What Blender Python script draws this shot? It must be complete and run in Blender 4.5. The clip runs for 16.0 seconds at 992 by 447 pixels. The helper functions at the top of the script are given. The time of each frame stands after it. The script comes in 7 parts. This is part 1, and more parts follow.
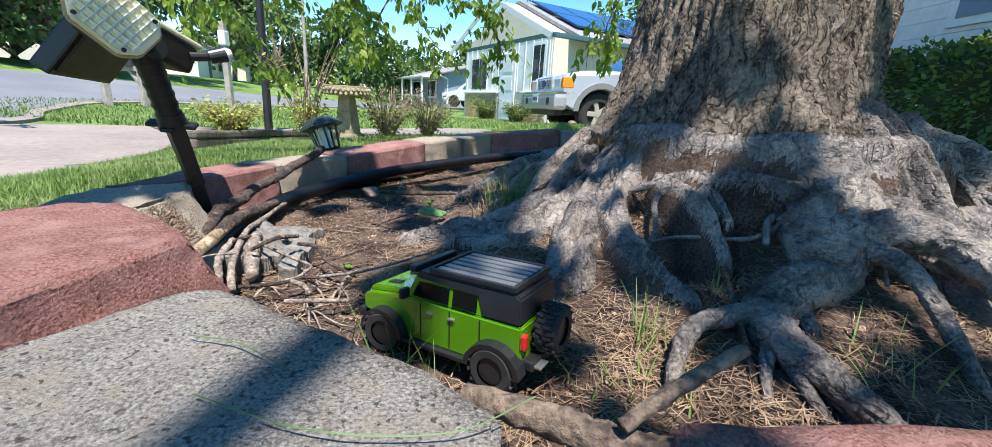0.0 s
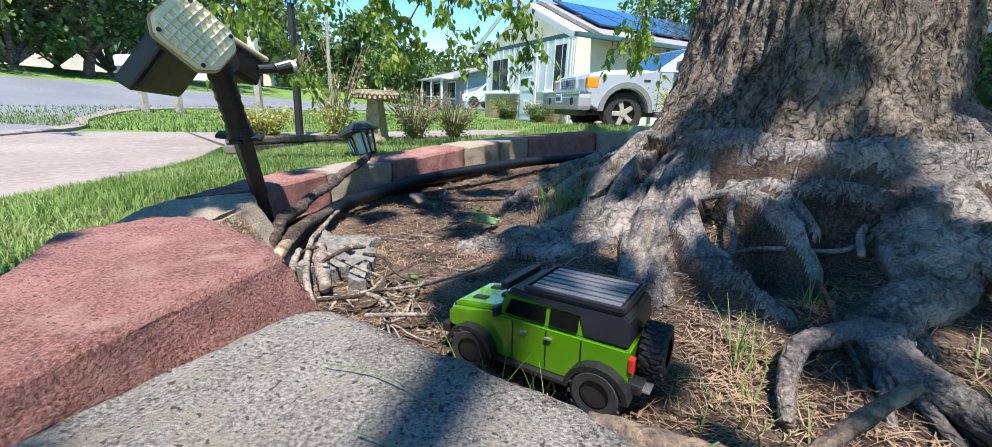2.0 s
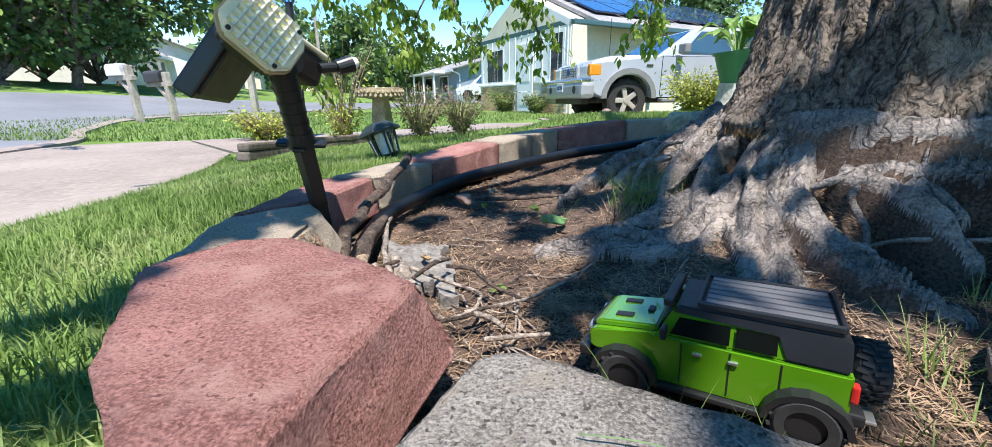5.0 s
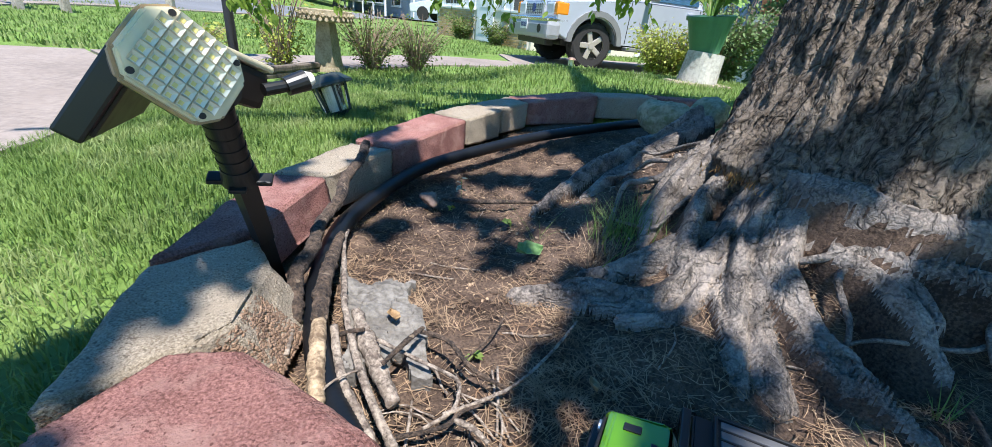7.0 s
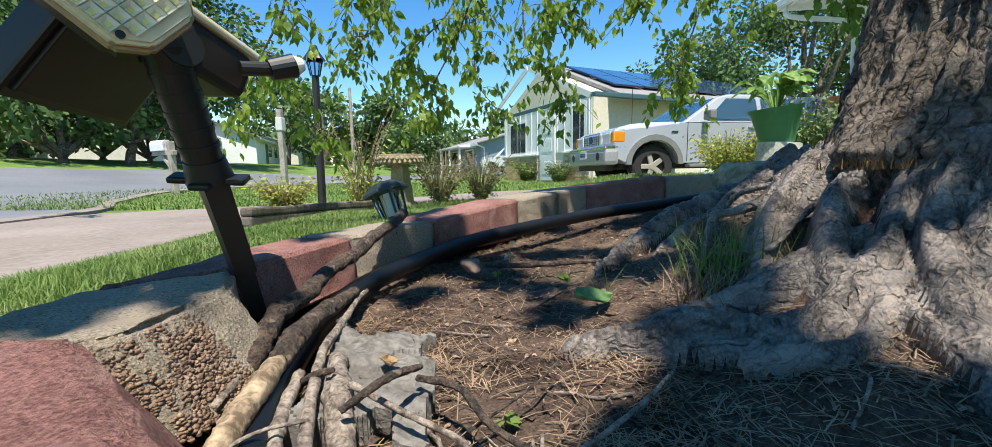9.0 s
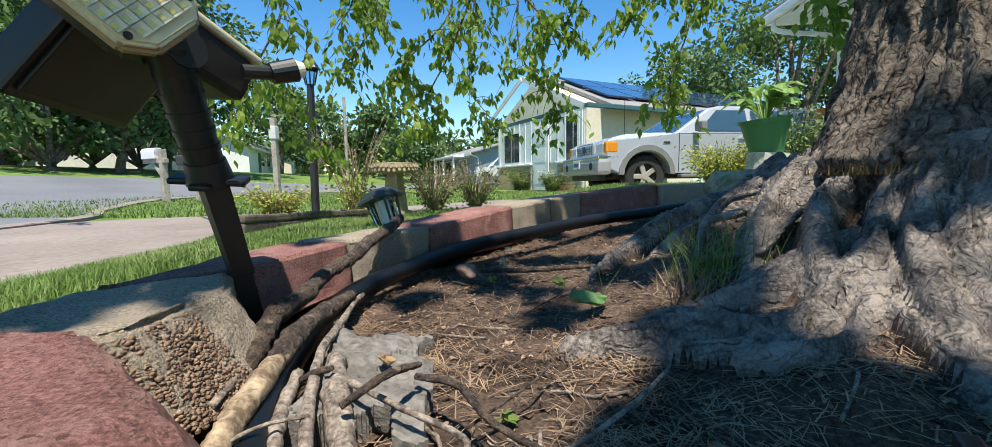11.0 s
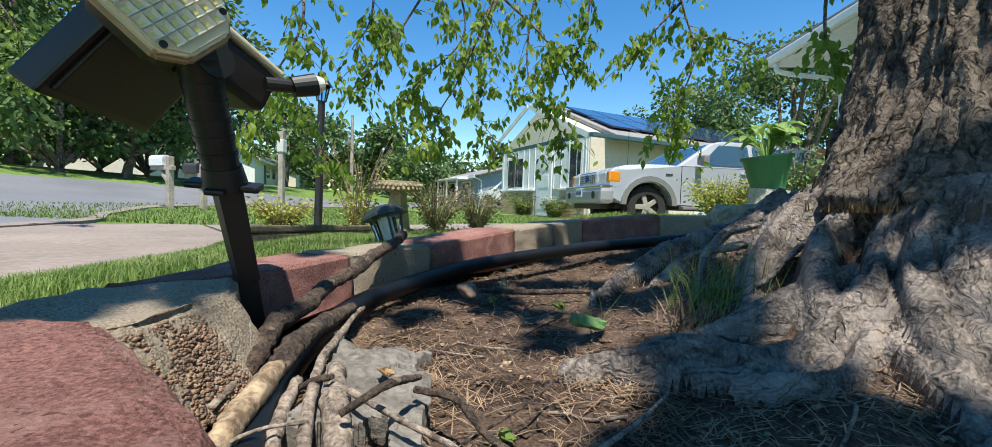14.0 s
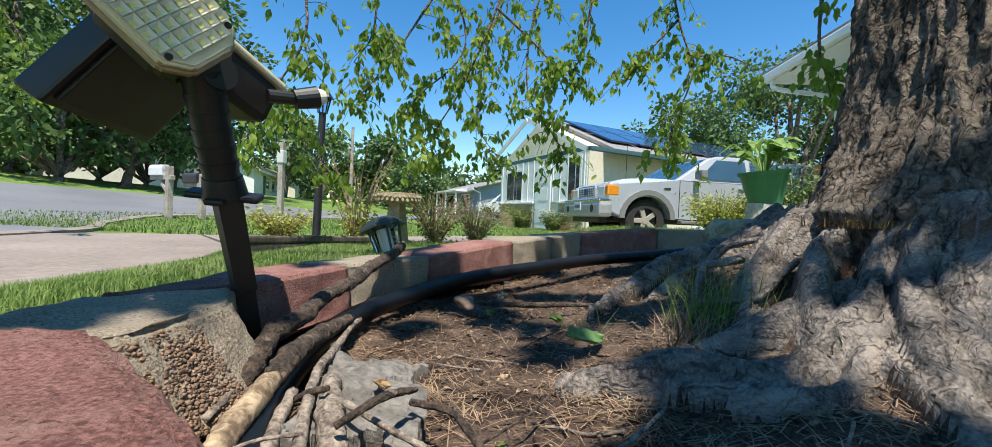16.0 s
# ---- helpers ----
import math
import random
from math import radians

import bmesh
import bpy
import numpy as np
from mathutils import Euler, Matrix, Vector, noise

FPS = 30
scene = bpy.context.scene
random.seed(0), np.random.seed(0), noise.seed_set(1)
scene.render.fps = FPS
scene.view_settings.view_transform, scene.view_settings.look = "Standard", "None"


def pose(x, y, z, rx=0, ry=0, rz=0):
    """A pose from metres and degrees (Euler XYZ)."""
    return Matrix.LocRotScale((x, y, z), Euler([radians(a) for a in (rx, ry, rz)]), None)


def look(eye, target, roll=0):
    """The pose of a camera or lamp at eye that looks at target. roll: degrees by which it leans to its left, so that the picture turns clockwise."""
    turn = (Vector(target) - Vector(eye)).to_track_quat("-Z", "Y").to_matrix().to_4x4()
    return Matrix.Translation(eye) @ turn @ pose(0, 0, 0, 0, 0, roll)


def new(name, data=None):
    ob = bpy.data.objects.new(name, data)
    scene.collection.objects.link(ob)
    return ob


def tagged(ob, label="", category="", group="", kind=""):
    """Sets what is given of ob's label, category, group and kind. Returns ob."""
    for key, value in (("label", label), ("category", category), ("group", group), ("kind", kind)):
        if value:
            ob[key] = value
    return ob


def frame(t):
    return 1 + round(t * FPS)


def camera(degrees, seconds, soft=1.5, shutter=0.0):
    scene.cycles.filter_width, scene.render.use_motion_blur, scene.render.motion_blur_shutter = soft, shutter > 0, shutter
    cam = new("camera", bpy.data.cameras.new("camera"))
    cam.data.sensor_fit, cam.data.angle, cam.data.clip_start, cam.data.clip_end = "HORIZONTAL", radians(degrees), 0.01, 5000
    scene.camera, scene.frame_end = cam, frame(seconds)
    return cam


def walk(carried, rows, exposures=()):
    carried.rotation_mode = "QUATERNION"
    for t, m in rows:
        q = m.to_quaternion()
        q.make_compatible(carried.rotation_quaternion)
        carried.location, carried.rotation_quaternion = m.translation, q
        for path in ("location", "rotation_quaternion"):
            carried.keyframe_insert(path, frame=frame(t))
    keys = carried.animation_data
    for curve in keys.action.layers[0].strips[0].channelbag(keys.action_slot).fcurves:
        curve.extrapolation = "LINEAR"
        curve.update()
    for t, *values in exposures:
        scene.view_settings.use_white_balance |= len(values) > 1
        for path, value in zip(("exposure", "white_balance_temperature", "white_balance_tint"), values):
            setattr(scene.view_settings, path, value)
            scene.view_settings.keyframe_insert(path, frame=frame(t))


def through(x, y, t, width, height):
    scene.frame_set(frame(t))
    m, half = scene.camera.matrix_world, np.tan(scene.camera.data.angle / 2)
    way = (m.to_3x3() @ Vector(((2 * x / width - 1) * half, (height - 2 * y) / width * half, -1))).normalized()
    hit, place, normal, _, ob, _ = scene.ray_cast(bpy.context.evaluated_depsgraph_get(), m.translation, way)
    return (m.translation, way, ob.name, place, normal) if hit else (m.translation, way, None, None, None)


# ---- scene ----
cam = camera(100.0, 16.0, soft=0.5)
PATH = [
    (0, (-0.002, 0.002, 0.316), (0.004, 1.927, -0.225), 3.3),
    (0.5, (-0.004, -0.001, 0.315), (-0.008, 1.925, -0.224), 3.2),
    (1, (-0.023, 0.0, 0.313), (-0.025, 1.927, -0.223), 3.2),
    (1.5, (-0.055, 0.003, 0.317), (-0.089, 1.929, -0.223), 2.8),
    (2, (-0.097, 0.018, 0.326), (-0.18, 1.941, -0.218), 2.4),
    (2.5, (-0.109, 0.02, 0.32), (-0.206, 1.941, -0.228), 1.2),
    (3, (-0.124, 0.037, 0.33), (-0.217, 1.957, -0.222), -0.6),
    (3.5, (-0.151, 0.059, 0.303), (-0.241, 1.978, -0.253), -0.9),
    (4, (-0.17, 0.073, 0.282), (-0.262, 1.992, -0.272), -1.0),
    (4.5, (-0.207, 0.071, 0.294), (-0.298, 1.991, -0.26), -0.8),
    (4.7, (-0.236, 0.075, 0.3), (-0.325, 1.994, -0.254), -0.7),
    (6.8, (-0.377, 0.223, 0.545), (-0.176, 1.996, -0.358), 5.5),
    (7, (-0.344, 0.25, 0.497), (-0.151, 2.04, -0.374), 6.3),
    (7.5, (-0.277, 0.282, 0.395), (-0.142, 2.171, -0.248), 6.8),
    (8, (-0.299, 0.371, 0.357), (-0.309, 2.309, -0.136), 6.0),
    (8.5, (-0.281, 0.405, 0.302), (-0.434, 2.369, -0.04), 2.4),
    (9, (-0.268, 0.381, 0.246), (-0.454, 2.356, -0.003), -1.1),
    (9.2, (-0.259, 0.387, 0.249), (-0.444, 2.361, -0.018), -1.3),
    (11.5, (-0.274, 0.368, 0.235), (-0.418, 2.354, 0.053), -0.6),
    (12, (-0.272, 0.368, 0.237), (-0.414, 2.356, 0.072), -0.1),
    (12.5, (-0.274, 0.365, 0.233), (-0.427, 2.354, 0.091), 0.8),
    (13, (-0.275, 0.364, 0.232), (-0.424, 2.354, 0.107), 1.4),
    (13.5, (-0.277, 0.362, 0.233), (-0.432, 2.353, 0.121), 1.9),
    (14, (-0.278, 0.359, 0.231), (-0.437, 2.351, 0.14), 2.0),
    (14.5, (-0.279, 0.358, 0.23), (-0.439, 2.35, 0.155), 2.2),
    (15, (-0.279, 0.357, 0.23), (-0.439, 2.349, 0.168), 2.4),
    (15.5, (-0.277, 0.358, 0.23), (-0.436, 2.351, 0.184), 2.3),
    (16, (-0.277, 0.356, 0.231), (-0.432, 2.349, 0.2), 2.5),
]
walk(cam, [(t, look(eye, target, roll)) for t, eye, target, roll in PATH],
     exposures=[(0.0, 1.10, 6550, 12), (4.7, 1.15, 6600, 13), (7.0, 1.08, 6450, 12), (8.5, 0.93, 6750, 10), (9.2, 0.76, 7100, 9), (16.0, 0.68, 7100, 9)])

# ---- light ----
SUN = Vector((0.10, -0.36, 0.93)).normalized()
world = bpy.data.worlds.new("sky")
scene.world = world
world.use_nodes = True
_nt = world.node_tree
_sky = _nt.nodes.new("ShaderNodeTexSky")
_sky.sky_type = "NISHITA"
_sky.sun_disc = False
_sky.sun_elevation = math.asin(SUN.z)
_sky.sun_rotation = math.atan2(SUN.x, SUN.y)
_sky.air_density, _sky.dust_density, _sky.ozone_density = 1.0, 0.0, 0.7
_sky.altitude = 800.0
_deep = _nt.nodes.new("ShaderNodeHueSaturation")
_deep.inputs["Saturation"].default_value = 1.4
_nt.links.new(_sky.outputs[0], _deep.inputs["Color"])
_nt.links.new(_deep.outputs[0], _nt.nodes["Background"].inputs[0])
_nt.nodes["Background"].inputs[1].default_value = 0.145
_sun = bpy.data.lights.new("sun", "SUN")
_sun.energy, _sun.angle, _sun.color = 5.0, radians(0.53), (1.0, 0.985, 0.955)
new("sun", _sun).matrix_world = look(SUN * 30, (0, 0, 0))


# ---- materials ----
def surface(name, dark, light, third=None, fine=60.0, broad=6.0, rough=0.85, bump=0.25, metal=0.0, mix=0.5, random=0.0,
            bump_scale=None, depth=0.004, spec=0.5, spots=None, spot_scale=25.0, spot_size=0.55, through=0.0, plates=0.0, stretch=(1, 1, 1), plate_dark=0.35, plate_depth=0.012, fibres=0.0, upright=0.0, relief=0.008, crease=0.09):
    """A procedural surface in metres: broad and fine mottling between colours, spots, relief, and a little variation per object."""
    m = bpy.data.materials.new(name)
    m.use_nodes = True
    nt = m.node_tree
    n, l = nt.nodes, nt.links
    b = n["Principled BSDF"]
    b.inputs["Roughness"].default_value, b.inputs["Metallic"].default_value = rough, metal
    b.inputs["Specular IOR Level"].default_value = spec
    pos = n.new("ShaderNodeNewGeometry").outputs["Position"]

    def noisy(scale, detail=6.0, roughness=0.6):
        t = n.new("ShaderNodeTexNoise")
        t.inputs["Scale"].default_value, t.inputs["Detail"].default_value, t.inputs["Roughness"].default_value = scale, detail, roughness
        l.new(pos, t.inputs["Vector"])
        return t.outputs["Fac"]

    def sharpen(value, lo, hi):
        r = n.new("ShaderNodeMapRange")
        r.inputs["From Min"].default_value, r.inputs["From Max"].default_value = lo, hi
        l.new(value, r.inputs["Value"])
        return r.outputs["Result"]

    def blend(fac, a, c):
        x = n.new("ShaderNodeMix")
        x.data_type = "RGBA"
        l.new(fac, x.inputs[0]) if not isinstance(fac, float) else setattr(x.inputs[0], "default_value", fac)
        for value, slot in ((a, x.inputs[6]), (c, x.inputs[7])):
            if isinstance(value, tuple):
                slot.default_value = (*value, 1)
            else:
                l.new(value, slot)
        return x.outputs[2]

    f1, f2 = noisy(fine), noisy(broad, 4.0)
    both = n.new("ShaderNodeMath")
    both.operation = "MULTIPLY_ADD"
    l.new(f1, both.inputs[0])
    both.inputs[1].default_value = mix
    rest = n.new("ShaderNodeMath")
    rest.operation = "MULTIPLY"
    l.new(f2, rest.inputs[0])
    rest.inputs[1].default_value = 1 - mix
    l.new(rest.outputs[0], both.inputs[2])
    colour = blend(sharpen(both.outputs[0], 0.40, 0.60), dark, light)
    if third:
        colour = blend(sharpen(noisy(broad * 2.3, 5.0), 0.5, 0.7), colour, third)
    if spots:
        colour = blend(sharpen(noisy(spot_scale, 2.0, 0.4), spot_size, spot_size + 0.06), colour, spots)
    if random:
        h = n.new("ShaderNodeHueSaturation")
        info = n.new("ShaderNodeObjectInfo")
        r = n.new("ShaderNodeMapRange")
        r.inputs["To Min"].default_value, r.inputs["To Max"].default_value = 1 - random, 1 + random
        l.new(info.outputs["Random"], r.inputs["Value"])
        l.new(r.outputs[0], h.inputs["Value"])
        l.new(colour, h.inputs["Color"])
        colour = h.outputs[0]
    crack = None
    if plates:
        warp = n.new("ShaderNodeTexNoise")
        warp.inputs["Scale"].default_value, warp.inputs["Detail"].default_value = plates * 0.5, 4.0
        l.new(pos, warp.inputs["Vector"])
        moved = n.new("ShaderNodeMix")
        moved.data_type = "VECTOR"
        moved.inputs[0].default_value = 0.06
        l.new(pos, moved.inputs[4])
        l.new(warp.outputs["Color"], moved.inputs[5])
        mp = n.new("ShaderNodeMapping")
        mp.inputs["Scale"].default_value = stretch
        l.new(moved.outputs[1], mp.inputs["Vector"])
        vo = n.new("ShaderNodeTexVoronoi")
        vo.feature = "DISTANCE_TO_EDGE"
        vo.inputs["Scale"].default_value = plates
        l.new(mp.outputs[0], vo.inputs["Vector"])
        crack = sharpen(vo.outputs["Distance"], 0.0, 0.16)
        shade = n.new("ShaderNodeMix")
        shade.data_type, shade.blend_type = "RGBA", "MULTIPLY"
        shade.inputs[0].default_value = 1.0
        ramp = n.new("ShaderNodeMapRange")
        ramp.inputs["To Min"].default_value = plate_dark
        l.new(crack, ramp.inputs["Value"])
        l.new(colour, shade.inputs[6])
        l.new(ramp.outputs[0], shade.inputs[7])
        colour = shade.outputs[2]
    if fibres:
        # grain that runs outwards from the tree's middle; its sunken lines are multiplied darker
        sep = n.new("ShaderNodeSeparateXYZ")
        l.new(pos, sep.inputs[0])

        def sums(op, a, c):
            k = n.new("ShaderNodeMath")
            k.operation = op
            for v, slot in ((a, k.inputs[0]), (c, k.inputs[1])):
                if isinstance(v, float):
                    slot.default_value = v
                else:
                    l.new(v, slot)
            return k.outputs[0]
        dx, dy = sums("SUBTRACT", sep.outputs[0], TX), sums("SUBTRACT", sep.outputs[1], TY)
        turn = sums("ARCTAN2", sums("SUBTRACT", dy, dx), sums("MULTIPLY", sums("ADD", dx, dy), -1.0))
        away = sums("SQRT", sums("ADD", sums("MULTIPLY", dx, dx), sums("MULTIPLY", dy, dy)), 0.0)
        turn = sums("ADD", turn, sums("MULTIPLY", noisy(7.0, 4.0), 0.28))
        lines = n.new("ShaderNodeCombineXYZ")
        if upright:
            wander = sums("MULTIPLY", noisy(12.0, 3.0), 1.3)
            l.new(sums("ADD", sums("MULTIPLY", turn, fibres), wander), lines.inputs[0])
            l.new(sums("MULTIPLY", away, 20.0), lines.inputs[1])
            l.new(sums("MULTIPLY", sep.outputs[2], upright), lines.inputs[2])
        else:
            l.new(sums("MULTIPLY", turn, fibres), lines.inputs[0])
            l.new(sums("MULTIPLY", away, 9.0), lines.inputs[1])
            l.new(sums("MULTIPLY", sep.outputs[2], 22.0), lines.inputs[2])
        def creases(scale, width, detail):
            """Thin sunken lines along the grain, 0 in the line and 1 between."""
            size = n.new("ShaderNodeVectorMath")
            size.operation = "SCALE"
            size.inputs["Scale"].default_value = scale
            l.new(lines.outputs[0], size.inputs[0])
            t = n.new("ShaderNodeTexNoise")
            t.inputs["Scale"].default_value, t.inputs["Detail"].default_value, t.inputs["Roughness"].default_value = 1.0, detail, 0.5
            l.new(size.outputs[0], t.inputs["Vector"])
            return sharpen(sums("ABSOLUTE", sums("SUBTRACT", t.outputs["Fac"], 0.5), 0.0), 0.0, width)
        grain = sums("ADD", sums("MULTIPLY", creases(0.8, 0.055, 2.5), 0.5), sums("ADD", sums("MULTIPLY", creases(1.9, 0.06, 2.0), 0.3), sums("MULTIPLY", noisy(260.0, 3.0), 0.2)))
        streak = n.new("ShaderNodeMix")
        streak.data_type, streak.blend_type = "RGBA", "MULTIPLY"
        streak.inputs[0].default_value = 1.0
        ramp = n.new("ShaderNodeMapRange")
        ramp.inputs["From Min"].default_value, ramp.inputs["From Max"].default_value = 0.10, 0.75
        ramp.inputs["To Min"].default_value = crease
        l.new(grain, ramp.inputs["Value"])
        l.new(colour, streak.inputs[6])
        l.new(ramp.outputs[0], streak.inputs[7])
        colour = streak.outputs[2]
    l.new(colour, b.inputs["Base Color"])
    if through:
        b.inputs["Subsurface Weight"].default_value = 0.0
        t = n.new("ShaderNodeBsdfTranslucent")
        l.new(colour, t.inputs["Color"])
        mixed = n.new("ShaderNodeMixShader")
        mixed.inputs[0].default_value = through
        l.new(b.outputs[0], mixed.inputs[1])
        l.new(t.outputs[0], mixed.inputs[2])
        l.new(mixed.outputs[0], n["Material Output"].inputs["Surface"])
    if bump:
        bp = n.new("ShaderNodeBump")
        bp.inputs["Strength"].default_value, bp.inputs["Distance"].default_value = bump, depth
        l.new(noisy(bump_scale or fine, 8.0, 0.65), bp.inputs["Height"])
        last = bp
        if crack is not None:
            b2 = n.new("ShaderNodeBump")
            b2.inputs["Strength"].default_value, b2.inputs["Distance"].default_value = 1.0, plate_depth
            l.new(crack, b2.inputs["Height"])
            l.new(bp.outputs[0], b2.inputs["Normal"])
            last = b2
        if fibres:
            b3 = n.new("ShaderNodeBump")
            b3.inputs["Strength"].default_value, b3.inputs["Distance"].default_value = 1.0, relief
            l.new(grain, b3.inputs["Height"])
            l.new(last.outputs[0], b3.inputs["Normal"])
            last = b3
        l.new(last.outputs[0], b.inputs["Normal"])
    return m


TX, TY = 0.70, 1.20  # the tree's middle
SOIL = surface("dry_soil", (0.030, 0.020, 0.015), (0.165, 0.112, 0.081), (0.075, 0.049, 0.036), fine=210, broad=9, rough=0.95, bump=1.0, bump_scale=80, depth=0.012, spec=0.2)
LAWN = surface("lawn_ground", (0.07, 0.12, 0.025), (0.16, 0.25, 0.06), (0.13, 0.16, 0.06), fine=40, broad=1.2, rough=0.95, bump=0.6, spec=0.1)
RED = surface("red_concrete", (0.155, 0.066, 0.054), (0.36, 0.175, 0.15), (0.34, 0.19, 0.16), fine=330, broad=9, rough=0.92, bump=1.0, bump_scale=240, depth=0.006, random=0.08, spots=(0.13, 0.055, 0.046), spot_scale=210, spot_size=0.64, spec=0.25, mix=0.72)
TAN = surface("tan_concrete", (0.20, 0.16, 0.115), (0.43, 0.36, 0.275), (0.32, 0.26, 0.195), fine=330, broad=8, rough=0.92, bump=1.0, bump_scale=240, depth=0.006, random=0.10, spots=(0.14, 0.11, 0.08), spot_scale=200, spot_size=0.64, spec=0.25, mix=0.72)
GREY = surface("grey_concrete", (0.125, 0.110, 0.094), (0.37, 0.335, 0.29), (0.29, 0.245, 0.19), fine=360, broad=11, rough=0.92, bump=1.0, bump_scale=260, depth=0.007, spots=(0.075, 0.066, 0.056), spot_scale=190, spot_size=0.62, spec=0.25, mix=0.75)
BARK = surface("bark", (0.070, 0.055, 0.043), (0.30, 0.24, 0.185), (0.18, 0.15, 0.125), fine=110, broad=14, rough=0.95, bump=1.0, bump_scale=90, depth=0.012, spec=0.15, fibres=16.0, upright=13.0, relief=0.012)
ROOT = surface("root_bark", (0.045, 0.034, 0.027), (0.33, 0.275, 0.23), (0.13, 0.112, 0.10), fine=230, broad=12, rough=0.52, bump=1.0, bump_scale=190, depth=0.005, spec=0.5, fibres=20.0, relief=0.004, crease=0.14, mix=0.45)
CONCRETE = surface("drive_concrete", (0.18, 0.145, 0.122), (0.28, 0.23, 0.197), (0.23, 0.185, 0.155), fine=30, broad=1.2, rough=0.9, bump=0.2)
ASPHALT = surface("asphalt", (0.11, 0.115, 0.125), (0.17, 0.175, 0.185), (0.14, 0.145, 0.155), fine=30, broad=0.5, rough=0.9, bump=0.2)


# ---- building helpers ----
def thing(name, label="", category="", at=(0, 0, 0), turn=0.0, group="", kind=""):
    ob = new(name)
    ob.empty_display_size = 0.05
    ob.matrix_world = pose(*at, 0, 0, turn)
    return tagged(ob, label, category, group, kind)


def mesh_of(bm, name, material, smooth=False):
    me = bpy.data.meshes.new(name)
    bmesh.ops.recalc_face_normals(bm, faces=bm.faces)
    if smooth:
        for f in bm.faces:
            f.smooth = True
    bm.to_mesh(me)
    bm.free()
    if material:
        me.materials.append(material)
    return me


def part(name, bm, material, parent=None, label="", smooth=False, m=None):
    ob = new(name, bm if isinstance(bm, bpy.types.Mesh) else mesh_of(bm, name, material, smooth))
    ob.parent = parent
    if m is not None:
        ob.matrix_local = m
    if label:
        ob["label"] = label
    return ob


def raw(name, verts, faces, material, smooth=False):
    me = bpy.data.meshes.new(name)
    me.from_pydata([tuple(v) for v in verts], [], faces)
    me.materials.append(material)
    if smooth:
        me.shade_smooth()
    me.update()
    return me


def box(sx, sy, sz, bevel=0.0, at=(0, 0, 0), bm=None, turn=None, segments=2):
    """A box of that size, resting on z = 0 at 'at', with rounded edges."""
    bm = bm or bmesh.new()
    made = bmesh.ops.create_cube(bm, size=1.0)["verts"]
    m = Matrix.Translation(at) @ (turn or Matrix.Identity(4)) @ Matrix.Translation((0, 0, sz / 2)) @ Matrix.Diagonal((sx, sy, sz, 1))
    bmesh.ops.transform(bm, matrix=m, verts=made)
    if bevel:
        edges = {e for v in made for e in v.link_edges}
        bmesh.ops.bevel(bm, geom=list(edges), offset=bevel, segments=segments, affect="EDGES", profile=0.6)
    return bm


def rod(a, b, r1, r2=None, sides=12, bm=None, caps=True):
    bm = bm or bmesh.new()
    a, b = Vector(a), Vector(b)
    d = b - a
    m = Matrix.Translation((a + b) / 2) @ d.to_track_quat("Z", "Y").to_matrix().to_4x4()
    bmesh.ops.create_cone(bm, cap_ends=caps, segments=sides, radius1=r1, radius2=r1 if r2 is None else r2, depth=d.length, matrix=m)
    return bm


def prism(points, z0, z1, bm=None, bevel=0.0):
    """An upright prism over a plan; z1 may be one height or one for each corner."""
    bm = bm or bmesh.new()
    tops = z1 if isinstance(z1, (list, tuple)) else [z1] * len(points)
    low = [bm.verts.new((x, y, z0)) for x, y in points]
    high = [bm.verts.new((x, y, z)) for (x, y), z in zip(points, tops)]
    n = len(points)
    bm.faces.new(low[::-1])
    bm.faces.new(high)
    for i in range(n):
        bm.faces.new((low[i], low[(i + 1) % n], high[(i + 1) % n], high[i]))
    if bevel:
        bmesh.ops.bevel(bm, geom=list({e for v in low + high for e in v.link_edges}), offset=bevel, segments=2, affect="EDGES")
    return bm


def tube(points, radii, sides=10, rough=0.0, seed=0.0, scale=40.0, closed=True, fibre=0.0):
    """Vertices and faces of a tapered tube along points, its skin uneven by 'rough' of the radius."""
    pts = [Vector(p) for p in points]
    verts, faces = [], []
    side = Vector((0, 0, 1))
    for i, p in enumerate(pts):
        d = (pts[min(i + 1, len(pts) - 1)] - pts[max(i - 1, 0)]).normalized()
        u = d.cross(side)
        if u.length < 1e-3:
            u = d.cross(Vector((1, 0, 0)))
        u.normalize()
        v = u.cross(d)
        for k in range(sides):
            a = 2 * math.pi * k / sides
            q = u * math.cos(a) + v * math.sin(a)
            r = radii[i] * (1 + rough * (noise.noise((p + q * radii[i]) * scale + Vector((seed, seed, 0))) * 1.6))
            if fibre:
                w = noise.noise((i * 0.11, seed, 5))
                r *= 1 + fibre * (1 - 2.4 * abs(noise.noise((math.cos(a + w) * 3.1, math.sin(a + w) * 3.1, i * 0.16 + seed)))) + fibre * 0.8 * noise.noise((math.cos(a) * 6, math.sin(a) * 6, i * 0.5 + seed))
            verts.append(p + q * r)
    n = len(pts)
    for i in range(n - 1):
        for k in range(sides):
            a, b = i * sides + k, i * sides + (k + 1) % sides
            faces.append((a, b, b + sides, a + sides))
    if closed:
        faces.append(tuple(range(sides))[::-1])
        faces.append(tuple(range((n - 1) * sides, n * sides)))
    return verts, faces


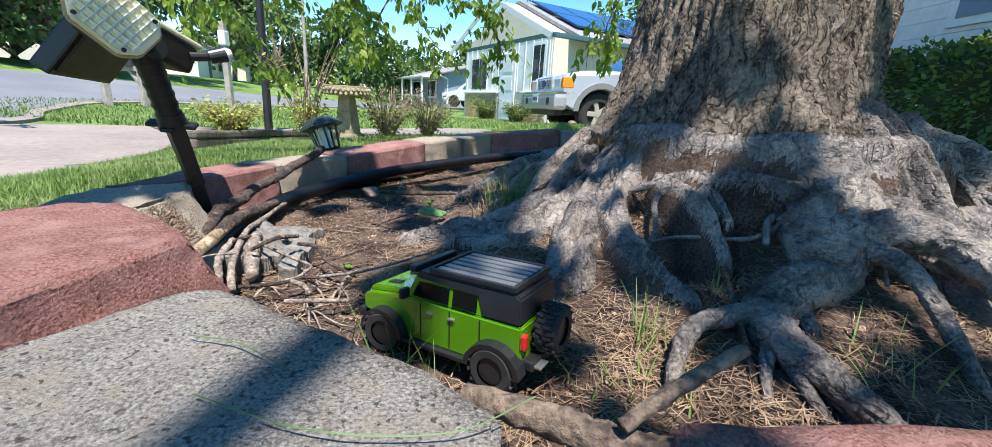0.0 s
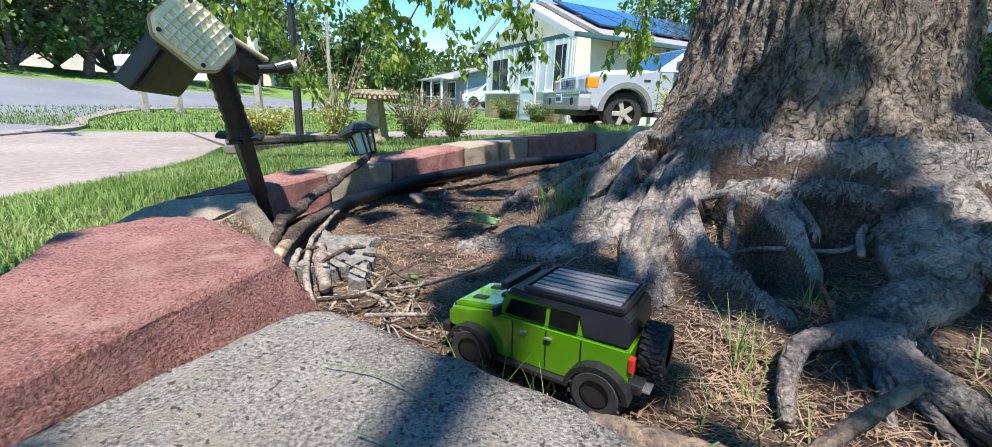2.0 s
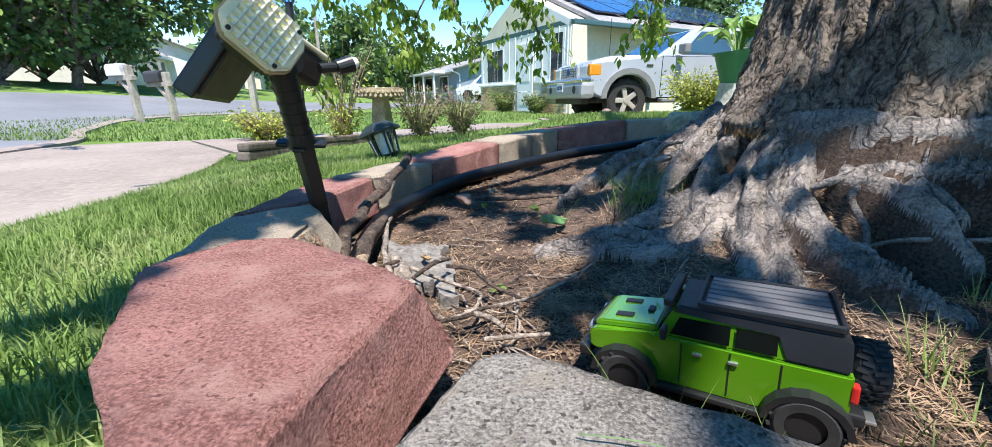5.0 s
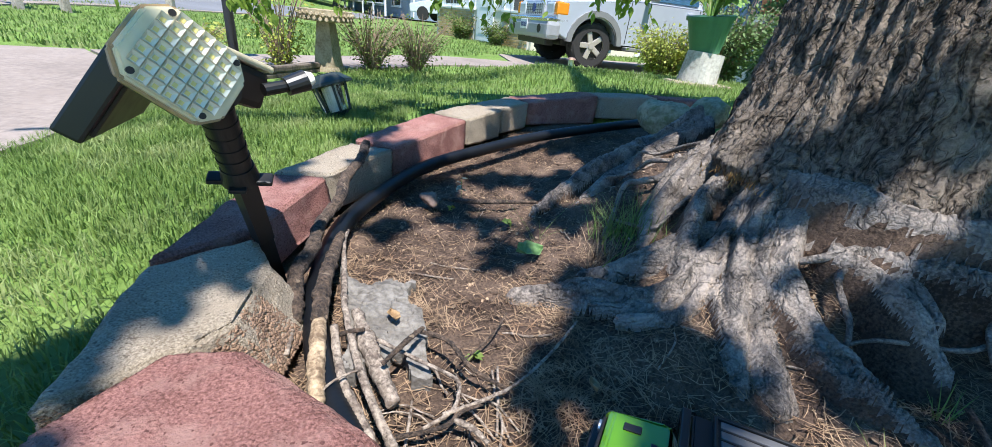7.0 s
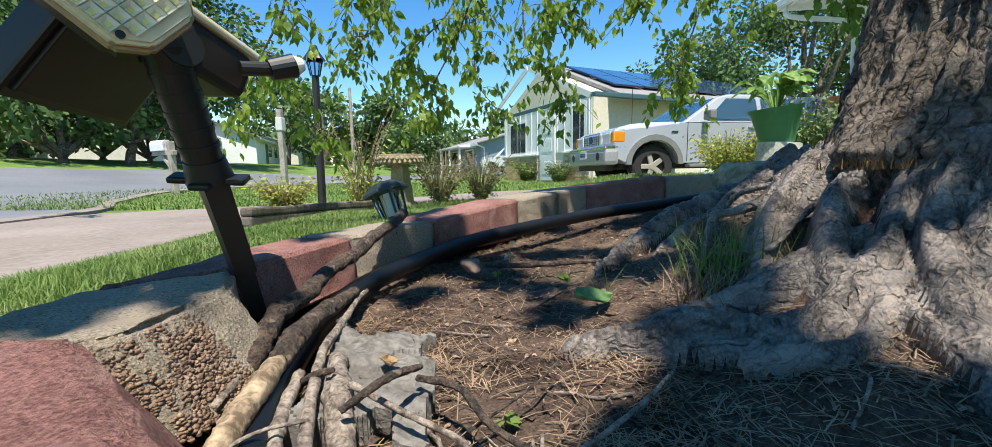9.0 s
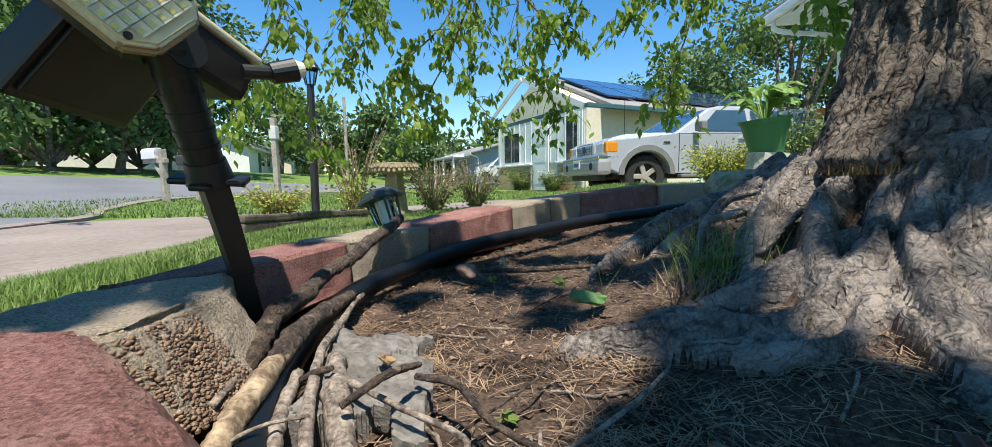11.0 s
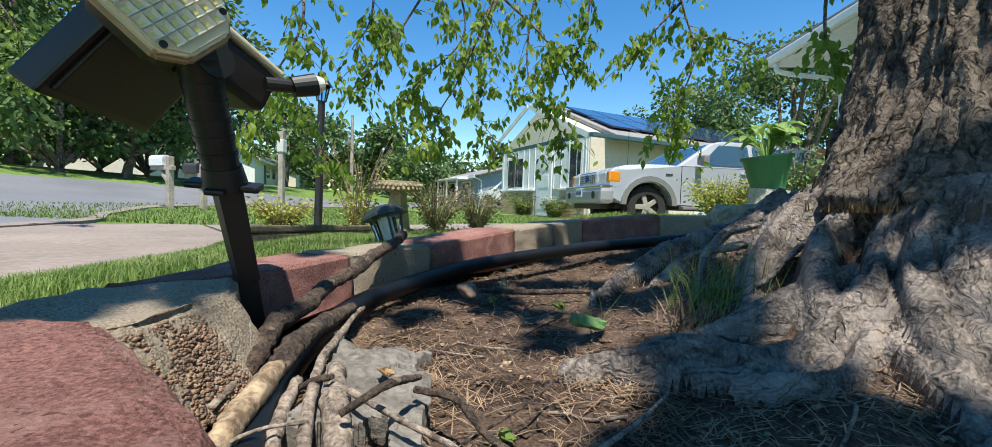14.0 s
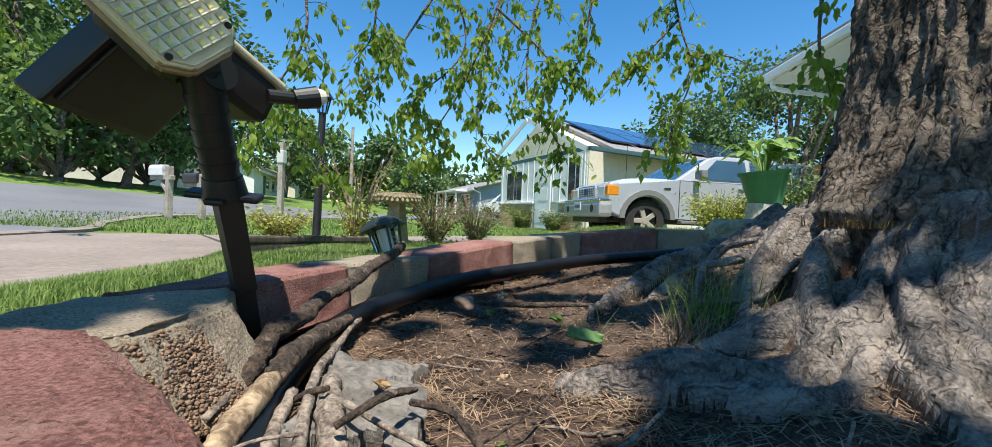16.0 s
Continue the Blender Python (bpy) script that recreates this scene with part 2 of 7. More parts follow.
def spline(points, steps=6):
    """A smooth line through the points (Catmull-Rom); each point may carry a radius as its last number."""
    P = [np.array(p, float) for p in points]
    P = [2 * P[0] - P[1]] + P + [2 * P[-1] - P[-2]]
    out = []
    for i in range(1, len(P) - 2):
        for s in range(steps):
            t = s / steps
            a, b, c, d = P[i - 1], P[i], P[i + 1], P[i + 2]
            out.append(0.5 * (2 * b + (c - a) * t + (2 * a - 5 * b + 4 * c - d) * t * t + (3 * b - a - 3 * c + d) * t ** 3))
    out.append(P[-2])
    return out


def limb(points, steps=6, sides=10, rough=0.12, scale=40.0, seed=0.0):
    line = spline(points, steps)
    return tube([p[:3] for p in line], [max(p[3], 0.0004) for p in line], sides, rough, seed, scale)


def smoothstep(a, b, x):
    t = min(max((x - a) / (b - a), 0.0), 1.0)
    return t * t * (3 - 2 * t)

# ---- ground ----


def lawn_z(x, y):
    z = 0.02 + 0.15 * smoothstep(-0.7, 0.5, x) * smoothstep(1.4, 2.3, y)
    start = 1.7 + 2.2 * smoothstep(-1.2, 0.6, x)
    out = max(smoothstep(start, start + 3.2, y), smoothstep(-1.1, -2.3, x))
    z = z * (1 - out) - 0.11 * out
    return z + 1.2 * smoothstep(-7.0, -20.0, x)


def mound(d):
    """Height of the tree's root platform by the distance from its middle."""
    return float(np.interp(d, [0.30, 0.42, 0.50, 0.58, 0.65, 0.75, 0.87, 0.97, 1.2], [0.34, 0.27, 0.215, 0.185, 0.145, 0.09, 0.03, 0.004, 0.0]))


def soil_z(x, y):
    d = math.hypot(x - TX, y - TY)
    z = mound(d) * (0.86 - 0.22 * smoothstep(0.42, 0.62, d)) - 0.018 + 0.006 * noise.noise((x * 7, y * 7, 0)) + 0.004 * noise.noise((x * 22, y * 22, 3))
    z += 0.085 * smoothstep(0.4, 1.0, y - 1.2) * smoothstep(-0.6, 0.2, x)
    # a hollow washed out between the front roots, a rounded bank before the root toe
    z -= 0.075 * math.exp(-((x - 0.36) / 0.085) ** 2 - ((y - 0.71) / 0.075) ** 2)
    z += 0.040 * math.exp(-((x - 0.0) / 0.06) ** 2 - ((y - 0.74) / 0.055) ** 2)
    return z + 0.0035 * noise.noise((x * 48, y * 48, 6)) + 0.0022 * noise.noise((x * 110, y * 110, 9))


def in_bed(x, y):
    """Whether a place lies inside the ring of blocks."""
    corners = [(-0.36, 0.14), (-0.46, 0.40), (-0.66, 0.70), (-0.72, 0.95), (-0.72, 1.22), (-0.62, 1.55), (-0.42, 1.90), (-0.10, 2.24), (0.27, 2.38), (1.0, 2.46), (1.5, 2.2), (1.75, 1.6), (1.75, 1.0), (1.4, 0.4), (0.9, 0.1), (0.05, 0.06)]
    inside, j = False, len(corners) - 1
    for i, (xi, yi) in enumerate(corners):
        xj, yj = corners[j]
        if (yi > y) != (yj > y) and x < (xj - xi) * (y - yi) / (yj - yi) + xi:
            inside = not inside
        j = i
    return inside


def build_ground():
    xs = sorted(set([round(v, 4) for v in list(np.linspace(-3, 3, 61)) + list(np.linspace(-60, -3, 40)) + list(np.linspace(3, 60, 40)) + [-900, -300, -120, 120, 300, 900]]))
    ys = sorted(set([round(v, 4) for v in list(np.linspace(-2, 6, 81)) + list(np.linspace(6, 70, 60)) + list(np.linspace(-30, -2, 12)) + [-900, -200, 110, 200, 400, 900]]))
    verts, faces = [], []
    for y in ys:
        for x in xs:
            inside = in_bed(x, y) or in_bed(x + 0.06, y) or in_bed(x, y - 0.06)
            z = lawn_z(x, y) + (0.01 * noise.noise((x * 2, y * 2, 0)) if abs(x) < 20 and abs(y) < 20 else 0)
            verts.append((x, y, z - (0.16 if inside else 0)))
    w = len(xs)
    for j in range(len(ys) - 1):
        for i in range(w - 1):
            faces.append((j * w + i, j * w + i + 1, (j + 1) * w + i + 1, (j + 1) * w + i))
    tagged(new("ground", raw("ground", verts, faces, LAWN, True)), "green mown lawn ground sloping down to the street", "lawn", kind="structure")


build_ground()


def build_soil():
    n = 300
    verts, faces = [], []
    for j in range(n + 1):
        for i in range(n + 1):
            x, y = -0.80 + 2.7 * i / n, 0.02 + 2.5 * j / n
            verts.append((x, y, soil_z(x, y)))
    for j in range(n):
        for i in range(n):
            if in_bed(-0.80 + 2.7 * (i + 0.5) / n, 0.02 + 2.5 * (j + 0.5) / n):
                faces.append((j * (n + 1) + i, j * (n + 1) + i + 1, (j + 1) * (n + 1) + i + 1, (j + 1) * (n + 1) + i))
    tagged(new("bed_soil", raw("bed_soil", verts, faces, SOIL, True)), "dry brown soil of the tree bed", "soil", kind="structure")


build_soil()


# ---- ring of edging blocks ----
def ridged(p):
    return 1 - 2 * abs(noise.noise(p))


def edging_block(colour, material, plan, tops, foot=None, height=0.105, seed=1):
    """One cast concrete block with worn, uneven edges over a plan of corners."""
    bm = prism(plan, min(tops) - height, list(tops), bevel=0.0)
    for v in bm.verts:
        if foot and v.co.z < min(tops) - height + 0.001:
            v.co.x, v.co.y = foot[min(range(len(plan)), key=lambda i: math.hypot(plan[i][0] - v.co.x, plan[i][1] - v.co.y))]
    bmesh.ops.triangulate(bm, faces=bm.faces[:])
    bmesh.ops.subdivide_edges(bm, edges=bm.edges[:], cuts=12, use_grid_fill=True)
    bmesh.ops.bevel(bm, geom=[e for e in bm.edges if len(e.link_faces) == 2 and e.calc_face_angle(0) > 0.6], offset=0.005, segments=2, affect="EDGES")
    bm.normal_update()
    for v in bm.verts:
        p = v.co * 1.0
        k = noise.noise(p * 30 + Vector((seed, 0, 0))) * 0.0035 + noise.noise(p * 110 + Vector((0, seed, 0))) * 0.0016 + noise.noise(p * 9 + Vector((0, 0, seed))) * 0.004
        if abs(v.normal.z) < 0.4:
            k += noise.noise(p * 75 + Vector((seed, seed, 0))) * 0.0018
        v.co += v.normal * k
    ob = new("edging_block", mesh_of(bm, "edging_block", material, True))
    return tagged(ob, f"weathered {colour} concrete edging block of the tree ring", "edging block", group="ring of edging blocks")


BLOCKS = [
    ("grey", GREY, [(-0.37, 0.06), (0.005, -0.16), (0.008, 0.228), (-0.045, 0.275), (-0.146, 0.322), (-0.262, 0.382), (-0.30, 0.378), (-0.385, 0.20)], [0.126] * 8, None),
    ("red-painted", RED, [(-0.585, 0.335), (-0.43, 0.20), (-0.376, 0.478), (-0.41, 0.515), (-0.575, 0.622), (-0.645, 0.615), (-0.70, 0.51)], [0.141] * 7,
     [(-0.585, 0.33), (-0.415, 0.18), (-0.335, 0.50), (-0.385, 0.56), (-0.57, 0.635), (-0.65, 0.62), (-0.71, 0.51)]),
    ("tan", TAN, [(-0.745, 0.555), (-0.648, 0.655), (-0.622, 0.695), (-0.629, 0.775), (-0.634, 0.835), (-0.692, 0.915), (-0.805, 0.815)], [0.114] * 7,
     [(-0.745, 0.55), (-0.63, 0.645), (-0.578, 0.705), (-0.576, 0.80), (-0.588, 0.865), (-0.676, 0.93), (-0.81, 0.81)]),
    ("red-painted", RED, [(-0.82, 0.835), (-0.712, 0.945), (-0.672, 1.255), (-0.81, 1.25)], [0.111, 0.111, 0.108, 0.11],
     [(-0.82, 0.835), (-0.70, 0.965), (-0.655, 1.255), (-0.81, 1.25)]),
    ("tan", TAN, [(-0.80, 1.262), (-0.665, 1.268), (-0.552, 1.525), (-0.69, 1.57)], [0.108, 0.11, 0.11, 0.108], None),
    ("red-painted", RED, [(-0.685, 1.60), (-0.545, 1.535), (-0.325, 1.862), (-0.47, 1.96)], [0.112, 0.112, 0.145, 0.143], None),
    ("tan", TAN, [(-0.46, 1.97), (-0.318, 1.87), (-0.18, 2.05), (-0.30, 2.16)], [0.145, 0.145, 0.16, 0.158], None),
    ("tan", TAN, [(-0.29, 2.17), (-0.175, 2.06), (-0.04, 2.225), (-0.14, 2.34)], [0.158, 0.16, 0.175, 0.172], None),
    ("red-painted", RED, [(-0.13, 2.35), (-0.034, 2.23), (0.335, 2.385), (0.28, 2.54)], [0.172, 0.175, 0.21, 0.205], None),
    ("tan", TAN, [(0.295, 2.55), (0.345, 2.39), (0.68, 2.47), (0.66, 2.63)], [0.20, 0.205, 0.215, 0.21], None),
    ("red-painted", RED, [(0.67, 2.63), (0.695, 2.475), (0.98, 2.47), (1.0, 2.63)], [0.21, 0.215, 0.215, 0.21], None),
    ("red-painted", RED, [(0.10, -0.02), (0.50, -0.02), (0.50, 0.264), (0.128, 0.243)], [0.118] * 4, None),
]
SPLIT = surface("split_concrete", (0.13, 0.075, 0.048), (0.38, 0.25, 0.165), (0.24, 0.15, 0.10), fine=220, broad=60, rough=0.9, bump=0.8, bump_scale=200, depth=0.004)


def split_face(block, plan, foot, sides, z0, z1, seed):
    """The broken, pebbly ends of a block: coarse aggregate standing proud of the face."""
    rng = np.random.default_rng(seed)
    verts, faces = [], []
    for i in sides:
        n = len(plan)
        a, b, fa, fb = (np.array(p) for p in (plan[i], plan[(i + 1) % n], foot[i], foot[(i + 1) % n]))
        d = b - a
        out = np.array([d[1], -d[0]]) / np.linalg.norm(d)
        for _ in range(int(16000 * np.linalg.norm(d))):
            t, z, r = rng.uniform(0.02, 0.98), rng.uniform(z0, z1), rng.uniform(0.0014, 0.0036)
            low = 1 - (z - z0) / (z1 - z0)
            c = np.array([*((a + d * t) * (1 - low) + (fa + (fb - fa) * t) * low - out * r * 0.15), z])
            k = len(verts)
            for v in ((1, 0, 0), (0, 1, 0), (-1, 0, 0), (0, -1, 0), (0, 0, 1), (0, 0, -1), (0.7, 0.7, 0.4), (-0.7, 0.7, 0.4), (-0.7, -0.7, 0.4), (0.7, -0.7, 0.4)):
                verts.append(c + np.array(v) * r * rng.uniform(0.75, 1.15))
            faces += [(k, k + 6, k + 9), (k + 1, k + 7, k + 6), (k + 2, k + 8, k + 7), (k + 3, k + 9, k + 8), (k + 4, k + 9, k + 6), (k + 4, k + 6, k + 7), (k + 4, k + 7, k + 8), (k + 4, k + 8, k + 9),
                      (k, k + 1, k + 6), (k + 1, k + 2, k + 7), (k + 2, k + 3, k + 8), (k + 3, k, k + 9), (k + 1, k, k + 5), (k + 2, k + 1, k + 5), (k + 3, k + 2, k + 5), (k, k + 3, k + 5)]
    ob = part("split_face", raw("split_face", verts, faces, SPLIT, True), None, block, "rough brown broken concrete")
    ob["kind"] = "stuff"


for k, (colour, material, plan, tops, foot) in enumerate(BLOCKS):
    block = edging_block(colour, material, plan, tops, foot, seed=3.1 * k + 1)
    if k == 2:
        split_face(block, plan, foot, (0, 1, 2), 0.009, 0.106, 5)


# ---- tree ----
def field(*axes):
    """Smooth lattice noise from -1 to 1 for arrays of coordinates."""
    p = np.stack(np.broadcast_arrays(*axes), -1)
    i = np.floor(p).astype(np.int64)
    f = p - i
    u = f * f * (3 - 2 * f)
    total = np.zeros(p.shape[:-1])
    for k in range(8):
        step = np.array([k & 1, k >> 1 & 1, k >> 2 & 1])
        c = i + step
        h = (c[..., 0] * 374761393 + c[..., 1] * 668265263 + c[..., 2] * 1442695041) & 0x7FFFFFFF
        h = ((h ^ (h >> 13)) * 1274126177) & 0x7FFFFFFF
        h = (h ^ (h >> 15)) & 0xFFFF
        total += (h / 32767.5 - 1) * np.where(step, u, 1 - u).prod(-1)
    return total


def groove(value, width):
    """1 in narrow lines where the noise crosses zero, 0 between them."""
    return np.exp(-(value / width) ** 2)


def trunk_radius(a, z):
    r = 0.245 - 0.030 * math.exp(-((a - 2.3) / 0.42) ** 2) + 0.012 * math.sin(3 * a + 1) + 0.014 * math.sin(5 * a) + 0.008 * math.sin(9 * a + 2)
    return r - 0.7 * max(0.0, 0.265 - z) + (0.085 + 0.03 * math.sin(4 * a + 1)) * math.exp(-(max(z, 0.265) - 0.25) / 0.12) - 0.02 * smoothstep(0.6, 2.5, z)


def build_tree():
    tree = thing("tree", "old broad tree with rough bark and spreading surface roots", "tree", (TX, TY, 0.2))
    inv = Matrix.Translation((-TX, -TY, -0.2))
    na = 400
    verts, faces = [], []
    levels = [0.16, 0.2] + list(np.linspace(0.225, 1.15, 130)) + [1.3, 1.6, 2.0, 2.6, 3.4]
    for z in levels:
        for i in range(na):
            a = 2 * math.pi * i / na
            ux, uy = math.cos(a), math.sin(a)
            bend = 0.35 * noise.noise((ux * 3, uy * 3, z * 5))
            p = Vector((ux * 5.5 + bend, uy * 5.5 - bend, z * 4.2))
            furrow = ridged(p) * 0.5 + ridged(p * 2.1 + Vector((3, 1, 2))) * 0.5
            plate = noise.noise(Vector((ux * 16, uy * 16, z * 20)))
            r = trunk_radius(a, z) + 0.018 * furrow + 0.010 * ridged(Vector((ux * 19 + bend, uy * 19, z * 9))) + 0.006 * plate + 0.0045 * noise.noise(Vector((ux * 45, uy * 45, z * 80)))
            verts.append((0.59 + ux * r + 0.13 * (z - 0.3), 1.125 + uy * r + 0.15 * (z - 0.3), z))
    for j in range(len(levels) - 1):
        for i in range(na):
            a, b = j * na + i, j * na + (i + 1) % na
            faces.append((a, b, b + na, a + na))
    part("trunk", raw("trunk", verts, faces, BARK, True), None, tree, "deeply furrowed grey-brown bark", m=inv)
    # the root plate: one skin over many roots grown together; each line gives plan, height and thickness
    lines = [
        [(0.44, 1.10, 0.281, 0.0986), (0.28, 1.00, 0.189, 0.0717), (0.19, 0.89, 0.114, 0.0525), (0.135, 0.78, 0.058, 0.0416), (0.108, 0.70, 0.017, 0.0339), (0.10, 0.65, -0.037, 0.0269)],
        [(0.22, 0.88, 0.121, 0.0386), (0.165, 0.75, 0.059, 0.0293), (0.152, 0.665, 0.028, 0.0269), (0.16, 0.62, -0.032, 0.0224)],
        [(0.36, 1.00, 0.248, 0.0533), (0.245, 0.87, 0.155, 0.0281), (0.238, 0.79, 0.105, 0.0242), (0.24, 0.70, 0.083, 0.0224), (0.265, 0.635, 0.068, 0.0157), (0.31, 0.58, 0.038, 0.0101)],
        [(0.34, 1.02, 0.196, 0.0706), (0.14, 0.925, 0.086, 0.0385), (0.045, 0.878, 0.044, 0.0277), (-0.05, 0.897, 0.030, 0.0278), (-0.13, 0.925, 0.008, 0.0258), (-0.215, 0.945, -0.014, 0.0146)],
        [(0.20, 1.02, 0.135, 0.0320), (0.09, 0.985, 0.083, 0.0269), (0.0, 0.975, 0.053, 0.0168), (-0.07, 0.985, 0.028, 0.0101)],
        [(0.16, 0.90, 0.088, 0.0269), (0.08, 0.835, 0.048, 0.0179), (0.01, 0.82, 0.043, 0.0101), (-0.04, 0.835, 0.028, 0.0078)],
        [(0.46, 1.66, 0.244, 0.0486), (0.28, 1.60, 0.169, 0.0277), (0.06, 1.455, 0.098, 0.0246), (-0.03, 1.39, 0.058, 0.0190), (-0.12, 1.32, 0.018, 0.0123)],
        [(0.42, 1.52, 0.241, 0.0434), (0.24, 1.50, 0.154, 0.0269), (0.08, 1.40, 0.073, 0.0202), (0.0, 1.33, 0.028, 0.0112)],
        [(0.40, 1.26, 0.280, 0.0896), (0.24, 1.20, 0.215, 0.0719), (0.14, 1.13, 0.134, 0.0531), (0.085, 1.06, 0.066, 0.0385), (0.06, 1.0, 0.003, 0.0269)],
        [(0.40, 1.20, 0.267, 0.0717), (0.22, 1.09, 0.199, 0.0413), (0.16, 1.02, 0.155, 0.0350), (0.12, 0.95, 0.103, 0.0269)],
        [(0.30, 1.06, 0.253, 0.0291), (0.345, 0.93, 0.269, 0.0291), (0.45, 0.81, 0.259, 0.0371), (0.62, 0.745, 0.275, 0.0269), (0.80, 0.79, 0.265, 0.0365), (0.96, 0.90, 0.258, 0.0269)],
        [(0.33, 0.93, 0.222, 0.0297), (0.40, 0.83, 0.209, 0.0418), (0.50, 0.735, 0.185, 0.0506), (0.64, 0.68, 0.173, 0.0403), (0.80, 0.66, 0.158, 0.0474)],
        [(0.33, 0.855, 0.205, 0.0112), (0.368, 0.80, 0.188, 0.0123), (0.372, 0.72, 0.158, 0.0112), (0.385, 0.66, 0.108, 0.0090)],
        [(0.36, 0.86, 0.216, 0.0112), (0.40, 0.79, 0.190, 0.0112), (0.41, 0.72, 0.149, 0.0090)],
        [(0.56, 0.94, 0.280, 0.0896), (0.53, 0.80, 0.209, 0.0646), (0.55, 0.70, 0.159, 0.0485), (0.535, 0.64, 0.115, 0.0339)],
        [(0.72, 0.88, 0.285, 0.0896), (0.72, 0.72, 0.209, 0.0708), (0.70, 0.60, 0.117, 0.0463), (0.68, 0.52, 0.034, 0.0308)],
        [(0.90, 0.95, 0.280, 0.0896), (1.0, 0.80, 0.213, 0.0657), (1.10, 0.70, 0.127, 0.0463), (1.22, 0.60, 0.034, 0.0308)],
        [(0.92, 1.15, 0.280, 0.0896), (1.12, 1.12, 0.196, 0.0693), (1.32, 1.05, 0.066, 0.0385)],
        [(0.62, 1.46, 0.280, 0.0896), (0.66, 1.66, 0.183, 0.0591), (0.72, 1.86, 0.064, 0.0308)],
        [(0.86, 1.40, 0.280, 0.0896), (1.04, 1.54, 0.182, 0.0583), (1.20, 1.66, 0.064, 0.0308)],
    ]
    # the slender outer roots lie well above the soil
    for i, lift in ((2, 0.010), (3, 0.016), (4, 0.014), (5, 0.012), (6, 0.018), (7, 0.014)):
        lines[i] = [(x, y, z + lift, r) for x, y, z, r in lines[i]]
    # thick roots stand apart, with hollows between them
    lines = [[(x, y, z + 0.45 * r, 0.55 * r) if r > 0.03 else (x, y, z, r) for x, y, z, r in line] for line in lines]
    # strands that braid over each thick root
    rng = np.random.default_rng(29)
    for line in lines[:20]:
        if max(p[3] for p in line) < 0.028:
            continue
        for k in range(2):
            lean, wave = rng.uniform(-0.95, 0.95), rng.uniform(0, 6.3)
            strand = []
            for n, (x, y, z, r) in enumerate(line):
                ax, ay = line[min(n + 1, len(line) - 1)], line[max(n - 1, 0)]
                d = np.array([ax[0] - ay[0], ax[1] - ay[1]])
                d /= np.linalg.norm(d) + 1e-9
                u = lean + 0.45 * math.sin(wave + 1.7 * n)
                strand.append((x - d[1] * u * r, y + d[0] * u * r, z + r * (0.74 - 0.85 * u * u), max(0.006, r * rng.uniform(0.20, 0.36))))
            lines.append(strand)
    P, run, which = [], [], []
    for i, line in enumerate(lines):
        q = np.array(spline(line, 10))
        P.append(q)
        run.append(np.r_[0, np.cumsum(np.linalg.norm(np.diff(q[:, :3], axis=0), axis=1))])
        which.append(np.full(len(q), i))
    way = np.concatenate([np.gradient(q[:, :2], axis=0) for q in P])
    way /= np.linalg.norm(way, axis=1)[:, None] + 1e-9
    P, run, which = np.concatenate(P).astype(np.float32), np.concatenate(run), np.concatenate(which)
    cx, cy, na, nr = 0.62, 1.15, 1150, 190
    turns = np.cumsum(np.where(np.cos(np.linspace(0, 2 * math.pi, na, endpoint=False) - math.radians(235)) > -0.25, 1.0, 4.0))
    turns = turns / turns[-1] * 2 * math.pi
    away = np.linspace(0.20, 0.95, nr + 1)
    grid = np.stack([cx + away[:, None] * np.cos(turns)[None, :], cy + away[:, None] * np.sin(turns)[None, :]], -1).reshape(-1, 2)
    grid = grid.astype(np.float32)
    skin, earth = [], []
    for start in range(0, len(grid), 3000):
        g = grid[start:start + 3000]
        x, y = g[:, 0], g[:, 1]
        dx, dy = x[:, None] - P[None, :, 0], y[:, None] - P[None, :, 1]
        h = P[:, 2] + P[:, 3] * (1 - ((dx * dx + dy * dy) / P[:, 3] ** 2) ** 1.3)
        b = h.argmax(1)
        z0, o = h.max(1), np.arange(len(g))
        r = P[b, 3]
        side = dy[o, b] * way[b, 0] - dx[o, b] * way[b, 1]
        along = run[b] + dx[o, b] * way[b, 0] + dy[o, b] * way[b, 1] + which[b] * 3.7
        reach = np.hypot(x - TX, y - TY)
        bare = np.interp(reach, [0.30, 0.42, 0.50, 0.58, 0.65, 0.75, 0.87, 0.97, 1.2], [0.26, 0.175, 0.10, 0.045, 0.01, -0.02, -0.06, -0.08, -0.1])
        bare = bare + 0.012 * field(x * 9, y * 9, 8.2)
        earth.append((z0 < bare + 0.008 + 0.006 * field(x * 60, y * 60, 2.2)) | (z0 < P[b, 2] - r * (0.7 + 0.7 * field(x * 40, y * 40, 6.2))))
        z = bare + 0.006 * np.logaddexp(0, (z0 - bare) / 0.006)
        swirl = field(x * 7, y * 7, 0.5)
        size = np.minimum(1.0, r / 0.035)
        bend = side + 0.007 * swirl + 0.0025 * field(x * 31, y * 31, 2.5)
        z -= size * 0.030 * groove(field(bend * 30, along * 2.2, 0.3), 0.17)
        z -= size * 0.014 * groove(field(bend * 75, along * 4.5, 5.3), 0.17)
        z -= 0.0030 * groove(field(bend * 180, along * 11, 9.3), 0.22)
        z += size * 0.020 * field(x * 11, y * 11, 3.3) + 0.0016 * field(x * 160, y * 160, 1.1)
        # cracked, crumpled bark round the knees
        rough = np.clip(field(x * 8, y * 8, 7.7) * 2.2, 0, 1)
        z += 0.008 * rough * field(x * 42 + swirl, y * 42, 4.4) - 0.008 * rough * groove(field(x * 36, y * 36 + swirl, 6.1), 0.14)
        skin.append(np.stack([x, y, z], -1))
    verts, faces = np.concatenate(skin).tolist(), []
    for j in range(nr):
        for i in range(na):
            a, b = j * na + i, j * na + (i + 1) % na
            faces.append((a, b, b + na, a + na))
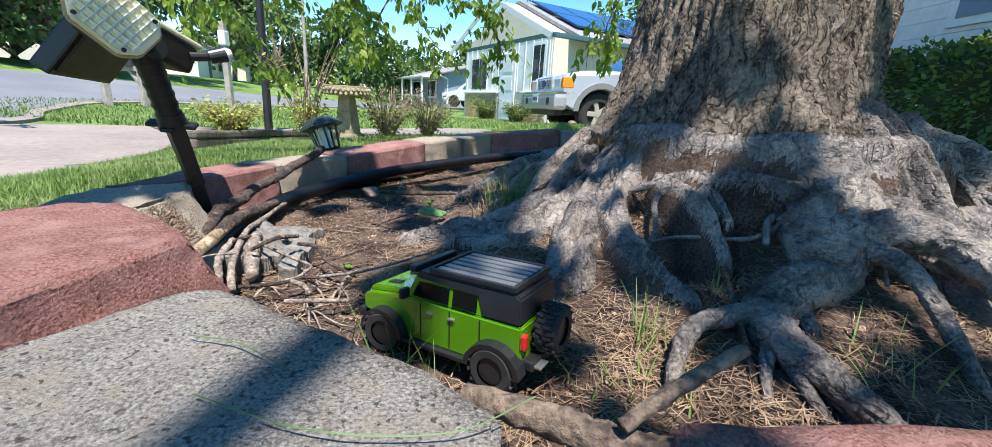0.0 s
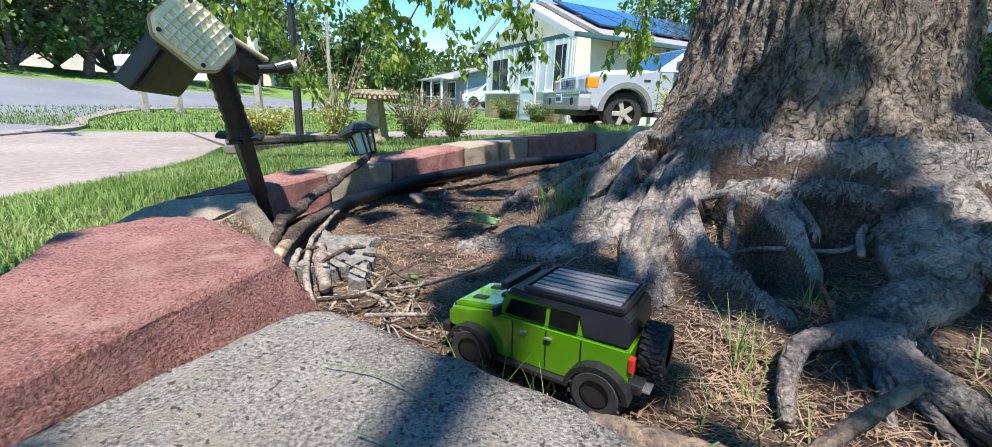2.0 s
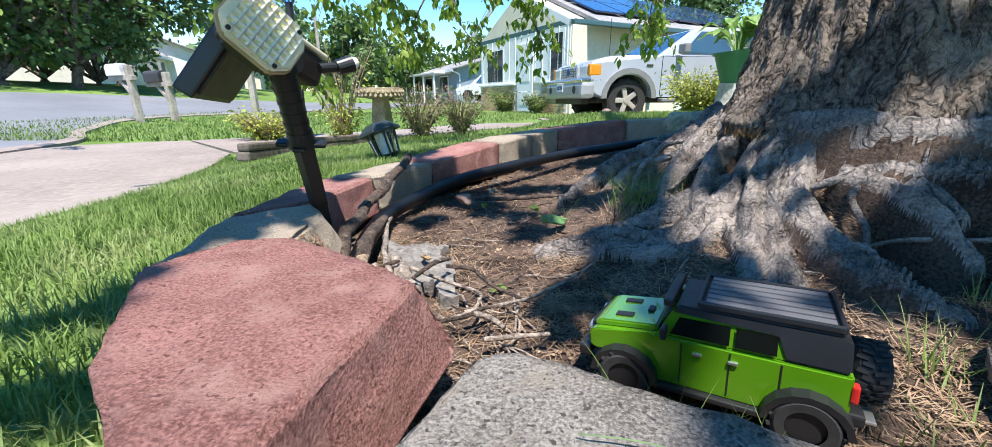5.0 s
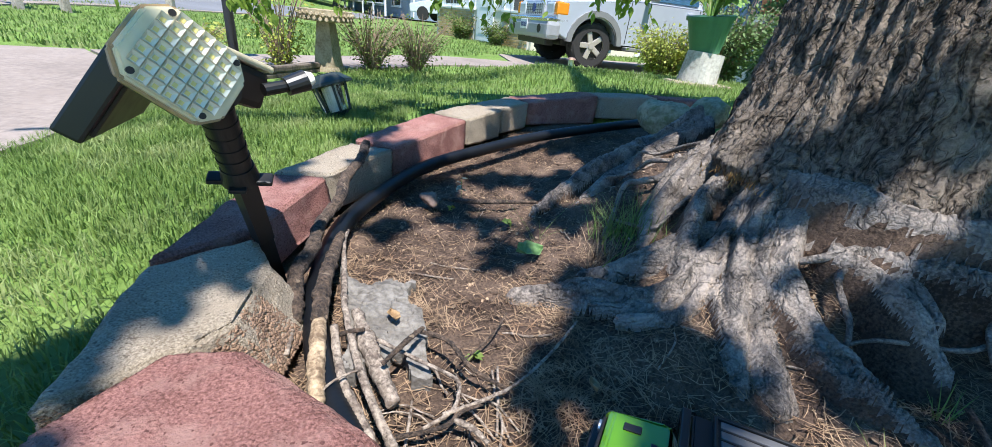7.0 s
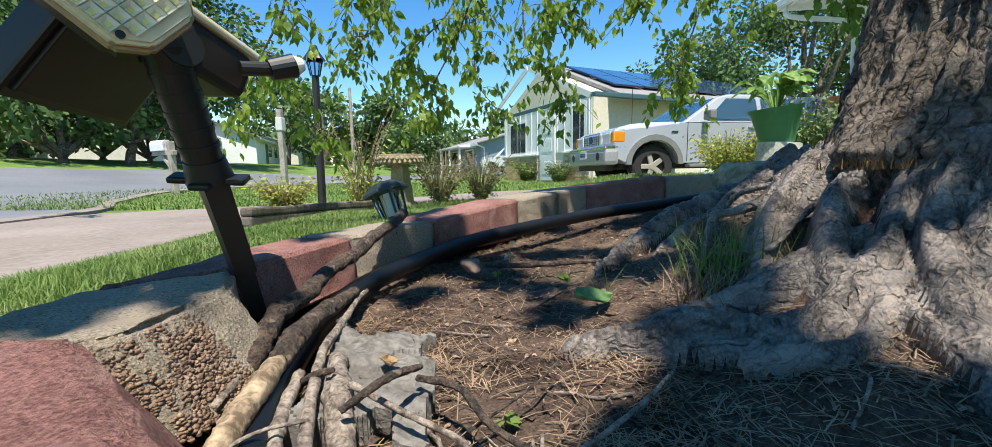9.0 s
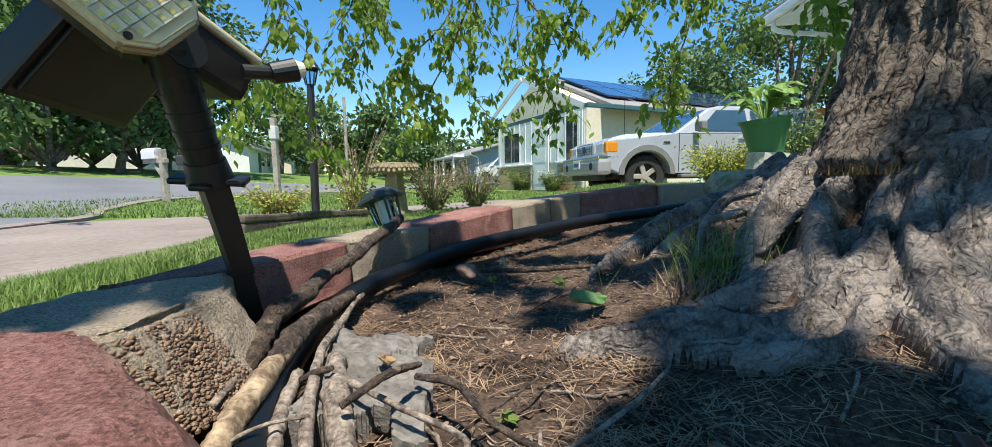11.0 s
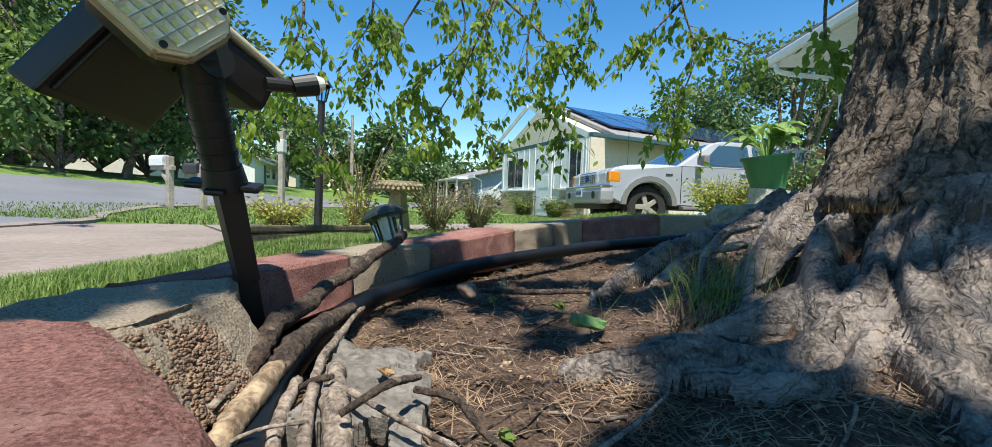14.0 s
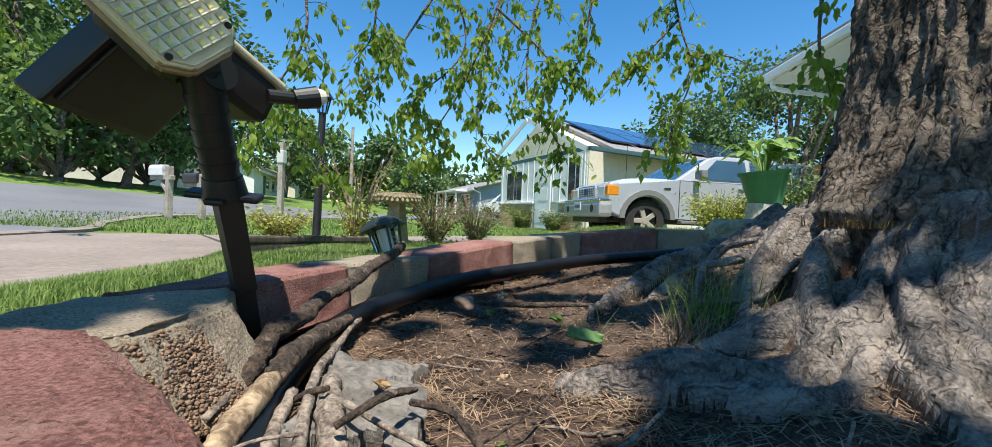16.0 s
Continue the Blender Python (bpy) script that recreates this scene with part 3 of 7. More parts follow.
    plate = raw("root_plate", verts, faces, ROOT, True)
    # crumbs of earth lie in the hollows between the roots
    plate.materials.append(SOIL)
    earth = np.concatenate(earth).reshape(nr + 1, na)
    plate.polygons.foreach_set("material_index", earth[:-1].astype(np.int32).ravel())
    part("root_plate", plate, None, tree, "gnarled grey roots grown together", m=inv)

    def root(points, seed, sides=22, rough=0.22):
        line = spline([(x + 0.012, y + 0.022, z + 0.004, r) for x, y, z, r in points], 14)
        v, f = tube([p[:3] for p in line], [max(p[3], 0.001) * (1 + 0.12 * noise.noise((k * 0.35, seed, 0))) for k, p in enumerate(line)], sides + 18, rough * 0.5, seed, 26.0, fibre=0.16)
        part("root", raw("root", v, f, ROOT, True), None, tree, m=inv)

    root([(0.64, 0.86, 0.235, 0.07), (0.57, 0.72, 0.175, 0.075), (0.52, 0.62, 0.12, 0.055), (0.49, 0.57, 0.085, 0.035), (0.43, 0.535, 0.088, 0.029), (0.375, 0.512, 0.06, 0.029), (0.365, 0.465, 0.040, 0.026), (0.385, 0.40, 0.03, 0.019), (0.40, 0.34, 0.02, 0.013), (0.415, 0.29, 0.0, 0.008)], 10.0, 24, 0.15)
    root([(0.385, 0.52, 0.055, 0.018), (0.32, 0.505, 0.05, 0.014), (0.265, 0.485, 0.045, 0.012), (0.225, 0.44, 0.025, 0.010), (0.20, 0.39, 0.0, 0.007)], 11.0, 14, 0.12)
    root([(0.415, 0.55, 0.08, 0.015), (0.42, 0.50, 0.05, 0.012), (0.41, 0.47, 0.01, 0.008)], 12.0, 12, 0.12)
    root([(0.36, 0.47, 0.035, 0.012), (0.33, 0.43, 0.02, 0.007), (0.315, 0.39, -0.005, 0.005)], 13.0, 10, 0.1)
    root([(0.365, 0.45, 0.035, 0.012), (0.36, 0.405, 0.018, 0.008), (0.365, 0.36, -0.005, 0.006)], 14.0, 10, 0.1)
    root([(0.375, 0.43, 0.035, 0.011), (0.385, 0.38, 0.01, 0.007), (0.40, 0.33, -0.01, 0.005)], 15.0, 10, 0.1)
    root([(0.54, 0.62, 0.135, 0.04), (0.60, 0.585, 0.165, 0.032), (0.645, 0.555, 0.16, 0.027), (0.665, 0.50, 0.125, 0.022), (0.68, 0.44, 0.075, 0.016), (0.69, 0.38, 0.02, 0.011)], 16.0, 18, 0.14)
    root([(0.53, 0.60, 0.13, 0.022), (0.565, 0.545, 0.13, 0.013), (0.565, 0.48, 0.095, 0.011), (0.565, 0.43, 0.05, 0.009), (0.57, 0.38, 0.0, 0.006)], 17.0, 14, 0.14)
    # loose slim roots over the plate
    rng = np.random.default_rng(17)
    for k in range(16):
        a = rng.uniform(math.radians(165), math.radians(320))
        d, pts = rng.uniform(0.36, 0.5), []
        drift, r0 = rng.normal(0, 0.06), rng.uniform(0.004, 0.011)
        for j in range(6):
            x, y = TX + d * math.cos(a), TY + d * math.sin(a)
            pts.append((x, y, mound(d) - 0.012 - 0.05 * smoothstep(0.4, 0.8, d) + rng.normal(0, 0.008), r0 * (1 - 0.10 * j)))
            d += rng.uniform(0.03, 0.06)
            a += drift + rng.normal(0, 0.07)
        root(pts, 40.0 + k, 4, 0.2)
    return tree


TREE = build_tree()

# ---- more materials ----
def plain(name, colour, rough=0.5, metal=0.0, spec=0.5, coat=0.0, grime=0.12, scale=25.0):
    """Paint, plastic or metal with slight grime and uneven gloss."""
    m = bpy.data.materials.new(name)
    m.use_nodes = True
    n, l = m.node_tree.nodes, m.node_tree.links
    b = n["Principled BSDF"]
    b.inputs["Metallic"].default_value, b.inputs["Specular IOR Level"].default_value = metal, spec
    b.inputs["Coat Weight"].default_value = coat
    t = n.new("ShaderNodeTexNoise")
    t.inputs["Scale"].default_value, t.inputs["Detail"].default_value = scale, 6.0
    l.new(n.new("ShaderNodeNewGeometry").outputs["Position"], t.inputs["Vector"])
    x = n.new("ShaderNodeMix")
    x.data_type = "RGBA"
    x.inputs[6].default_value = (*[c * (1 - grime * 1.5) for c in colour], 1)
    x.inputs[7].default_value = (*[min(1, c * (1 + grime)) for c in colour], 1)
    l.new(t.outputs["Fac"], x.inputs[0])
    l.new(x.outputs[2], b.inputs["Base Color"])
    r = n.new("ShaderNodeMapRange")
    r.inputs["To Min"].default_value, r.inputs["To Max"].default_value = max(0, rough - 0.1), min(1, rough + 0.12)
    l.new(t.outputs["Fac"], r.inputs["Value"])
    l.new(r.outputs[0], b.inputs["Roughness"])
    return m


def glass(name, tint, rough=0.03):
    m = bpy.data.materials.new(name)
    m.use_nodes = True
    b = m.node_tree.nodes["Principled BSDF"]
    b.inputs["Base Color"].default_value = (*tint, 1)
    b.inputs["Roughness"].default_value, b.inputs["Transmission Weight"].default_value = rough, 1.0
    b.inputs["IOR"].default_value = 1.3
    return m


DARK_PLASTIC = plain("dark_plastic", (0.009, 0.009, 0.009), 0.4)
BROWN_PLASTIC = plain("sun_faded_plastic", (0.017, 0.012, 0.010), 0.5, grime=0.4, scale=40)
CREAM_PLASTIC = plain("yellowed_plastic", (0.68, 0.60, 0.41), 0.35, grime=0.12, scale=60)
CLEAR_LENS = plain("cloudy_lens", (0.78, 0.75, 0.64), 0.25, coat=0.4)
LED = plain("led_chip", (0.75, 0.62, 0.22), 0.3)
SOLAR_CELL = plain("solar_cell", (0.01, 0.012, 0.03), 0.12, coat=0.6)
BLACK_METAL = plain("black_metal", (0.015, 0.015, 0.016), 0.45)
LAMP_GREEN = plain("lamp_green_black", (0.018, 0.028, 0.026), 0.5)
FROST = glass("lamp_glass", (0.9, 0.95, 0.93), 0.08)
TIMBER = surface("old_timber", (0.055, 0.042, 0.032), (0.17, 0.135, 0.105), (0.11, 0.09, 0.07), fine=45, broad=6, rough=0.9, bump=0.6)
POST_WOOD = surface("grey_post_wood", (0.24, 0.20, 0.16), (0.42, 0.37, 0.31), fine=30, broad=4, rough=0.9, bump=0.4)
STONE_BATH = surface("bird_bath_stone", (0.22, 0.17, 0.10), (0.40, 0.33, 0.22), fine=60, broad=9, rough=0.9, bump=0.5)
LEAF = surface("tree_leaf", (0.12, 0.21, 0.028), (0.25, 0.36, 0.055), (0.34, 0.42, 0.09), fine=6, broad=1.5, rough=0.55, bump=0.0, spec=0.3, through=0.55)
# FAR_LEAF's green made darker, the shade among the street trees put into it
SHADED_LEAF = surface("shaded_tree_leaf", (0.045, 0.095, 0.02), (0.13, 0.21, 0.055), fine=3, broad=0.5, rough=0.7, bump=0.0, through=0.25)
FAR_LEAF = surface("far_leaf", (0.055, 0.11, 0.03), (0.15, 0.23, 0.075), fine=3, broad=0.5, rough=0.7, bump=0.0, through=0.25)
SHRUB_LEAF = surface("shrub_leaf", (0.05, 0.10, 0.02), (0.17, 0.24, 0.05), (0.24, 0.22, 0.06), fine=25, broad=5, rough=0.6, bump=0.0, through=0.35)
YELLOW_LEAF = surface("yellow_green_leaf", (0.18, 0.24, 0.03), (0.48, 0.48, 0.10), (0.3, 0.34, 0.06), fine=25, broad=6, rough=0.6, bump=0.0, through=0.35)
DRY_STEM = surface("dry_stem", (0.16, 0.10, 0.07), (0.33, 0.24, 0.17), fine=40, broad=6, rough=0.9, bump=0.0)
GRASS = surface("grass_blade", (0.085, 0.150, 0.030), (0.21, 0.295, 0.075), (0.29, 0.33, 0.13), fine=9, broad=1.8, rough=0.55, bump=0.0, spec=0.35, through=0.35)
NEEDLE = surface("dry_needle", (0.10, 0.06, 0.033), (0.36, 0.245, 0.15), (0.20, 0.112, 0.06), fine=30, broad=9, rough=0.8, bump=0.0)


def quad_leaf(rng, out, faces, p, d, up, length, width, lobes=True):
    """A folded, pointed leaf from p along d; appended to out and faces."""
    s = np.cross(d, up)
    s /= np.linalg.norm(s) + 1e-9
    n = np.cross(s, d)
    k = len(out)
    if lobes == "ovate":
        shape = ((0, 0, 0), (0.22, 0.36, -0.05), (0.48, 0.42, -0.06), (0.74, 0.22, -0.08), (1, 0, -0.16), (0.74, -0.22, -0.08), (0.48, -0.42, -0.06), (0.22, -0.36, -0.05), (0.48, 0, 0.02))
        for a, b, c in shape:
            out.append(p + d * (a * length) + s * (b * width) + n * (c * length))
        faces += [(k, k + 1, k + 2, k + 8), (k + 8, k + 2, k + 3, k + 4), (k + 8, k + 4, k + 5, k + 6), (k, k + 8, k + 6, k + 7)]
    elif lobes:
        shape = ((0, 0, 0), (0.28, 0.50, -0.06), (0.50, 0.26, 0.0), (0.68, 0.40, -0.05), (1, 0, -0.12), (0.68, -0.40, -0.05), (0.50, -0.26, 0.0), (0.28, -0.50, -0.06), (0.5, 0, 0.05))
        for a, b, c in shape:
            out.append(p + d * (a * length) + s * (b * width) + n * (c * length))
        faces += [(k, k + 1, k + 2, k + 8), (k + 8, k + 2, k + 3, k + 4), (k + 8, k + 4, k + 5, k + 6), (k, k + 8, k + 6, k + 7)]
    else:
        for a, b, c in ((0, 0, 0), (0.45, 0.5, -0.05), (1, 0, -0.12), (0.45, -0.5, -0.05)):
            out.append(p + d * (a * length) + s * (b * width) + n * (c * length))
        faces.append((k, k + 1, k + 2, k + 3))


def unit(v):
    return v / (np.linalg.norm(v) + 1e-9)


def units(v):
    return v / (np.linalg.norm(v, axis=1)[:, None] + 1e-9)


def leaf_cloud(roots, ways, ups, lengths, widths, lobed=False):
    """Vertices and faces of many folded leaves at once."""
    d = units(ways)
    s = units(np.cross(d, ups))
    n = np.cross(s, d)
    if lobed:
        shape = ((0, 0, 0), (0.28, 0.50, -0.06), (0.50, 0.26, 0.0), (0.68, 0.40, -0.05), (1, 0, -0.12), (0.68, -0.40, -0.05), (0.50, -0.26, 0.0), (0.28, -0.50, -0.06), (0.5, 0, 0.05))
        quads = ((0, 1, 2, 8), (8, 2, 3, 4), (8, 4, 5, 6), (0, 8, 6, 7))
    else:
        shape, quads = ((0, 0, 0), (0.45, 0.5, -0.05), (1, 0, -0.12), (0.45, -0.5, -0.05)), ((0, 1, 2, 3),)
    k, length, width = np.array(shape), np.asarray(lengths)[:, None, None], np.asarray(widths)[:, None, None]
    verts = roots[:, None] + d[:, None] * k[None, :, :1] * length + s[:, None] * k[None, :, 1:2] * width + n[:, None] * k[None, :, 2:] * length
    faces = np.arange(len(roots))[:, None, None] * len(shape) + np.array(quads)[None]
    return verts.reshape(-1, 3).tolist(), faces.reshape(-1, 4).tolist()


# ---- road, drives and walk ----
def strip(name, left, right, lift, material, label, category, steps=10, across=6, thick=0.03):
    """A paved strip between two edge lines, following the ground."""
    a, b = spline([(*p, 0) for p in left], steps), spline([(*p, 0) for p in right], steps)
    verts, faces = [], []
    w = across + 1
    for p, q in zip(a, b):
        for k in range(w):
            t = k / across
            x, y = p[0] * (1 - t) + q[0] * t, p[1] * (1 - t) + q[1] * t
            verts.append((x, y, lawn_z(x, y) + lift))
    n = len(verts)
    verts += [(x, y, z - thick) for x, y, z in verts]
    rows = len(a)
    for j in range(rows - 1):
        for k in range(across):
            faces.append((j * w + k, j * w + k + 1, (j + 1) * w + k + 1, (j + 1) * w + k))
        for k in (0, across):
            i = j * w + k
            faces.append((i, i + w, i + w + n, i + n))
    for j in (0, rows - 1):
        for k in range(across):
            i = j * w + k
            faces.append((i, i + 1, i + 1 + n, i + n))
    return tagged(new(name, raw(name, verts, faces, material)), label, category, kind="structure")


strip("road", [(-4.4, -12), (-4.5, 0), (-4.75, 3.9), (-6.4, 5.9), (-8.1, 8.4), (-8.4, 11), (-7.6, 15), (-6.4, 22), (-5.0, 45)],
      [(-14, -12), (-14, 0), (-14.2, 5), (-14.2, 8), (-14.0, 11), (-13.6, 14), (-12.4, 18), (-10.5, 26), (-8, 48)], 0.012, ASPHALT, "grey asphalt residential street with a concrete gutter", "road")
strip("kerb", [(-4.25, -12), (-4.35, 0), (-4.6, 3.85), (-6.2, 5.85), (-7.95, 8.4), (-8.25, 11), (-7.45, 15), (-6.25, 22), (-4.85, 45)],
      [(-4.55, -12), (-4.65, 0), (-4.9, 3.95), (-6.55, 6.0), (-8.25, 8.45), (-8.55, 11), (-7.75, 15), (-6.55, 22), (-5.15, 45)], 0.035, CONCRETE, "pale concrete kerb along the street", "kerb", thick=0.06)
strip("driveway", [(-1.85, -9), (-1.83, -2), (-1.84, 1.46), (-2.0, 2.1), (-2.25, 2.75), (-2.55, 3.4)],
      [(-4.3, -9), (-4.38, -2), (-4.5, 1.6), (-4.6, 3.1), (-4.5, 4.0), (-3.75, 4.5)], 0.02, CONCRETE, "pale pinkish concrete driveway apron", "driveway", across=8)
strip("front_walk", [(-2.5, 3.42), (-1.9, 4.35), (-1.35, 5.05), (-0.6, 6.15), (0.5, 6.85)],
      [(-3.7, 4.5), (-2.8, 5.2), (-1.9, 6.0), (-0.95, 7.3), (0.45, 7.75)], 0.021, CONCRETE, "pale concrete front walk", "walk")
strip("truck_drive", [(0.48, 6.8), (2.7, 7.65), (6.5, 9.3), (14, 12.4)], [(0.3, 9.2), (1.9, 10.2), (6.0, 12.2), (12, 15.5)], 0.022, CONCRETE, "concrete driveway with a parked truck", "driveway")


# ---- hose, sticks, stones in the bed ----
HOSE = plain("black_corrugated_pipe", (0.006, 0.007, 0.009), 0.38, spec=0.3)
STICK = surface("stick_bark", (0.016, 0.011, 0.009), (0.17, 0.115, 0.08), (0.045, 0.031, 0.023), fine=190, broad=45, rough=0.9, bump=1.0, depth=0.012, spots=(0.26, 0.19, 0.13), spot_scale=55, spot_size=0.66)
LOG = surface("mottled_log", (0.05, 0.034, 0.024), (0.30, 0.215, 0.145), (0.13, 0.09, 0.065), fine=110, broad=30, rough=0.9, bump=1.0, depth=0.008)
GREY_TWIG = surface("grey_twig", (0.075, 0.055, 0.043), (0.36, 0.295, 0.235), (0.16, 0.12, 0.095), fine=160, broad=40, rough=0.9, bump=0.8, depth=0.004)
BARE = surface("bare_wood", (0.13, 0.085, 0.050), (0.48, 0.36, 0.23), fine=140, broad=30, rough=0.85, bump=0.5)
LIMESTONE = surface("pale_stone", (0.085, 0.075, 0.064), (0.23, 0.21, 0.185), (0.14, 0.122, 0.104), fine=90, broad=20, rough=0.9, bump=0.8, depth=0.006)
BROWN_STONE = surface("brown_stone", (0.12, 0.075, 0.055), (0.30, 0.20, 0.15), fine=70, broad=18, rough=0.85, bump=0.5)
MOSSY = surface("mossy_stone", (0.16, 0.15, 0.09), (0.36, 0.33, 0.22), (0.12, 0.15, 0.06), fine=60, broad=14, rough=0.9, bump=0.5)


def single(name, data, label, category, group=""):
    return tagged(new(name, data), label, category, group)


def drain_pipe():
    line = spline([(-0.42, 0.545, 0.005), (-0.455, 0.60, 0.012), (-0.505, 0.675, 0.014), (-0.56, 0.80, 0.012), (-0.595, 0.92, 0.012), (-0.612, 1.05, 0.016), (-0.607, 1.20, 0.022), (-0.545, 1.405, 0.030), (-0.445, 1.585, 0.045), (-0.29, 1.73, 0.062), (-0.05, 1.92, 0.085), (0.18, 2.06, 0.10), (0.42, 2.17, 0.12), (0.66, 2.25, 0.14)], 22)
    verts, faces = tube([p[:3] for p in line], [0.0215 if k % 2 else 0.0200 for k in range(len(line))], 16)
    single("drain_pipe", raw("drain_pipe", verts, faces, HOSE, True), "black corrugated drain pipe lying along the blocks", "pipe")


drain_pipe()


def stick(points, label="dry brown stick lying in the bed", material=None, sides=9, rough=0.18, seed=0.0, group="sticks in the bed"):
    line = spline([(x, y, z, r * 0.62) for x, y, z, r in points], 16)
    line = [(p[0] + 0.18 * p[3] * noise.noise((k * 0.3, seed, 1)), p[1], p[2] + 0.18 * p[3] * noise.noise((k * 0.3, seed, 7)), p[3] * (1 + 0.30 * max(0.0, noise.noise((k * 0.23, seed, 3))) + 0.10 * noise.noise((k * 0.9, seed, 5)))) for k, p in enumerate(line)]
    v, f = tube([p[:3] for p in line], [max(p[3], 0.0004) for p in line], sides + 8, rough * 0.22, seed, 45.0, fibre=0.16)
    return single("stick", raw("stick", v, f, material or STICK, True), label, "stick", group)


stick([(-0.592, 0.800, 0.030, 0.016), (-0.606, 0.845, 0.040, 0.019), (-0.623, 0.905, 0.055, 0.020), (-0.618, 0.98, 0.066, 0.019), (-0.626, 1.06, 0.079, 0.018), (-0.613, 1.16, 0.095, 0.0175), (-0.626, 1.26, 0.107, 0.0185), (-0.612, 1.36, 0.125, 0.0175), (-0.616, 1.458, 0.140, 0.019)], "thick knobbly bark-covered stick leaning on the edging blocks", seed=1, rough=0.5)
stick([(-0.549, 0.786, 0.042, 0.0185), (-0.562, 0.84, 0.046, 0.020), (-0.573, 0.90, 0.046, 0.0195), (-0.583, 0.97, 0.042, 0.018), (-0.592, 1.04, 0.036, 0.016), (-0.598, 1.10, 0.032, 0.012)], "thick dark stick with flaking bark", seed=5, rough=0.5)
stick([(-0.497, 0.615, 0.034, 0.008), (-0.512, 0.655, 0.037, 0.016), (-0.530, 0.715, 0.040, 0.0175), (-0.549, 0.788, 0.043, 0.0165)], "stick stripped to pale bare wood", BARE, seed=9)
stick([(-0.582, 0.735, 0.022, 0.006), (-0.588, 0.765, 0.026, 0.008), (-0.594, 0.795, 0.030, 0.0085)], "short broken stub with a sawn end", GREY_TWIG, seed=10)
stick([(-0.400, 0.585, 0.022, 0.0085), (-0.437, 0.645, 0.028, 0.0085), (-0.476, 0.722, 0.032, 0.0085), (-0.522, 0.836, 0.036, 0.008), (-0.545, 0.92, 0.030, 0.008), (-0.564, 0.99, 0.024, 0.0075), (-0.590, 1.09, 0.020, 0.007), (-0.603, 1.188, 0.020, 0.0085)], "long grey twig with a pale broken end", GREY_TWIG, seed=2)
stick([(-0.425, 0.590, 0.016, 0.009), (-0.452, 0.634, 0.020, 0.0095), (-0.492, 0.696, 0.024, 0.0095), (-0.530, 0.797, 0.026, 0.0095)], "straight grey twig with a broken end", GREY_TWIG, seed=3)
stick([(-0.513, 0.775, 0.030, 0.0055), (-0.495, 0.772, 0.040, 0.006), (-0.475, 0.769, 0.047, 0.0045)], "short dark twig across the grey twigs", seed=4)
stick([(-0.412, 0.660, 0.012, 0.014), (-0.445, 0.715, 0.020, 0.018), (-0.475, 0.775, 0.026, 0.019), (-0.505, 0.84, 0.026, 0.012)], "piece of weathered stripped wood", GREY_TWIG, seed=6, rough=0.6)
stick([(-0.508, 0.650, 0.038, 0.0028), (-0.498, 0.668, 0.040, 0.0026), (-0.484, 0.682, 0.040, 0.0024), (-0.462, 0.700, 0.036, 0.0022)], "thin forked twig over the pipe", GREY_TWIG, seed=7)
stick([(-0.452, 0.755, 0.040, 0.0045), (-0.388, 0.728, 0.028, 0.0045), (-0.330, 0.699, 0.022, 0.004), (-0.325, 0.67, 0.022, 0.004), (-0.335, 0.644, 0.018, 0.004), (-0.37, 0.62, 0.015, 0.0035)], "curved pale twig on the soil", GREY_TWIG, seed=8)
stick([(-0.402, 0.605, 0.018, 0.0045), (-0.344, 0.618, 0.022, 0.0045), (-0.320, 0.640, 0.024, 0.004), (-0.295, 0.655, 0.02, 0.003)], "bent dry twig on the soil", seed=11)
stick([(-0.330, 0.629, 0.022, 0.006), (-0.305, 0.616, 0.022, 0.006), (-0.285, 0.600, 0.016, 0.005)], "pale broken twig on the litter", GREY_TWIG, seed=17)
stick([(-0.312, 0.570, 0.016, 0.005), (-0.265, 0.582, 0.014, 0.005), (-0.222, 0.592, 0.012, 0.0045)], "straight pale twig on the soil", GREY_TWIG, seed=12)
stick([(-0.394, 0.793, 0.028, 0.0055), (-0.345, 0.765, 0.034, 0.0055), (-0.305, 0.715, 0.026, 0.005), (-0.245, 0.685, 0.012, 0.004)], "curved brown twig beside the stone", seed=13)
stick([(-0.345, 0.640, 0.018, 0.0042), (-0.29, 0.665, 0.018, 0.004), (-0.236, 0.700, 0.016, 0.0038), (-0.17, 0.77, 0.016, 0.0034), (-0.112, 0.845, 0.018, 0.003)], "long thin dry twig", GREY_TWIG, seed=18)
stick([(-0.435, 0.70, 0.045, 0.005), (-0.405, 0.735, 0.058, 0.006), (-0.385, 0.775, 0.05, 0.0045)], "dark bent twig on the stone", seed=19)
stick([(-0.39, 1.385, 0.016, 0.009), (-0.30, 1.365, 0.020, 0.010), (-0.20, 1.37, 0.025, 0.009), (-0.11, 1.37, 0.03, 0.006)], "dark stick on the soil", seed=14)
stick([(-0.30, 1.02, 0.01, 0.0019), (-0.24, 1.12, 0.015, 0.0019), (-0.17, 1.22, 0.02, 0.0012)], "thin dry twig on the soil", seed=15)
stick([(-0.33, 0.73, 0.01, 0.0022), (-0.27, 0.80, 0.02, 0.0022), (-0.24, 0.86, 0.02, 0.0019)], "thin dry twig on the soil", seed=16)
stick([(-0.02, 0.335, 0.055, 0.015), (0.045, 0.285, 0.075, 0.019), (0.10, 0.25, 0.085, 0.018), (0.17, 0.215, 0.10, 0.015), (0.22, 0.19, 0.11, 0.010)], "thick log with flaking bark wedged by the blocks", LOG, seed=21, sides=14, rough=0.25)
stick([(0.095, 0.245, 0.105, 0.0085), (0.14, 0.268, 0.122, 0.0085), (0.198, 0.290, 0.145, 0.0075)], "grey-brown broken stick by the blocks", LOG, seed=22)
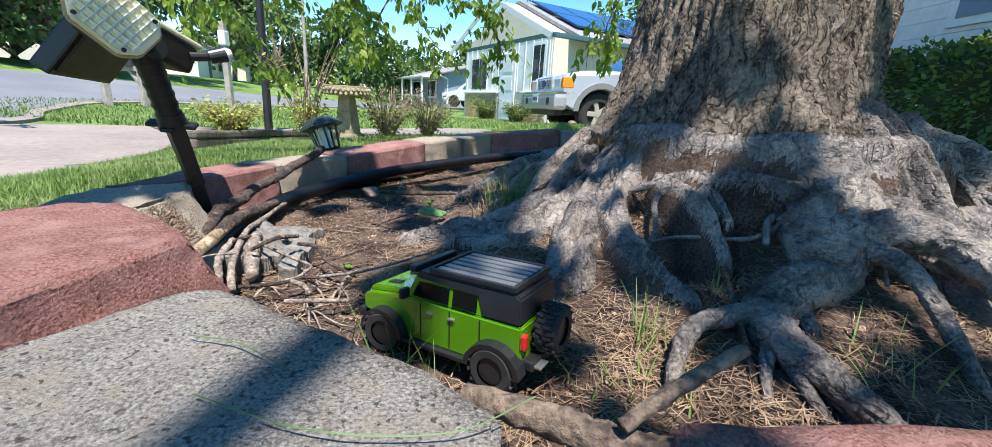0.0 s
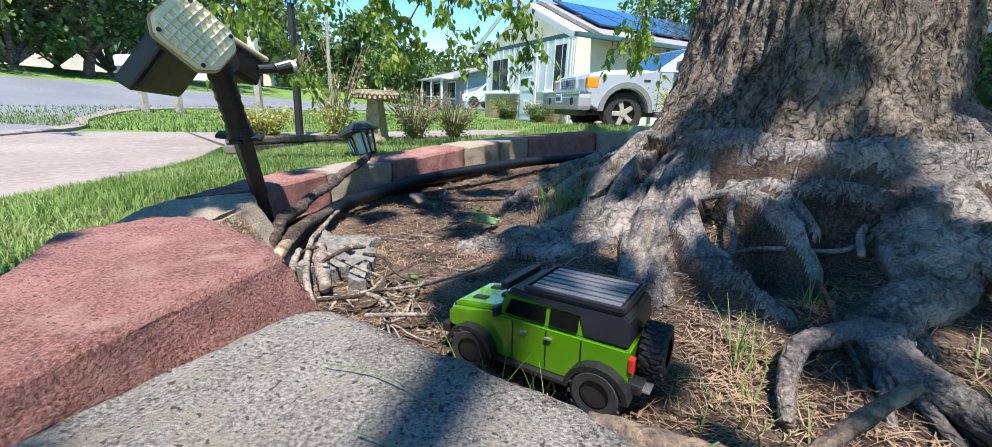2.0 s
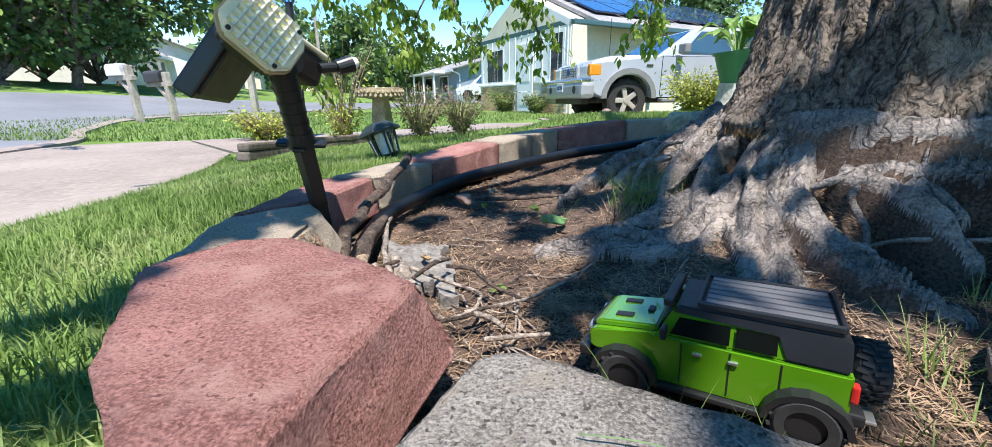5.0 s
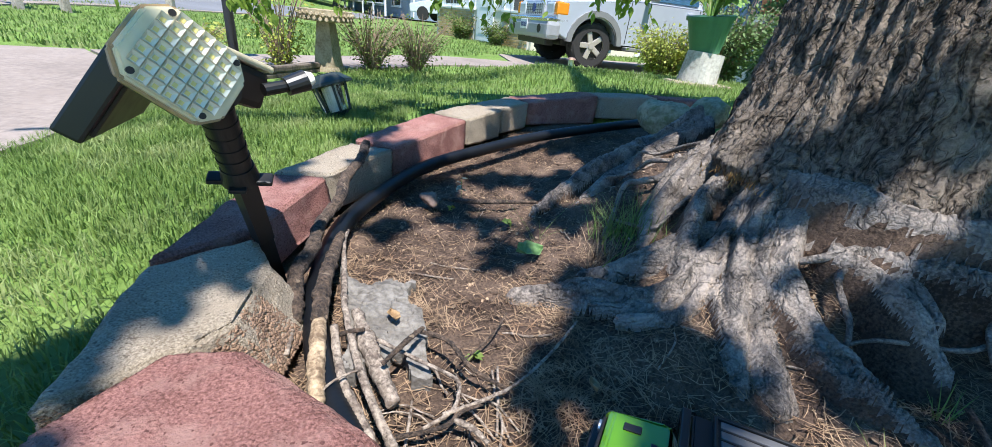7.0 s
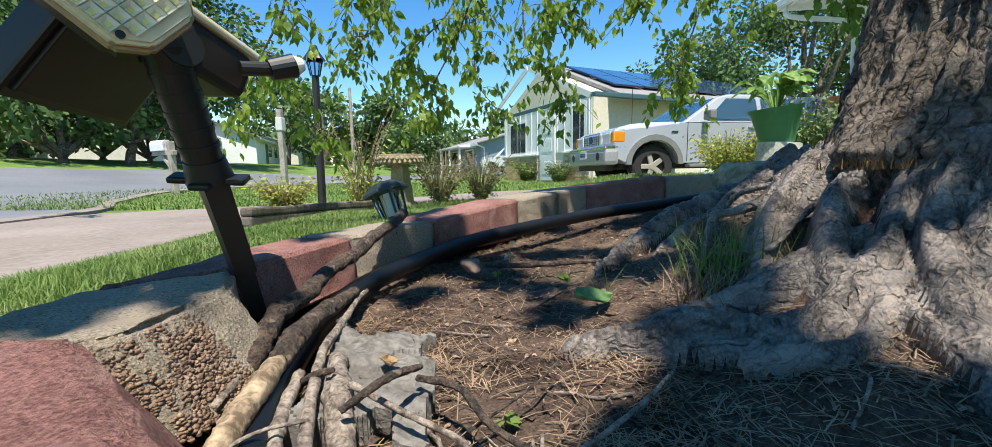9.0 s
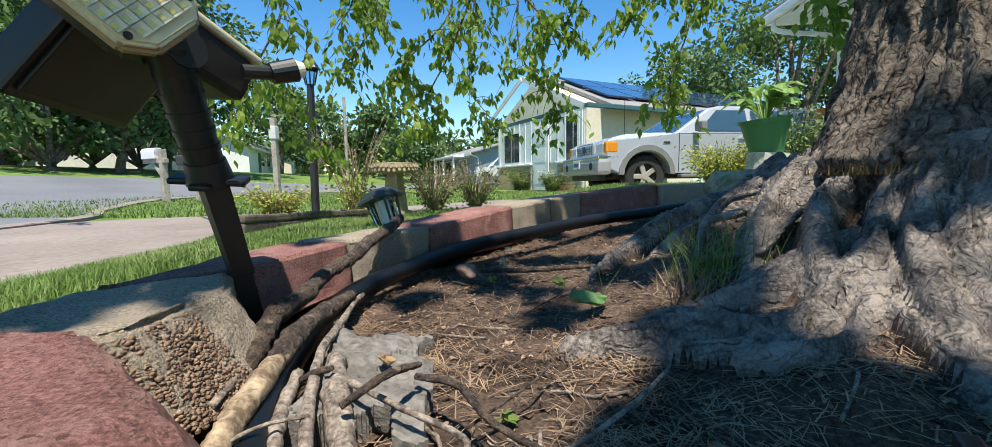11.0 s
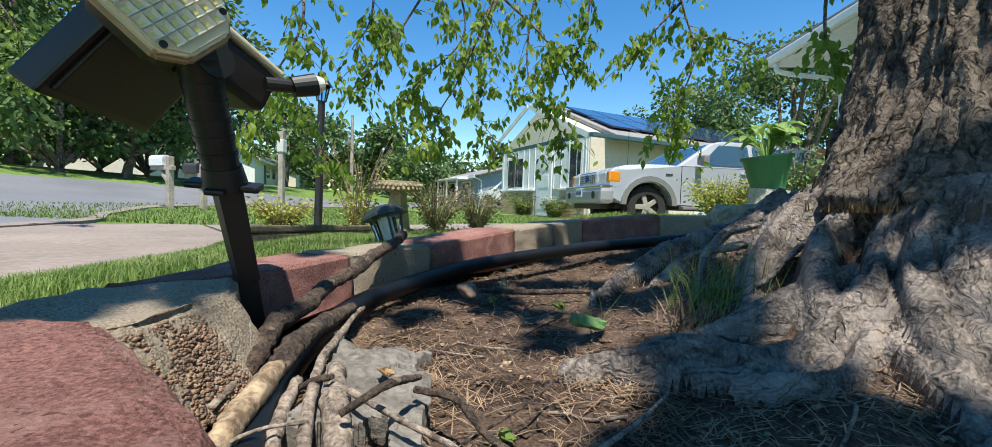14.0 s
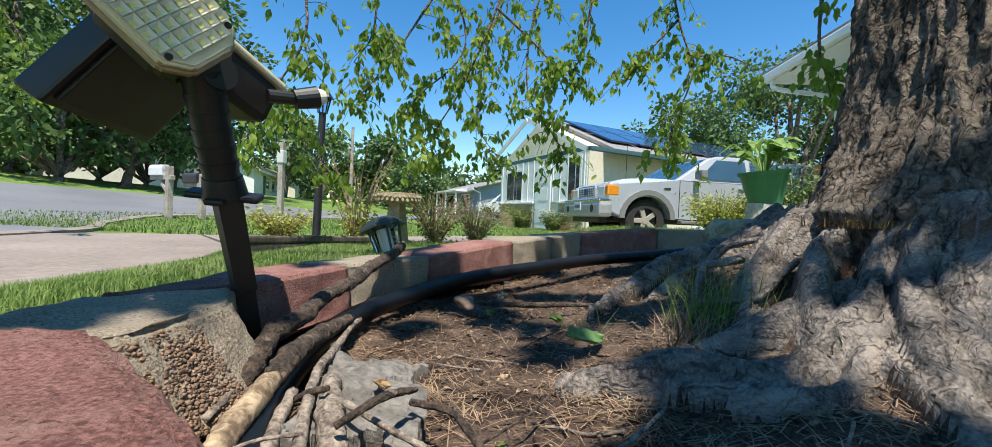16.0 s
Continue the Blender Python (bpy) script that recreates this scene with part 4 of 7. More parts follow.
stick([(0.325, 0.430, 0.0, 0.006), (0.335, 0.50, 0.045, 0.0065), (0.345, 0.565, 0.080, 0.006), (0.348, 0.600, 0.098, 0.006)], "upright leaning twig beside the root", seed=23)
stick([(0.02, 0.30, 0.01, 0.007), (0.08, 0.31, 0.02, 0.006), (0.17, 0.33, 0.02, 0.005)], "short stick behind the block", seed=24)


def twig_pile():
    """Loose curved twigs heaped beside the pipe and scattered on the litter."""
    rng = np.random.default_rng(23)
    for k in range(34):
        heap = k < 20
        x, y = (rng.uniform(-0.42, -0.24), rng.uniform(0.50, 0.74)) if heap else (rng.uniform(-0.4, 0.3), rng.uniform(0.45, 1.5))
        a = rng.normal(2.3, 0.6) if heap else rng.uniform(0, math.pi)
        ln = rng.uniform(0.06, 0.17) if heap else rng.uniform(0.04, 0.13)
        bow, r = rng.normal(0, 0.25), rng.uniform(0.0012, 0.0030)
        pts = []
        for j in range(5):
            t = j / 4 - 0.5
            px, py = x + ln * t * math.cos(a) - bow * ln * (t * t) * math.sin(a), y + ln * t * math.sin(a) + bow * ln * (t * t) * math.cos(a)
            pts.append((px, py, soil_z(px, py) + 0.004 + (0.012 if heap else 0.002) * rng.uniform(0, 1), r * (1.15 - 0.4 * abs(t))))
        stick(pts, "dry grey twig lying on the litter", GREY_TWIG, 4, 0.3, 60.0 + k)


twig_pile()


def boulder(name, at, size, material, label, seed, cuts=5, sharp=0.25, category="stone"):
    bm = bmesh.new()
    bmesh.ops.create_icosphere(bm, subdivisions=cuts, radius=1.0)
    for v in bm.verts:
        p = v.co.normalized()
        k = 1 + sharp * noise.noise(p * 1.1 + Vector((seed, 0, 0))) * 1.6 + 0.10 * noise.noise(p * 3 + Vector((0, seed, 0))) + 0.03 * noise.noise(p * 10 + Vector((seed, seed, 0)))
        facets = max(abs(p.dot(Vector(d).normalized())) for d in ((1, 0.2, 0.1), (-0.2, 1, 0.2), (0.1, -0.1, 1), (0.7, 0.6, -0.3)))
        v.co = p * k * (0.72 + 0.28 / max(facets, 0.55))
    bmesh.ops.transform(bm, matrix=Matrix.Diagonal((*size, 1)), verts=bm.verts)
    ob = single(name, mesh_of(bm, name, material, True), label, category)
    ob.matrix_world = Matrix.Translation(at) @ Euler((0.1 * math.sin(seed), 0.15 * math.cos(seed), seed)).to_matrix().to_4x4()
    return ob


def broken_slab():
    """A thin, chipped flake of limestone: a rough grid over an uneven outline."""
    n = 72
    verts, faces, top = [], [], {}
    keep = {}
    for j in range(n + 1):
        for i in range(n + 1):
            u, v = 2 * i / n - 1, 2 * j / n - 1
            x, y = -0.462 + 0.074 * u - 0.030 * v, 0.842 + 0.130 * v
            edge = 1 - max(abs(u), abs(v)) + 0.55 * noise.noise((u * 1.7, v * 1.7, 4.0)) + 0.08 * noise.noise((u * 6, v * 6, 1.0)) - 0.10
            z = 0.016 - 0.010 * u + 0.008 * noise.noise((x * 22, y * 22, 0)) + 0.004 * noise.noise((x * 80, y * 80, 2))
            z += 0.004 * (noise.noise((x * 14, y * 30, 6)) > 0.12)
            keep[i, j] = edge > 0
            top[i, j] = len(verts)
            verts += [(x, y, z), (x, y, -0.02)]
    cells = {(i, j) for i in range(n) for j in range(n) if keep[i, j] and keep[i + 1, j] and keep[i, j + 1] and keep[i + 1, j + 1]}
    for i, j in cells:
        q = [top[i, j], top[i + 1, j], top[i + 1, j + 1], top[i, j + 1]]
        faces.append(tuple(q))
        for (di, dj), (a, b) in zip(((0, -1), (1, 0), (0, 1), (-1, 0)), ((0, 1), (1, 2), (2, 3), (3, 0))):
            if (i + di, j + dj) not in cells:
                faces.append((q[b], q[a], q[a] + 1, q[b] + 1))
    single("stone_slab", raw("stone_slab", verts, faces, LIMESTONE), "broken flat piece of pale limestone", "stone")


broken_slab()
boulder("pebble", (-0.422, 1.372, 0.016), (0.036, 0.024, 0.018), BROWN_STONE, "small smooth pinkish pebble on the soil", 2.0, 3)
boulder("stone", (0.53, 1.99, 0.19), (0.12, 0.08, 0.075), MOSSY, "mossy tan stone against the edging blocks", 9.0, 4, 0.15)
boulder("stone", (0.78, 2.12, 0.22), (0.10, 0.07, 0.065), MOSSY, "rounded tan stone beside the trunk", 11.0, 4, 0.15)

# ---- solar spot light on its stake ----
def spot_light():
    lamp = thing("solar_spot_light", "dark plastic solar spot light with a yellowed lamp face", "garden light", (-0.60, 0.83, 0.0))
    inv = Matrix.Translation((0.60, -0.83, 0.0))
    bm = rod((-0.678, 0.975, -0.05), (-0.683, 0.928, 0.11), 0.010, 0.0185, 4)
    rod((-0.683, 0.928, 0.11), (-0.675, 0.876, 0.240), 0.0185, 0.0205, 4, bm)
    part("stake", bm, BROWN_PLASTIC, lamp, "sun-faded brown plastic stake", m=inv)
    bm = box(0.088, 0.024, 0.008, 0.003, (0, 0, 0))
    box(0.024, 0.062, 0.008, 0.003, (0, 0, 0), bm)
    part("collar", bm, DARK_PLASTIC, lamp, m=inv @ Matrix.Translation((-0.674, 0.872, 0.240)) @ Euler((0.38, 0.06, 0.25)).to_matrix().to_4x4())
    bm = rod((-0.674, 0.874, 0.240), (-0.661, 0.810, 0.385), 0.0205, 0.0215, 40)
    rod((-0.674, 0.873, 0.242), (-0.671, 0.862, 0.268), 0.027, 0.0225, 40, bm)
    for k in range(5):
        q = Vector((-0.674, 0.874, 0.240)).lerp(Vector((-0.661, 0.810, 0.385)), 0.28 + 0.13 * k)
        part("tube_ring", rod(q, q + Vector((0.0005, -0.0026, 0.006)), 0.0222, 0.0222, 40), DARK_PLASTIC, lamp, m=inv)
    part("tube", bm, DARK_PLASTIC, lamp, m=inv, smooth=False)
    # the lit face: an octagonal panel with a grid of reflector cups
    x, y = Vector((0.038, 0.035, -0.048)).normalized(), Vector((0.026, 0.054, 0.046))
    normal = x.cross(y).normalized()
    y = normal.cross(x).normalized()
    frame_m = inv @ Matrix.Translation((-0.641, 0.742, 0.4205)) @ Matrix((x, y, normal)).transposed().to_4x4()
    half_x, half_y, cut_x, cut_y = 0.055, 0.046, 0.019, 0.021
    outline = [(-half_x + cut_x, -half_y), (half_x - cut_x, -half_y), (half_x, -half_y + cut_y), (half_x, half_y - cut_y), (half_x - cut_x, half_y), (-half_x + cut_x, half_y), (-half_x, half_y - cut_y), (-half_x, -half_y + cut_y)]
    face = part("lamp_face", prism(outline, -0.012, 0.004, bevel=0.003), CREAM_PLASTIC, lamp, "yellowed plastic lamp face", m=frame_m)
    step = 0.0126
    bm = bmesh.new()
    rim, low = [], []
    for i, k in ((-1, -1), (1, -1), (1, 1), (-1, 1)):
        rim.append(bm.verts.new((i * step * 0.46, k * step * 0.46, 0.0046)))
        low.append(bm.verts.new((i * step * 0.24, k * step * 0.24, 0.0)))
    for k in range(4):
        bm.faces.new((rim[k], rim[(k + 1) % 4], low[(k + 1) % 4], low[k]))
    bm.faces.new(low)
    cup = mesh_of(bm, "reflector_cup", CLEAR_LENS)
    chip = mesh_of(box(0.0046, 0.0046, 0.0008), "led_chip", LED)
    turn = Matrix.Rotation(0.0, 4, "Z")
    for j in range(-5, 6):
        for i in range(-6, 7):
            q = turn @ Vector((i * step, j * step, 0.0042))
            if abs(q.x) > half_x - 0.009 or abs(q.y) > half_y - 0.008 or abs(q.x) / cut_x + abs(q.y) / cut_y > half_x / cut_x + half_y / cut_y - 1.5 or abs(abs(q.x) - 0.0353) < 0.007 and abs(abs(q.y) - 0.0378) < 0.004:
                continue
            part("reflector_cup", cup, None, face, m=Matrix.Translation(q) @ turn)
            part("led_chip", chip, None, face, m=Matrix.Translation(q + Vector((0, 0, 0.0003))) @ turn)
    for sx, sy in ((-0.0353, -0.0375), (0.0353, -0.0375), (0.0353, 0.0375), (-0.0353, 0.0375)):
        part("screw", rod((sx, sy, 0.003), (sx, sy, 0.0062), 0.0036, sides=10), BROWN_PLASTIC, face)
    rim = prism([(px * 1.05, py * 1.06) for px, py in outline], -0.014, -0.002, bevel=0.003)
    part("rim", rim, plain("brown_edge", (0.36, 0.25, 0.13), 0.45, grime=0.3), lamp, "yellow-brown stained rim", m=frame_m)
    back = prism([(px * 0.92, py * 0.92) for px, py in outline], -0.046, -0.012, bevel=0.006)
    part("housing", back, BROWN_PLASTIC, lamp, m=frame_m)
    # the second wing on the other side and the solar panel behind
    e, g = Vector((0.03, 0.11, -0.045)).normalized(), Vector((-0.10, 0.06, 0.0))
    wn = e.cross(g).normalized()
    g = wn.cross(e).normalized()
    wing_m = inv @ Matrix.Translation((-0.654, 0.815, 0.446)) @ Matrix((e, g, wn)).transposed().to_4x4()
    part("wing", box(0.115, 0.085, 0.055, 0.010, (0.058, 0.042, -0.066)), BROWN_PLASTIC, lamp, "dark brown second lamp head", m=wing_m)
    part("wing_face", box(0.120, 0.090, 0.010, 0.004, (0.058, 0.042, -0.010)), CREAM_PLASTIC, lamp, "yellowed plastic edge", m=wing_m)
    a, b, c = Vector((-0.783, 0.734, 0.340)), Vector((-0.843, 0.912, 0.330)), Vector((-0.690, 0.715, 0.450))
    px = (b - a).normalized()
    pn = px.cross(c - a).normalized()
    py = pn.cross(px)
    panel_m = inv @ Matrix.Translation(a) @ Matrix((px, py, pn)).transposed().to_4x4()
    length, height = (b - a).length, (c - a).dot(py)
    part("back_plate", box(length * 0.92, height * 0.9, 0.006, 0.002, (length / 2, height / 2, 0.018)), BROWN_PLASTIC, lamp, "dull brown back of the third lamp head", m=panel_m)
    part("panel_frame", box(length + 0.006, height + 0.006, 0.030, 0.004, (length / 2, height / 2, -0.010)), DARK_PLASTIC, lamp, m=panel_m)
    shift = inv @ Matrix.Translation((-0.014, 0.0, 0.006))
    part("sensor_arm", rod((-0.612, 0.880, 0.371), (-0.585, 0.912, 0.376), 0.009, sides=12), DARK_PLASTIC, lamp, m=shift)
    part("sensor", rod((-0.590, 0.905, 0.374), (-0.568, 0.925, 0.383), 0.0135, 0.0155, 18), DARK_PLASTIC, lamp, m=shift)
    part("sensor_dome", rod((-0.568, 0.925, 0.383), (-0.560, 0.932, 0.3862), 0.0135, 0.008, 18), CLEAR_LENS, lamp, "white sensor dome", m=shift)
    part("knuckle", rod((-0.69, 0.835, 0.382), (-0.640, 0.812, 0.386), 0.022, sides=12), DARK_PLASTIC, lamp, m=inv)
    part("bracket", box(0.06, 0.075, 0.022, 0.006, (-0.672, 0.80, 0.392)), DARK_PLASTIC, lamp, m=inv)


spot_light()


def path_light():
    """A small black lantern on a stake that leans."""
    m = Matrix.Translation((-0.878, 2.27, lawn_z(-0.9, 2.27) - 0.115)) @ Euler((radians(-6), radians(-19), 0)).to_matrix().to_4x4()
    lamp = thing("path_light", "small black solar path lantern leaning behind the blocks", "garden light")
    lamp.matrix_world = m @ Matrix.Diagonal((1.42, 1.42, 1.55, 1))
    part("stake", rod((0, 0, -0.02), (0, 0, 0.085), 0.008, 0.010, 10), LAMP_GREEN, lamp)
    part("base", rod((0, 0, 0.08), (0, 0, 0.098), 0.020, 0.043, 6), LAMP_GREEN, lamp)
    part("glass", rod((0, 0, 0.098), (0, 0, 0.175), 0.040, 0.052, 6, caps=False), FROST, lamp, "clear ribbed glass")
    part("core", rod((0, 0, 0.098), (0, 0, 0.172), 0.018, 0.018, 10), CLEAR_LENS, lamp)
    for k in range(6):
        a = k * math.pi / 3
        part("rib", rod((0.042 * math.cos(a), 0.042 * math.sin(a), 0.096), (0.055 * math.cos(a), 0.055 * math.sin(a), 0.178), 0.0042, sides=6), LAMP_GREEN, lamp)
    bm = rod((0, 0, 0.174), (0, 0, 0.182), 0.080, 0.078, 6)
    rod((0, 0, 0.182), (0, 0, 0.205), 0.078, 0.045, 6, bm)
    part("roof", bm, LAMP_GREEN, lamp)
    part("solar_cell", rod((0, 0, 0.205), (0, 0, 0.207), 0.036, sides=6), SOLAR_CELL, lamp)


path_light()


def stake_light():
    x, y = 0.93, 5.6
    lamp = thing("stake_light", "small copper-topped stake light in the lawn", "garden light", (x, y, lawn_z(x, y)))
    part("stake", rod((0, 0, -0.03), (0, 0, 0.08), 0.008), BLACK_METAL, lamp)
    part("glass", rod((0, 0, 0.08), (0, 0, 0.15), 0.03, 0.035, 10), CLEAR_LENS, lamp)
    part("cap", rod((0, 0, 0.15), (0, 0, 0.175), 0.062, 0.03, 12), plain("copper", (0.5, 0.3, 0.2), 0.35, 0.8), lamp, "copper cap")


stake_light()


def lamp_post():
    x, y = -2.52, 4.62
    lamp = thing("lamp_post", "black yard lamp post with a small lantern", "lamp post", (x, y, lawn_z(x, y)))
    part("post", rod((0, 0, 0), (0.02, 0, 1.36), 0.042, 0.036, 14), BLACK_METAL, lamp)
    part("lantern", rod((0.02, 0, 1.36), (0.02, 0, 1.52), 0.05, 0.085, 6), FROST, lamp, "clear lantern glass")
    for k in range(6):
        a = k * math.pi / 3
        part("bar", rod((0.02 + 0.05 * math.cos(a), 0.05 * math.sin(a), 1.36), (0.02 + 0.085 * math.cos(a), 0.085 * math.sin(a), 1.52), 0.006, sides=6), BLACK_METAL, lamp)
    bm = rod((0.02, 0, 1.52), (0.02, 0, 1.60), 0.11, 0.055, 6)
    rod((0.02, 0, 1.60), (0.02, 0, 1.66), 0.05, 0.035, 6, bm)
    part("cap", bm, BLACK_METAL, lamp)


lamp_post()


def bird_bath():
    x, y = -1.66, 4.64
    bath = thing("bird_bath", "weathered tan stone bird bath on a tapered pedestal", "bird bath", (x, y, lawn_z(x, y)), -12)
    bm = rod((0, 0, 0), (0, 0, 0.05), 0.165, 0.15, 4)
    rod((0, 0, 0.05), (0, 0, 0.45), 0.135, 0.085, 4, bm)
    part("pedestal", bm, STONE_BATH, bath, m=pose(0, 0, 0, 0, 0, 45))
    bm = bmesh.new()
    rings = [(0.09, 0.440), (0.19, 0.445), (0.232, 0.455), (0.238, 0.50), (0.236, 0.540), (0.222, 0.543), (0.205, 0.522), (0.10, 0.505), (0.001, 0.503)]
    loops = [[bm.verts.new((r * math.cos(2 * math.pi * k / 40), r * math.sin(2 * math.pi * k / 40), z)) for k in range(40)] for r, z in rings]
    for p, q in zip(loops, loops[1:]):
        for k in range(40):
            bm.faces.new((p[k], p[(k + 1) % 40], q[(k + 1) % 40], q[k]))
    bowl = part("bowl", bm, STONE_BATH, bath)
    rng = np.random.default_rng(6)
    for row in range(2):
        for k in range(30):
            a = 2 * math.pi * (k + 0.5 * row) / 30
            r, z = 0.236, 0.468 + 0.036 * row + rng.normal(0, 0.004)
            part("rim_stone", rod((r * math.cos(a), r * math.sin(a), z), ((r + 0.014) * math.cos(a), (r + 0.014) * math.sin(a), z + 0.003), 0.022, 0.014, 7), STONE_BATH, bowl)


bird_bath()


def timber():
    a, b = Vector((-2.01, 2.72, -0.040)), Vector((-1.74, 4.75, -0.125))
    d = b - a
    beam = thing("landscape_timber", "weathered dark landscape timber edging the flower bed", "timber")
    beam.matrix_world = Matrix.Translation(a) @ Matrix.Rotation(math.atan2(d.y, d.x), 4, "Z") @ Matrix.Rotation(-math.asin(d.z / d.length), 4, "Y")
    for name, z, wide, high, back in (("lower_beam", -0.02, 0.10, 0.066, 0.0), ("upper_beam", 0.045, 0.085, 0.052, 0.01)):
        bm = box(d.length, wide, high, 0.014, (d.length / 2, -back, z))
        bmesh.ops.subdivide_edges(bm, edges=[e for e in bm.edges if e.calc_length() > 0.5], cuts=44)
        for v in bm.verts:
            v.co += Vector((0, noise.noise(v.co * 6), noise.noise(v.co * 5 + Vector((3, z * 90, 0))))) * 0.008
        part(name, bm, TIMBER, beam)


timber()


# ---- toy truck ----
def toy_jeep():
    car = thing("toy_off_roader", "bright green toy off-road car with black slatted roof rack", "toy car")
    car.matrix_world = Matrix.Translation((-0.045, 0.515, -0.012)) @ Euler((radians(2), radians(3), radians(150))).to_matrix().to_4x4() @ Matrix.Diagonal((1.05, 1.05, 1.05, 1))
    green = plain("candy_green_paint", (0.095, 0.26, 0.006), 0.22, 0.25, coat=0.8, grime=0.08)
    black = plain("matt_black_plastic", (0.012, 0.012, 0.013), 0.42)
    rubber = plain("toy_rubber", (0.02, 0.019, 0.018), 0.8, grime=0.5, scale=120)
    tint = plain("dark_window", (0.01, 0.012, 0.01), 0.1, coat=0.5)
    red = plain("red_lens", (0.5, 0.02, 0.015), 0.2, coat=0.6)
    silver = plain("bright_metal", (0.6, 0.6, 0.58), 0.3, 0.9)
    w = 0.049  # half width of the body

    def slab(name, profile, half, material, parent, label="", inset=0.0, bevel=0.002):
        """A side profile (x, z) spread across the car."""
        bm = bmesh.new()
        for s in (-1, 1):
            [bm.verts.new((x, s * (half - inset * smoothstep(0.06, 0.12, z)), z)) for x, z in profile]
        bm.verts.ensure_lookup_table()
        n = len(profile)
        bm.faces.new(bm.verts[:n])
        bm.faces.new(bm.verts[n:][::-1])
        for i in range(n):
            j = (i + 1) % n
            bm.faces.new((bm.verts[i], bm.verts[j], bm.verts[n + j], bm.verts[n + i]))
        if bevel:
            bmesh.ops.bevel(bm, geom=bm.edges[:], offset=bevel, segments=2, affect="EDGES")
        return part(name, bm, material, parent, label)

    body = slab("body", [(-0.118, 0.035), (-0.112, 0.026), (-0.108, 0.045), (-0.098, 0.056), (-0.078, 0.056), (-0.066, 0.045), (-0.060, 0.026), (0.050, 0.026), (0.055, 0.045), (0.066, 0.055), (0.086, 0.055), (0.097, 0.046), (0.112, 0.046), (0.118, 0.050), (0.118, 0.066), (0.112, 0.071), (0.052, 0.078), (0.046, 0.080), (-0.118, 0.080)], w, green, car)
    for s in (-1, 1):
        for x in (0.020, -0.024, -0.066):
            part("door_seam", box(0.0012, 0.0008, 0.046, 0, (x, s * (w + 0.0003), 0.031)), black, body)
        for x in (-0.015, 0.029 - 0.012):
            part("door_handle", box(0.009, 0.003, 0.003, 0.0008, (x - 0.012, s * (w + 0.0012), 0.066)), silver, body, "small silver door handle")
    slab("cabin", [(-0.114, 0.079), (0.046, 0.079), (0.032, 0.108), (-0.108, 0.108)], w - 0.001, green, car, inset=0.006)
    slab("hard_top", [(-0.116, 0.081), (-0.067, 0.081), (-0.063, 0.105), (0.030, 0.105), (0.028, 0.115), (-0.108, 0.115), (-0.114, 0.110)], w + 0.001, black, car, "black hard top", inset=0.006)
    for s in (-1, 1):
        for x0, x1 in ((-0.022, 0.026), (-0.061, -0.027)):
            bm = bmesh.new()
            lean = 0.010 if x1 > 0 else 0.0
            vs = [bm.verts.new((x, s * (w + 0.0012 - (0.0015 if z < 0.09 else 0.0045)), z)) for x, z in ((x0, 0.084), (x1 + lean * 0.6, 0.084), (x1 - lean * 0.2, 0.103), (x0, 0.103))]
            f = bm.faces.new(vs)
            bmesh.ops.solidify(bm, geom=[f], thickness=0.0015)
            part("side_window", bm, tint, car, "dark tinted window")
        part("mirror", box(0.006, 0.014, 0.013, 0.002, (0.036, s * (w + 0.010), 0.083)), black, car)
        part("step_bar", box(0.10, 0.010, 0.006, 0.002, (-0.006, s * (w + 0.003), 0.021)), black, car)
    bm = bmesh.new()
    f = bm.faces.new([bm.verts.new(p) for p in ((0.0462, -0.042, 0.082), (0.0462, 0.042, 0.082), (0.0345, 0.038, 0.106), (0.0345, -0.038, 0.106))])
    bmesh.ops.solidify(bm, geom=[f], thickness=0.002)
    part("windscreen", bm, tint, car, "dark tinted windscreen")
    part("light_bar", box(0.010, 0.088, 0.009, 0.002, (0.036, 0, 0.111)), black, car)
    hood = slab("hood", [(0.046, 0.078), (0.112, 0.070), (0.116, 0.074), (0.108, 0.079), (0.046, 0.086)], 0.040, green, car, "green hood with black vents")
    for s in (-1, 1):
        part("hood_vent", box(0.020, 0.011, 0.003, 0.001, (0.085, s * 0.021, 0.0805), turn=Matrix.Rotation(0.1, 4, "Y")), black, hood)
    part("hood_vent", box(0.007, 0.014, 0.003, 0.001, (0.06, 0, 0.0842)), black, hood)
    part("grille", box(0.004, 0.068, 0.024, 0.002, (0.118, 0, 0.048)), black, car)
    for s in (-1, 1):
        part("headlight", rod((0.119, s * 0.026, 0.061), (0.123, s * 0.026, 0.061), 0.008, sides=16), silver, car, "round headlight")
        part("tail_light", box(0.006, 0.010, 0.017, 0.002, (-0.120, s * 0.044, 0.055)), red, car, "red tail light")
        for x, x0, x1 in ((0.076, 0.048, 0.106), (-0.088, -0.118, -0.058)):
            bm = bmesh.new()
            outer, inner = [], []
            for k in range(9):
                a = math.pi * (0.02 + 0.96 * k / 8)
                outer.append((x + 0.036 * math.cos(a), 0.026 + 0.034 * math.sin(a)))
                inner.append((x + 0.030 * math.cos(a), 0.026 + 0.028 * math.sin(a)))
            ring = outer + inner[::-1]
            va = [bm.verts.new((px, s * (w - 0.004), pz)) for px, pz in ring]
            vb = [bm.verts.new((px, s * (w + 0.014), pz - 0.001)) for px, pz in ring]
            n = len(ring)
            for k in range(n):
                bm.faces.new((va[k], va[(k + 1) % n], vb[(k + 1) % n], vb[k]))
            for k in range(8):
                bm.faces.new((vb[k], vb[k + 1], vb[n - 2 - k], vb[n - 1 - k]))
            part("fender_flare", bm, black, car, "black fender flare")

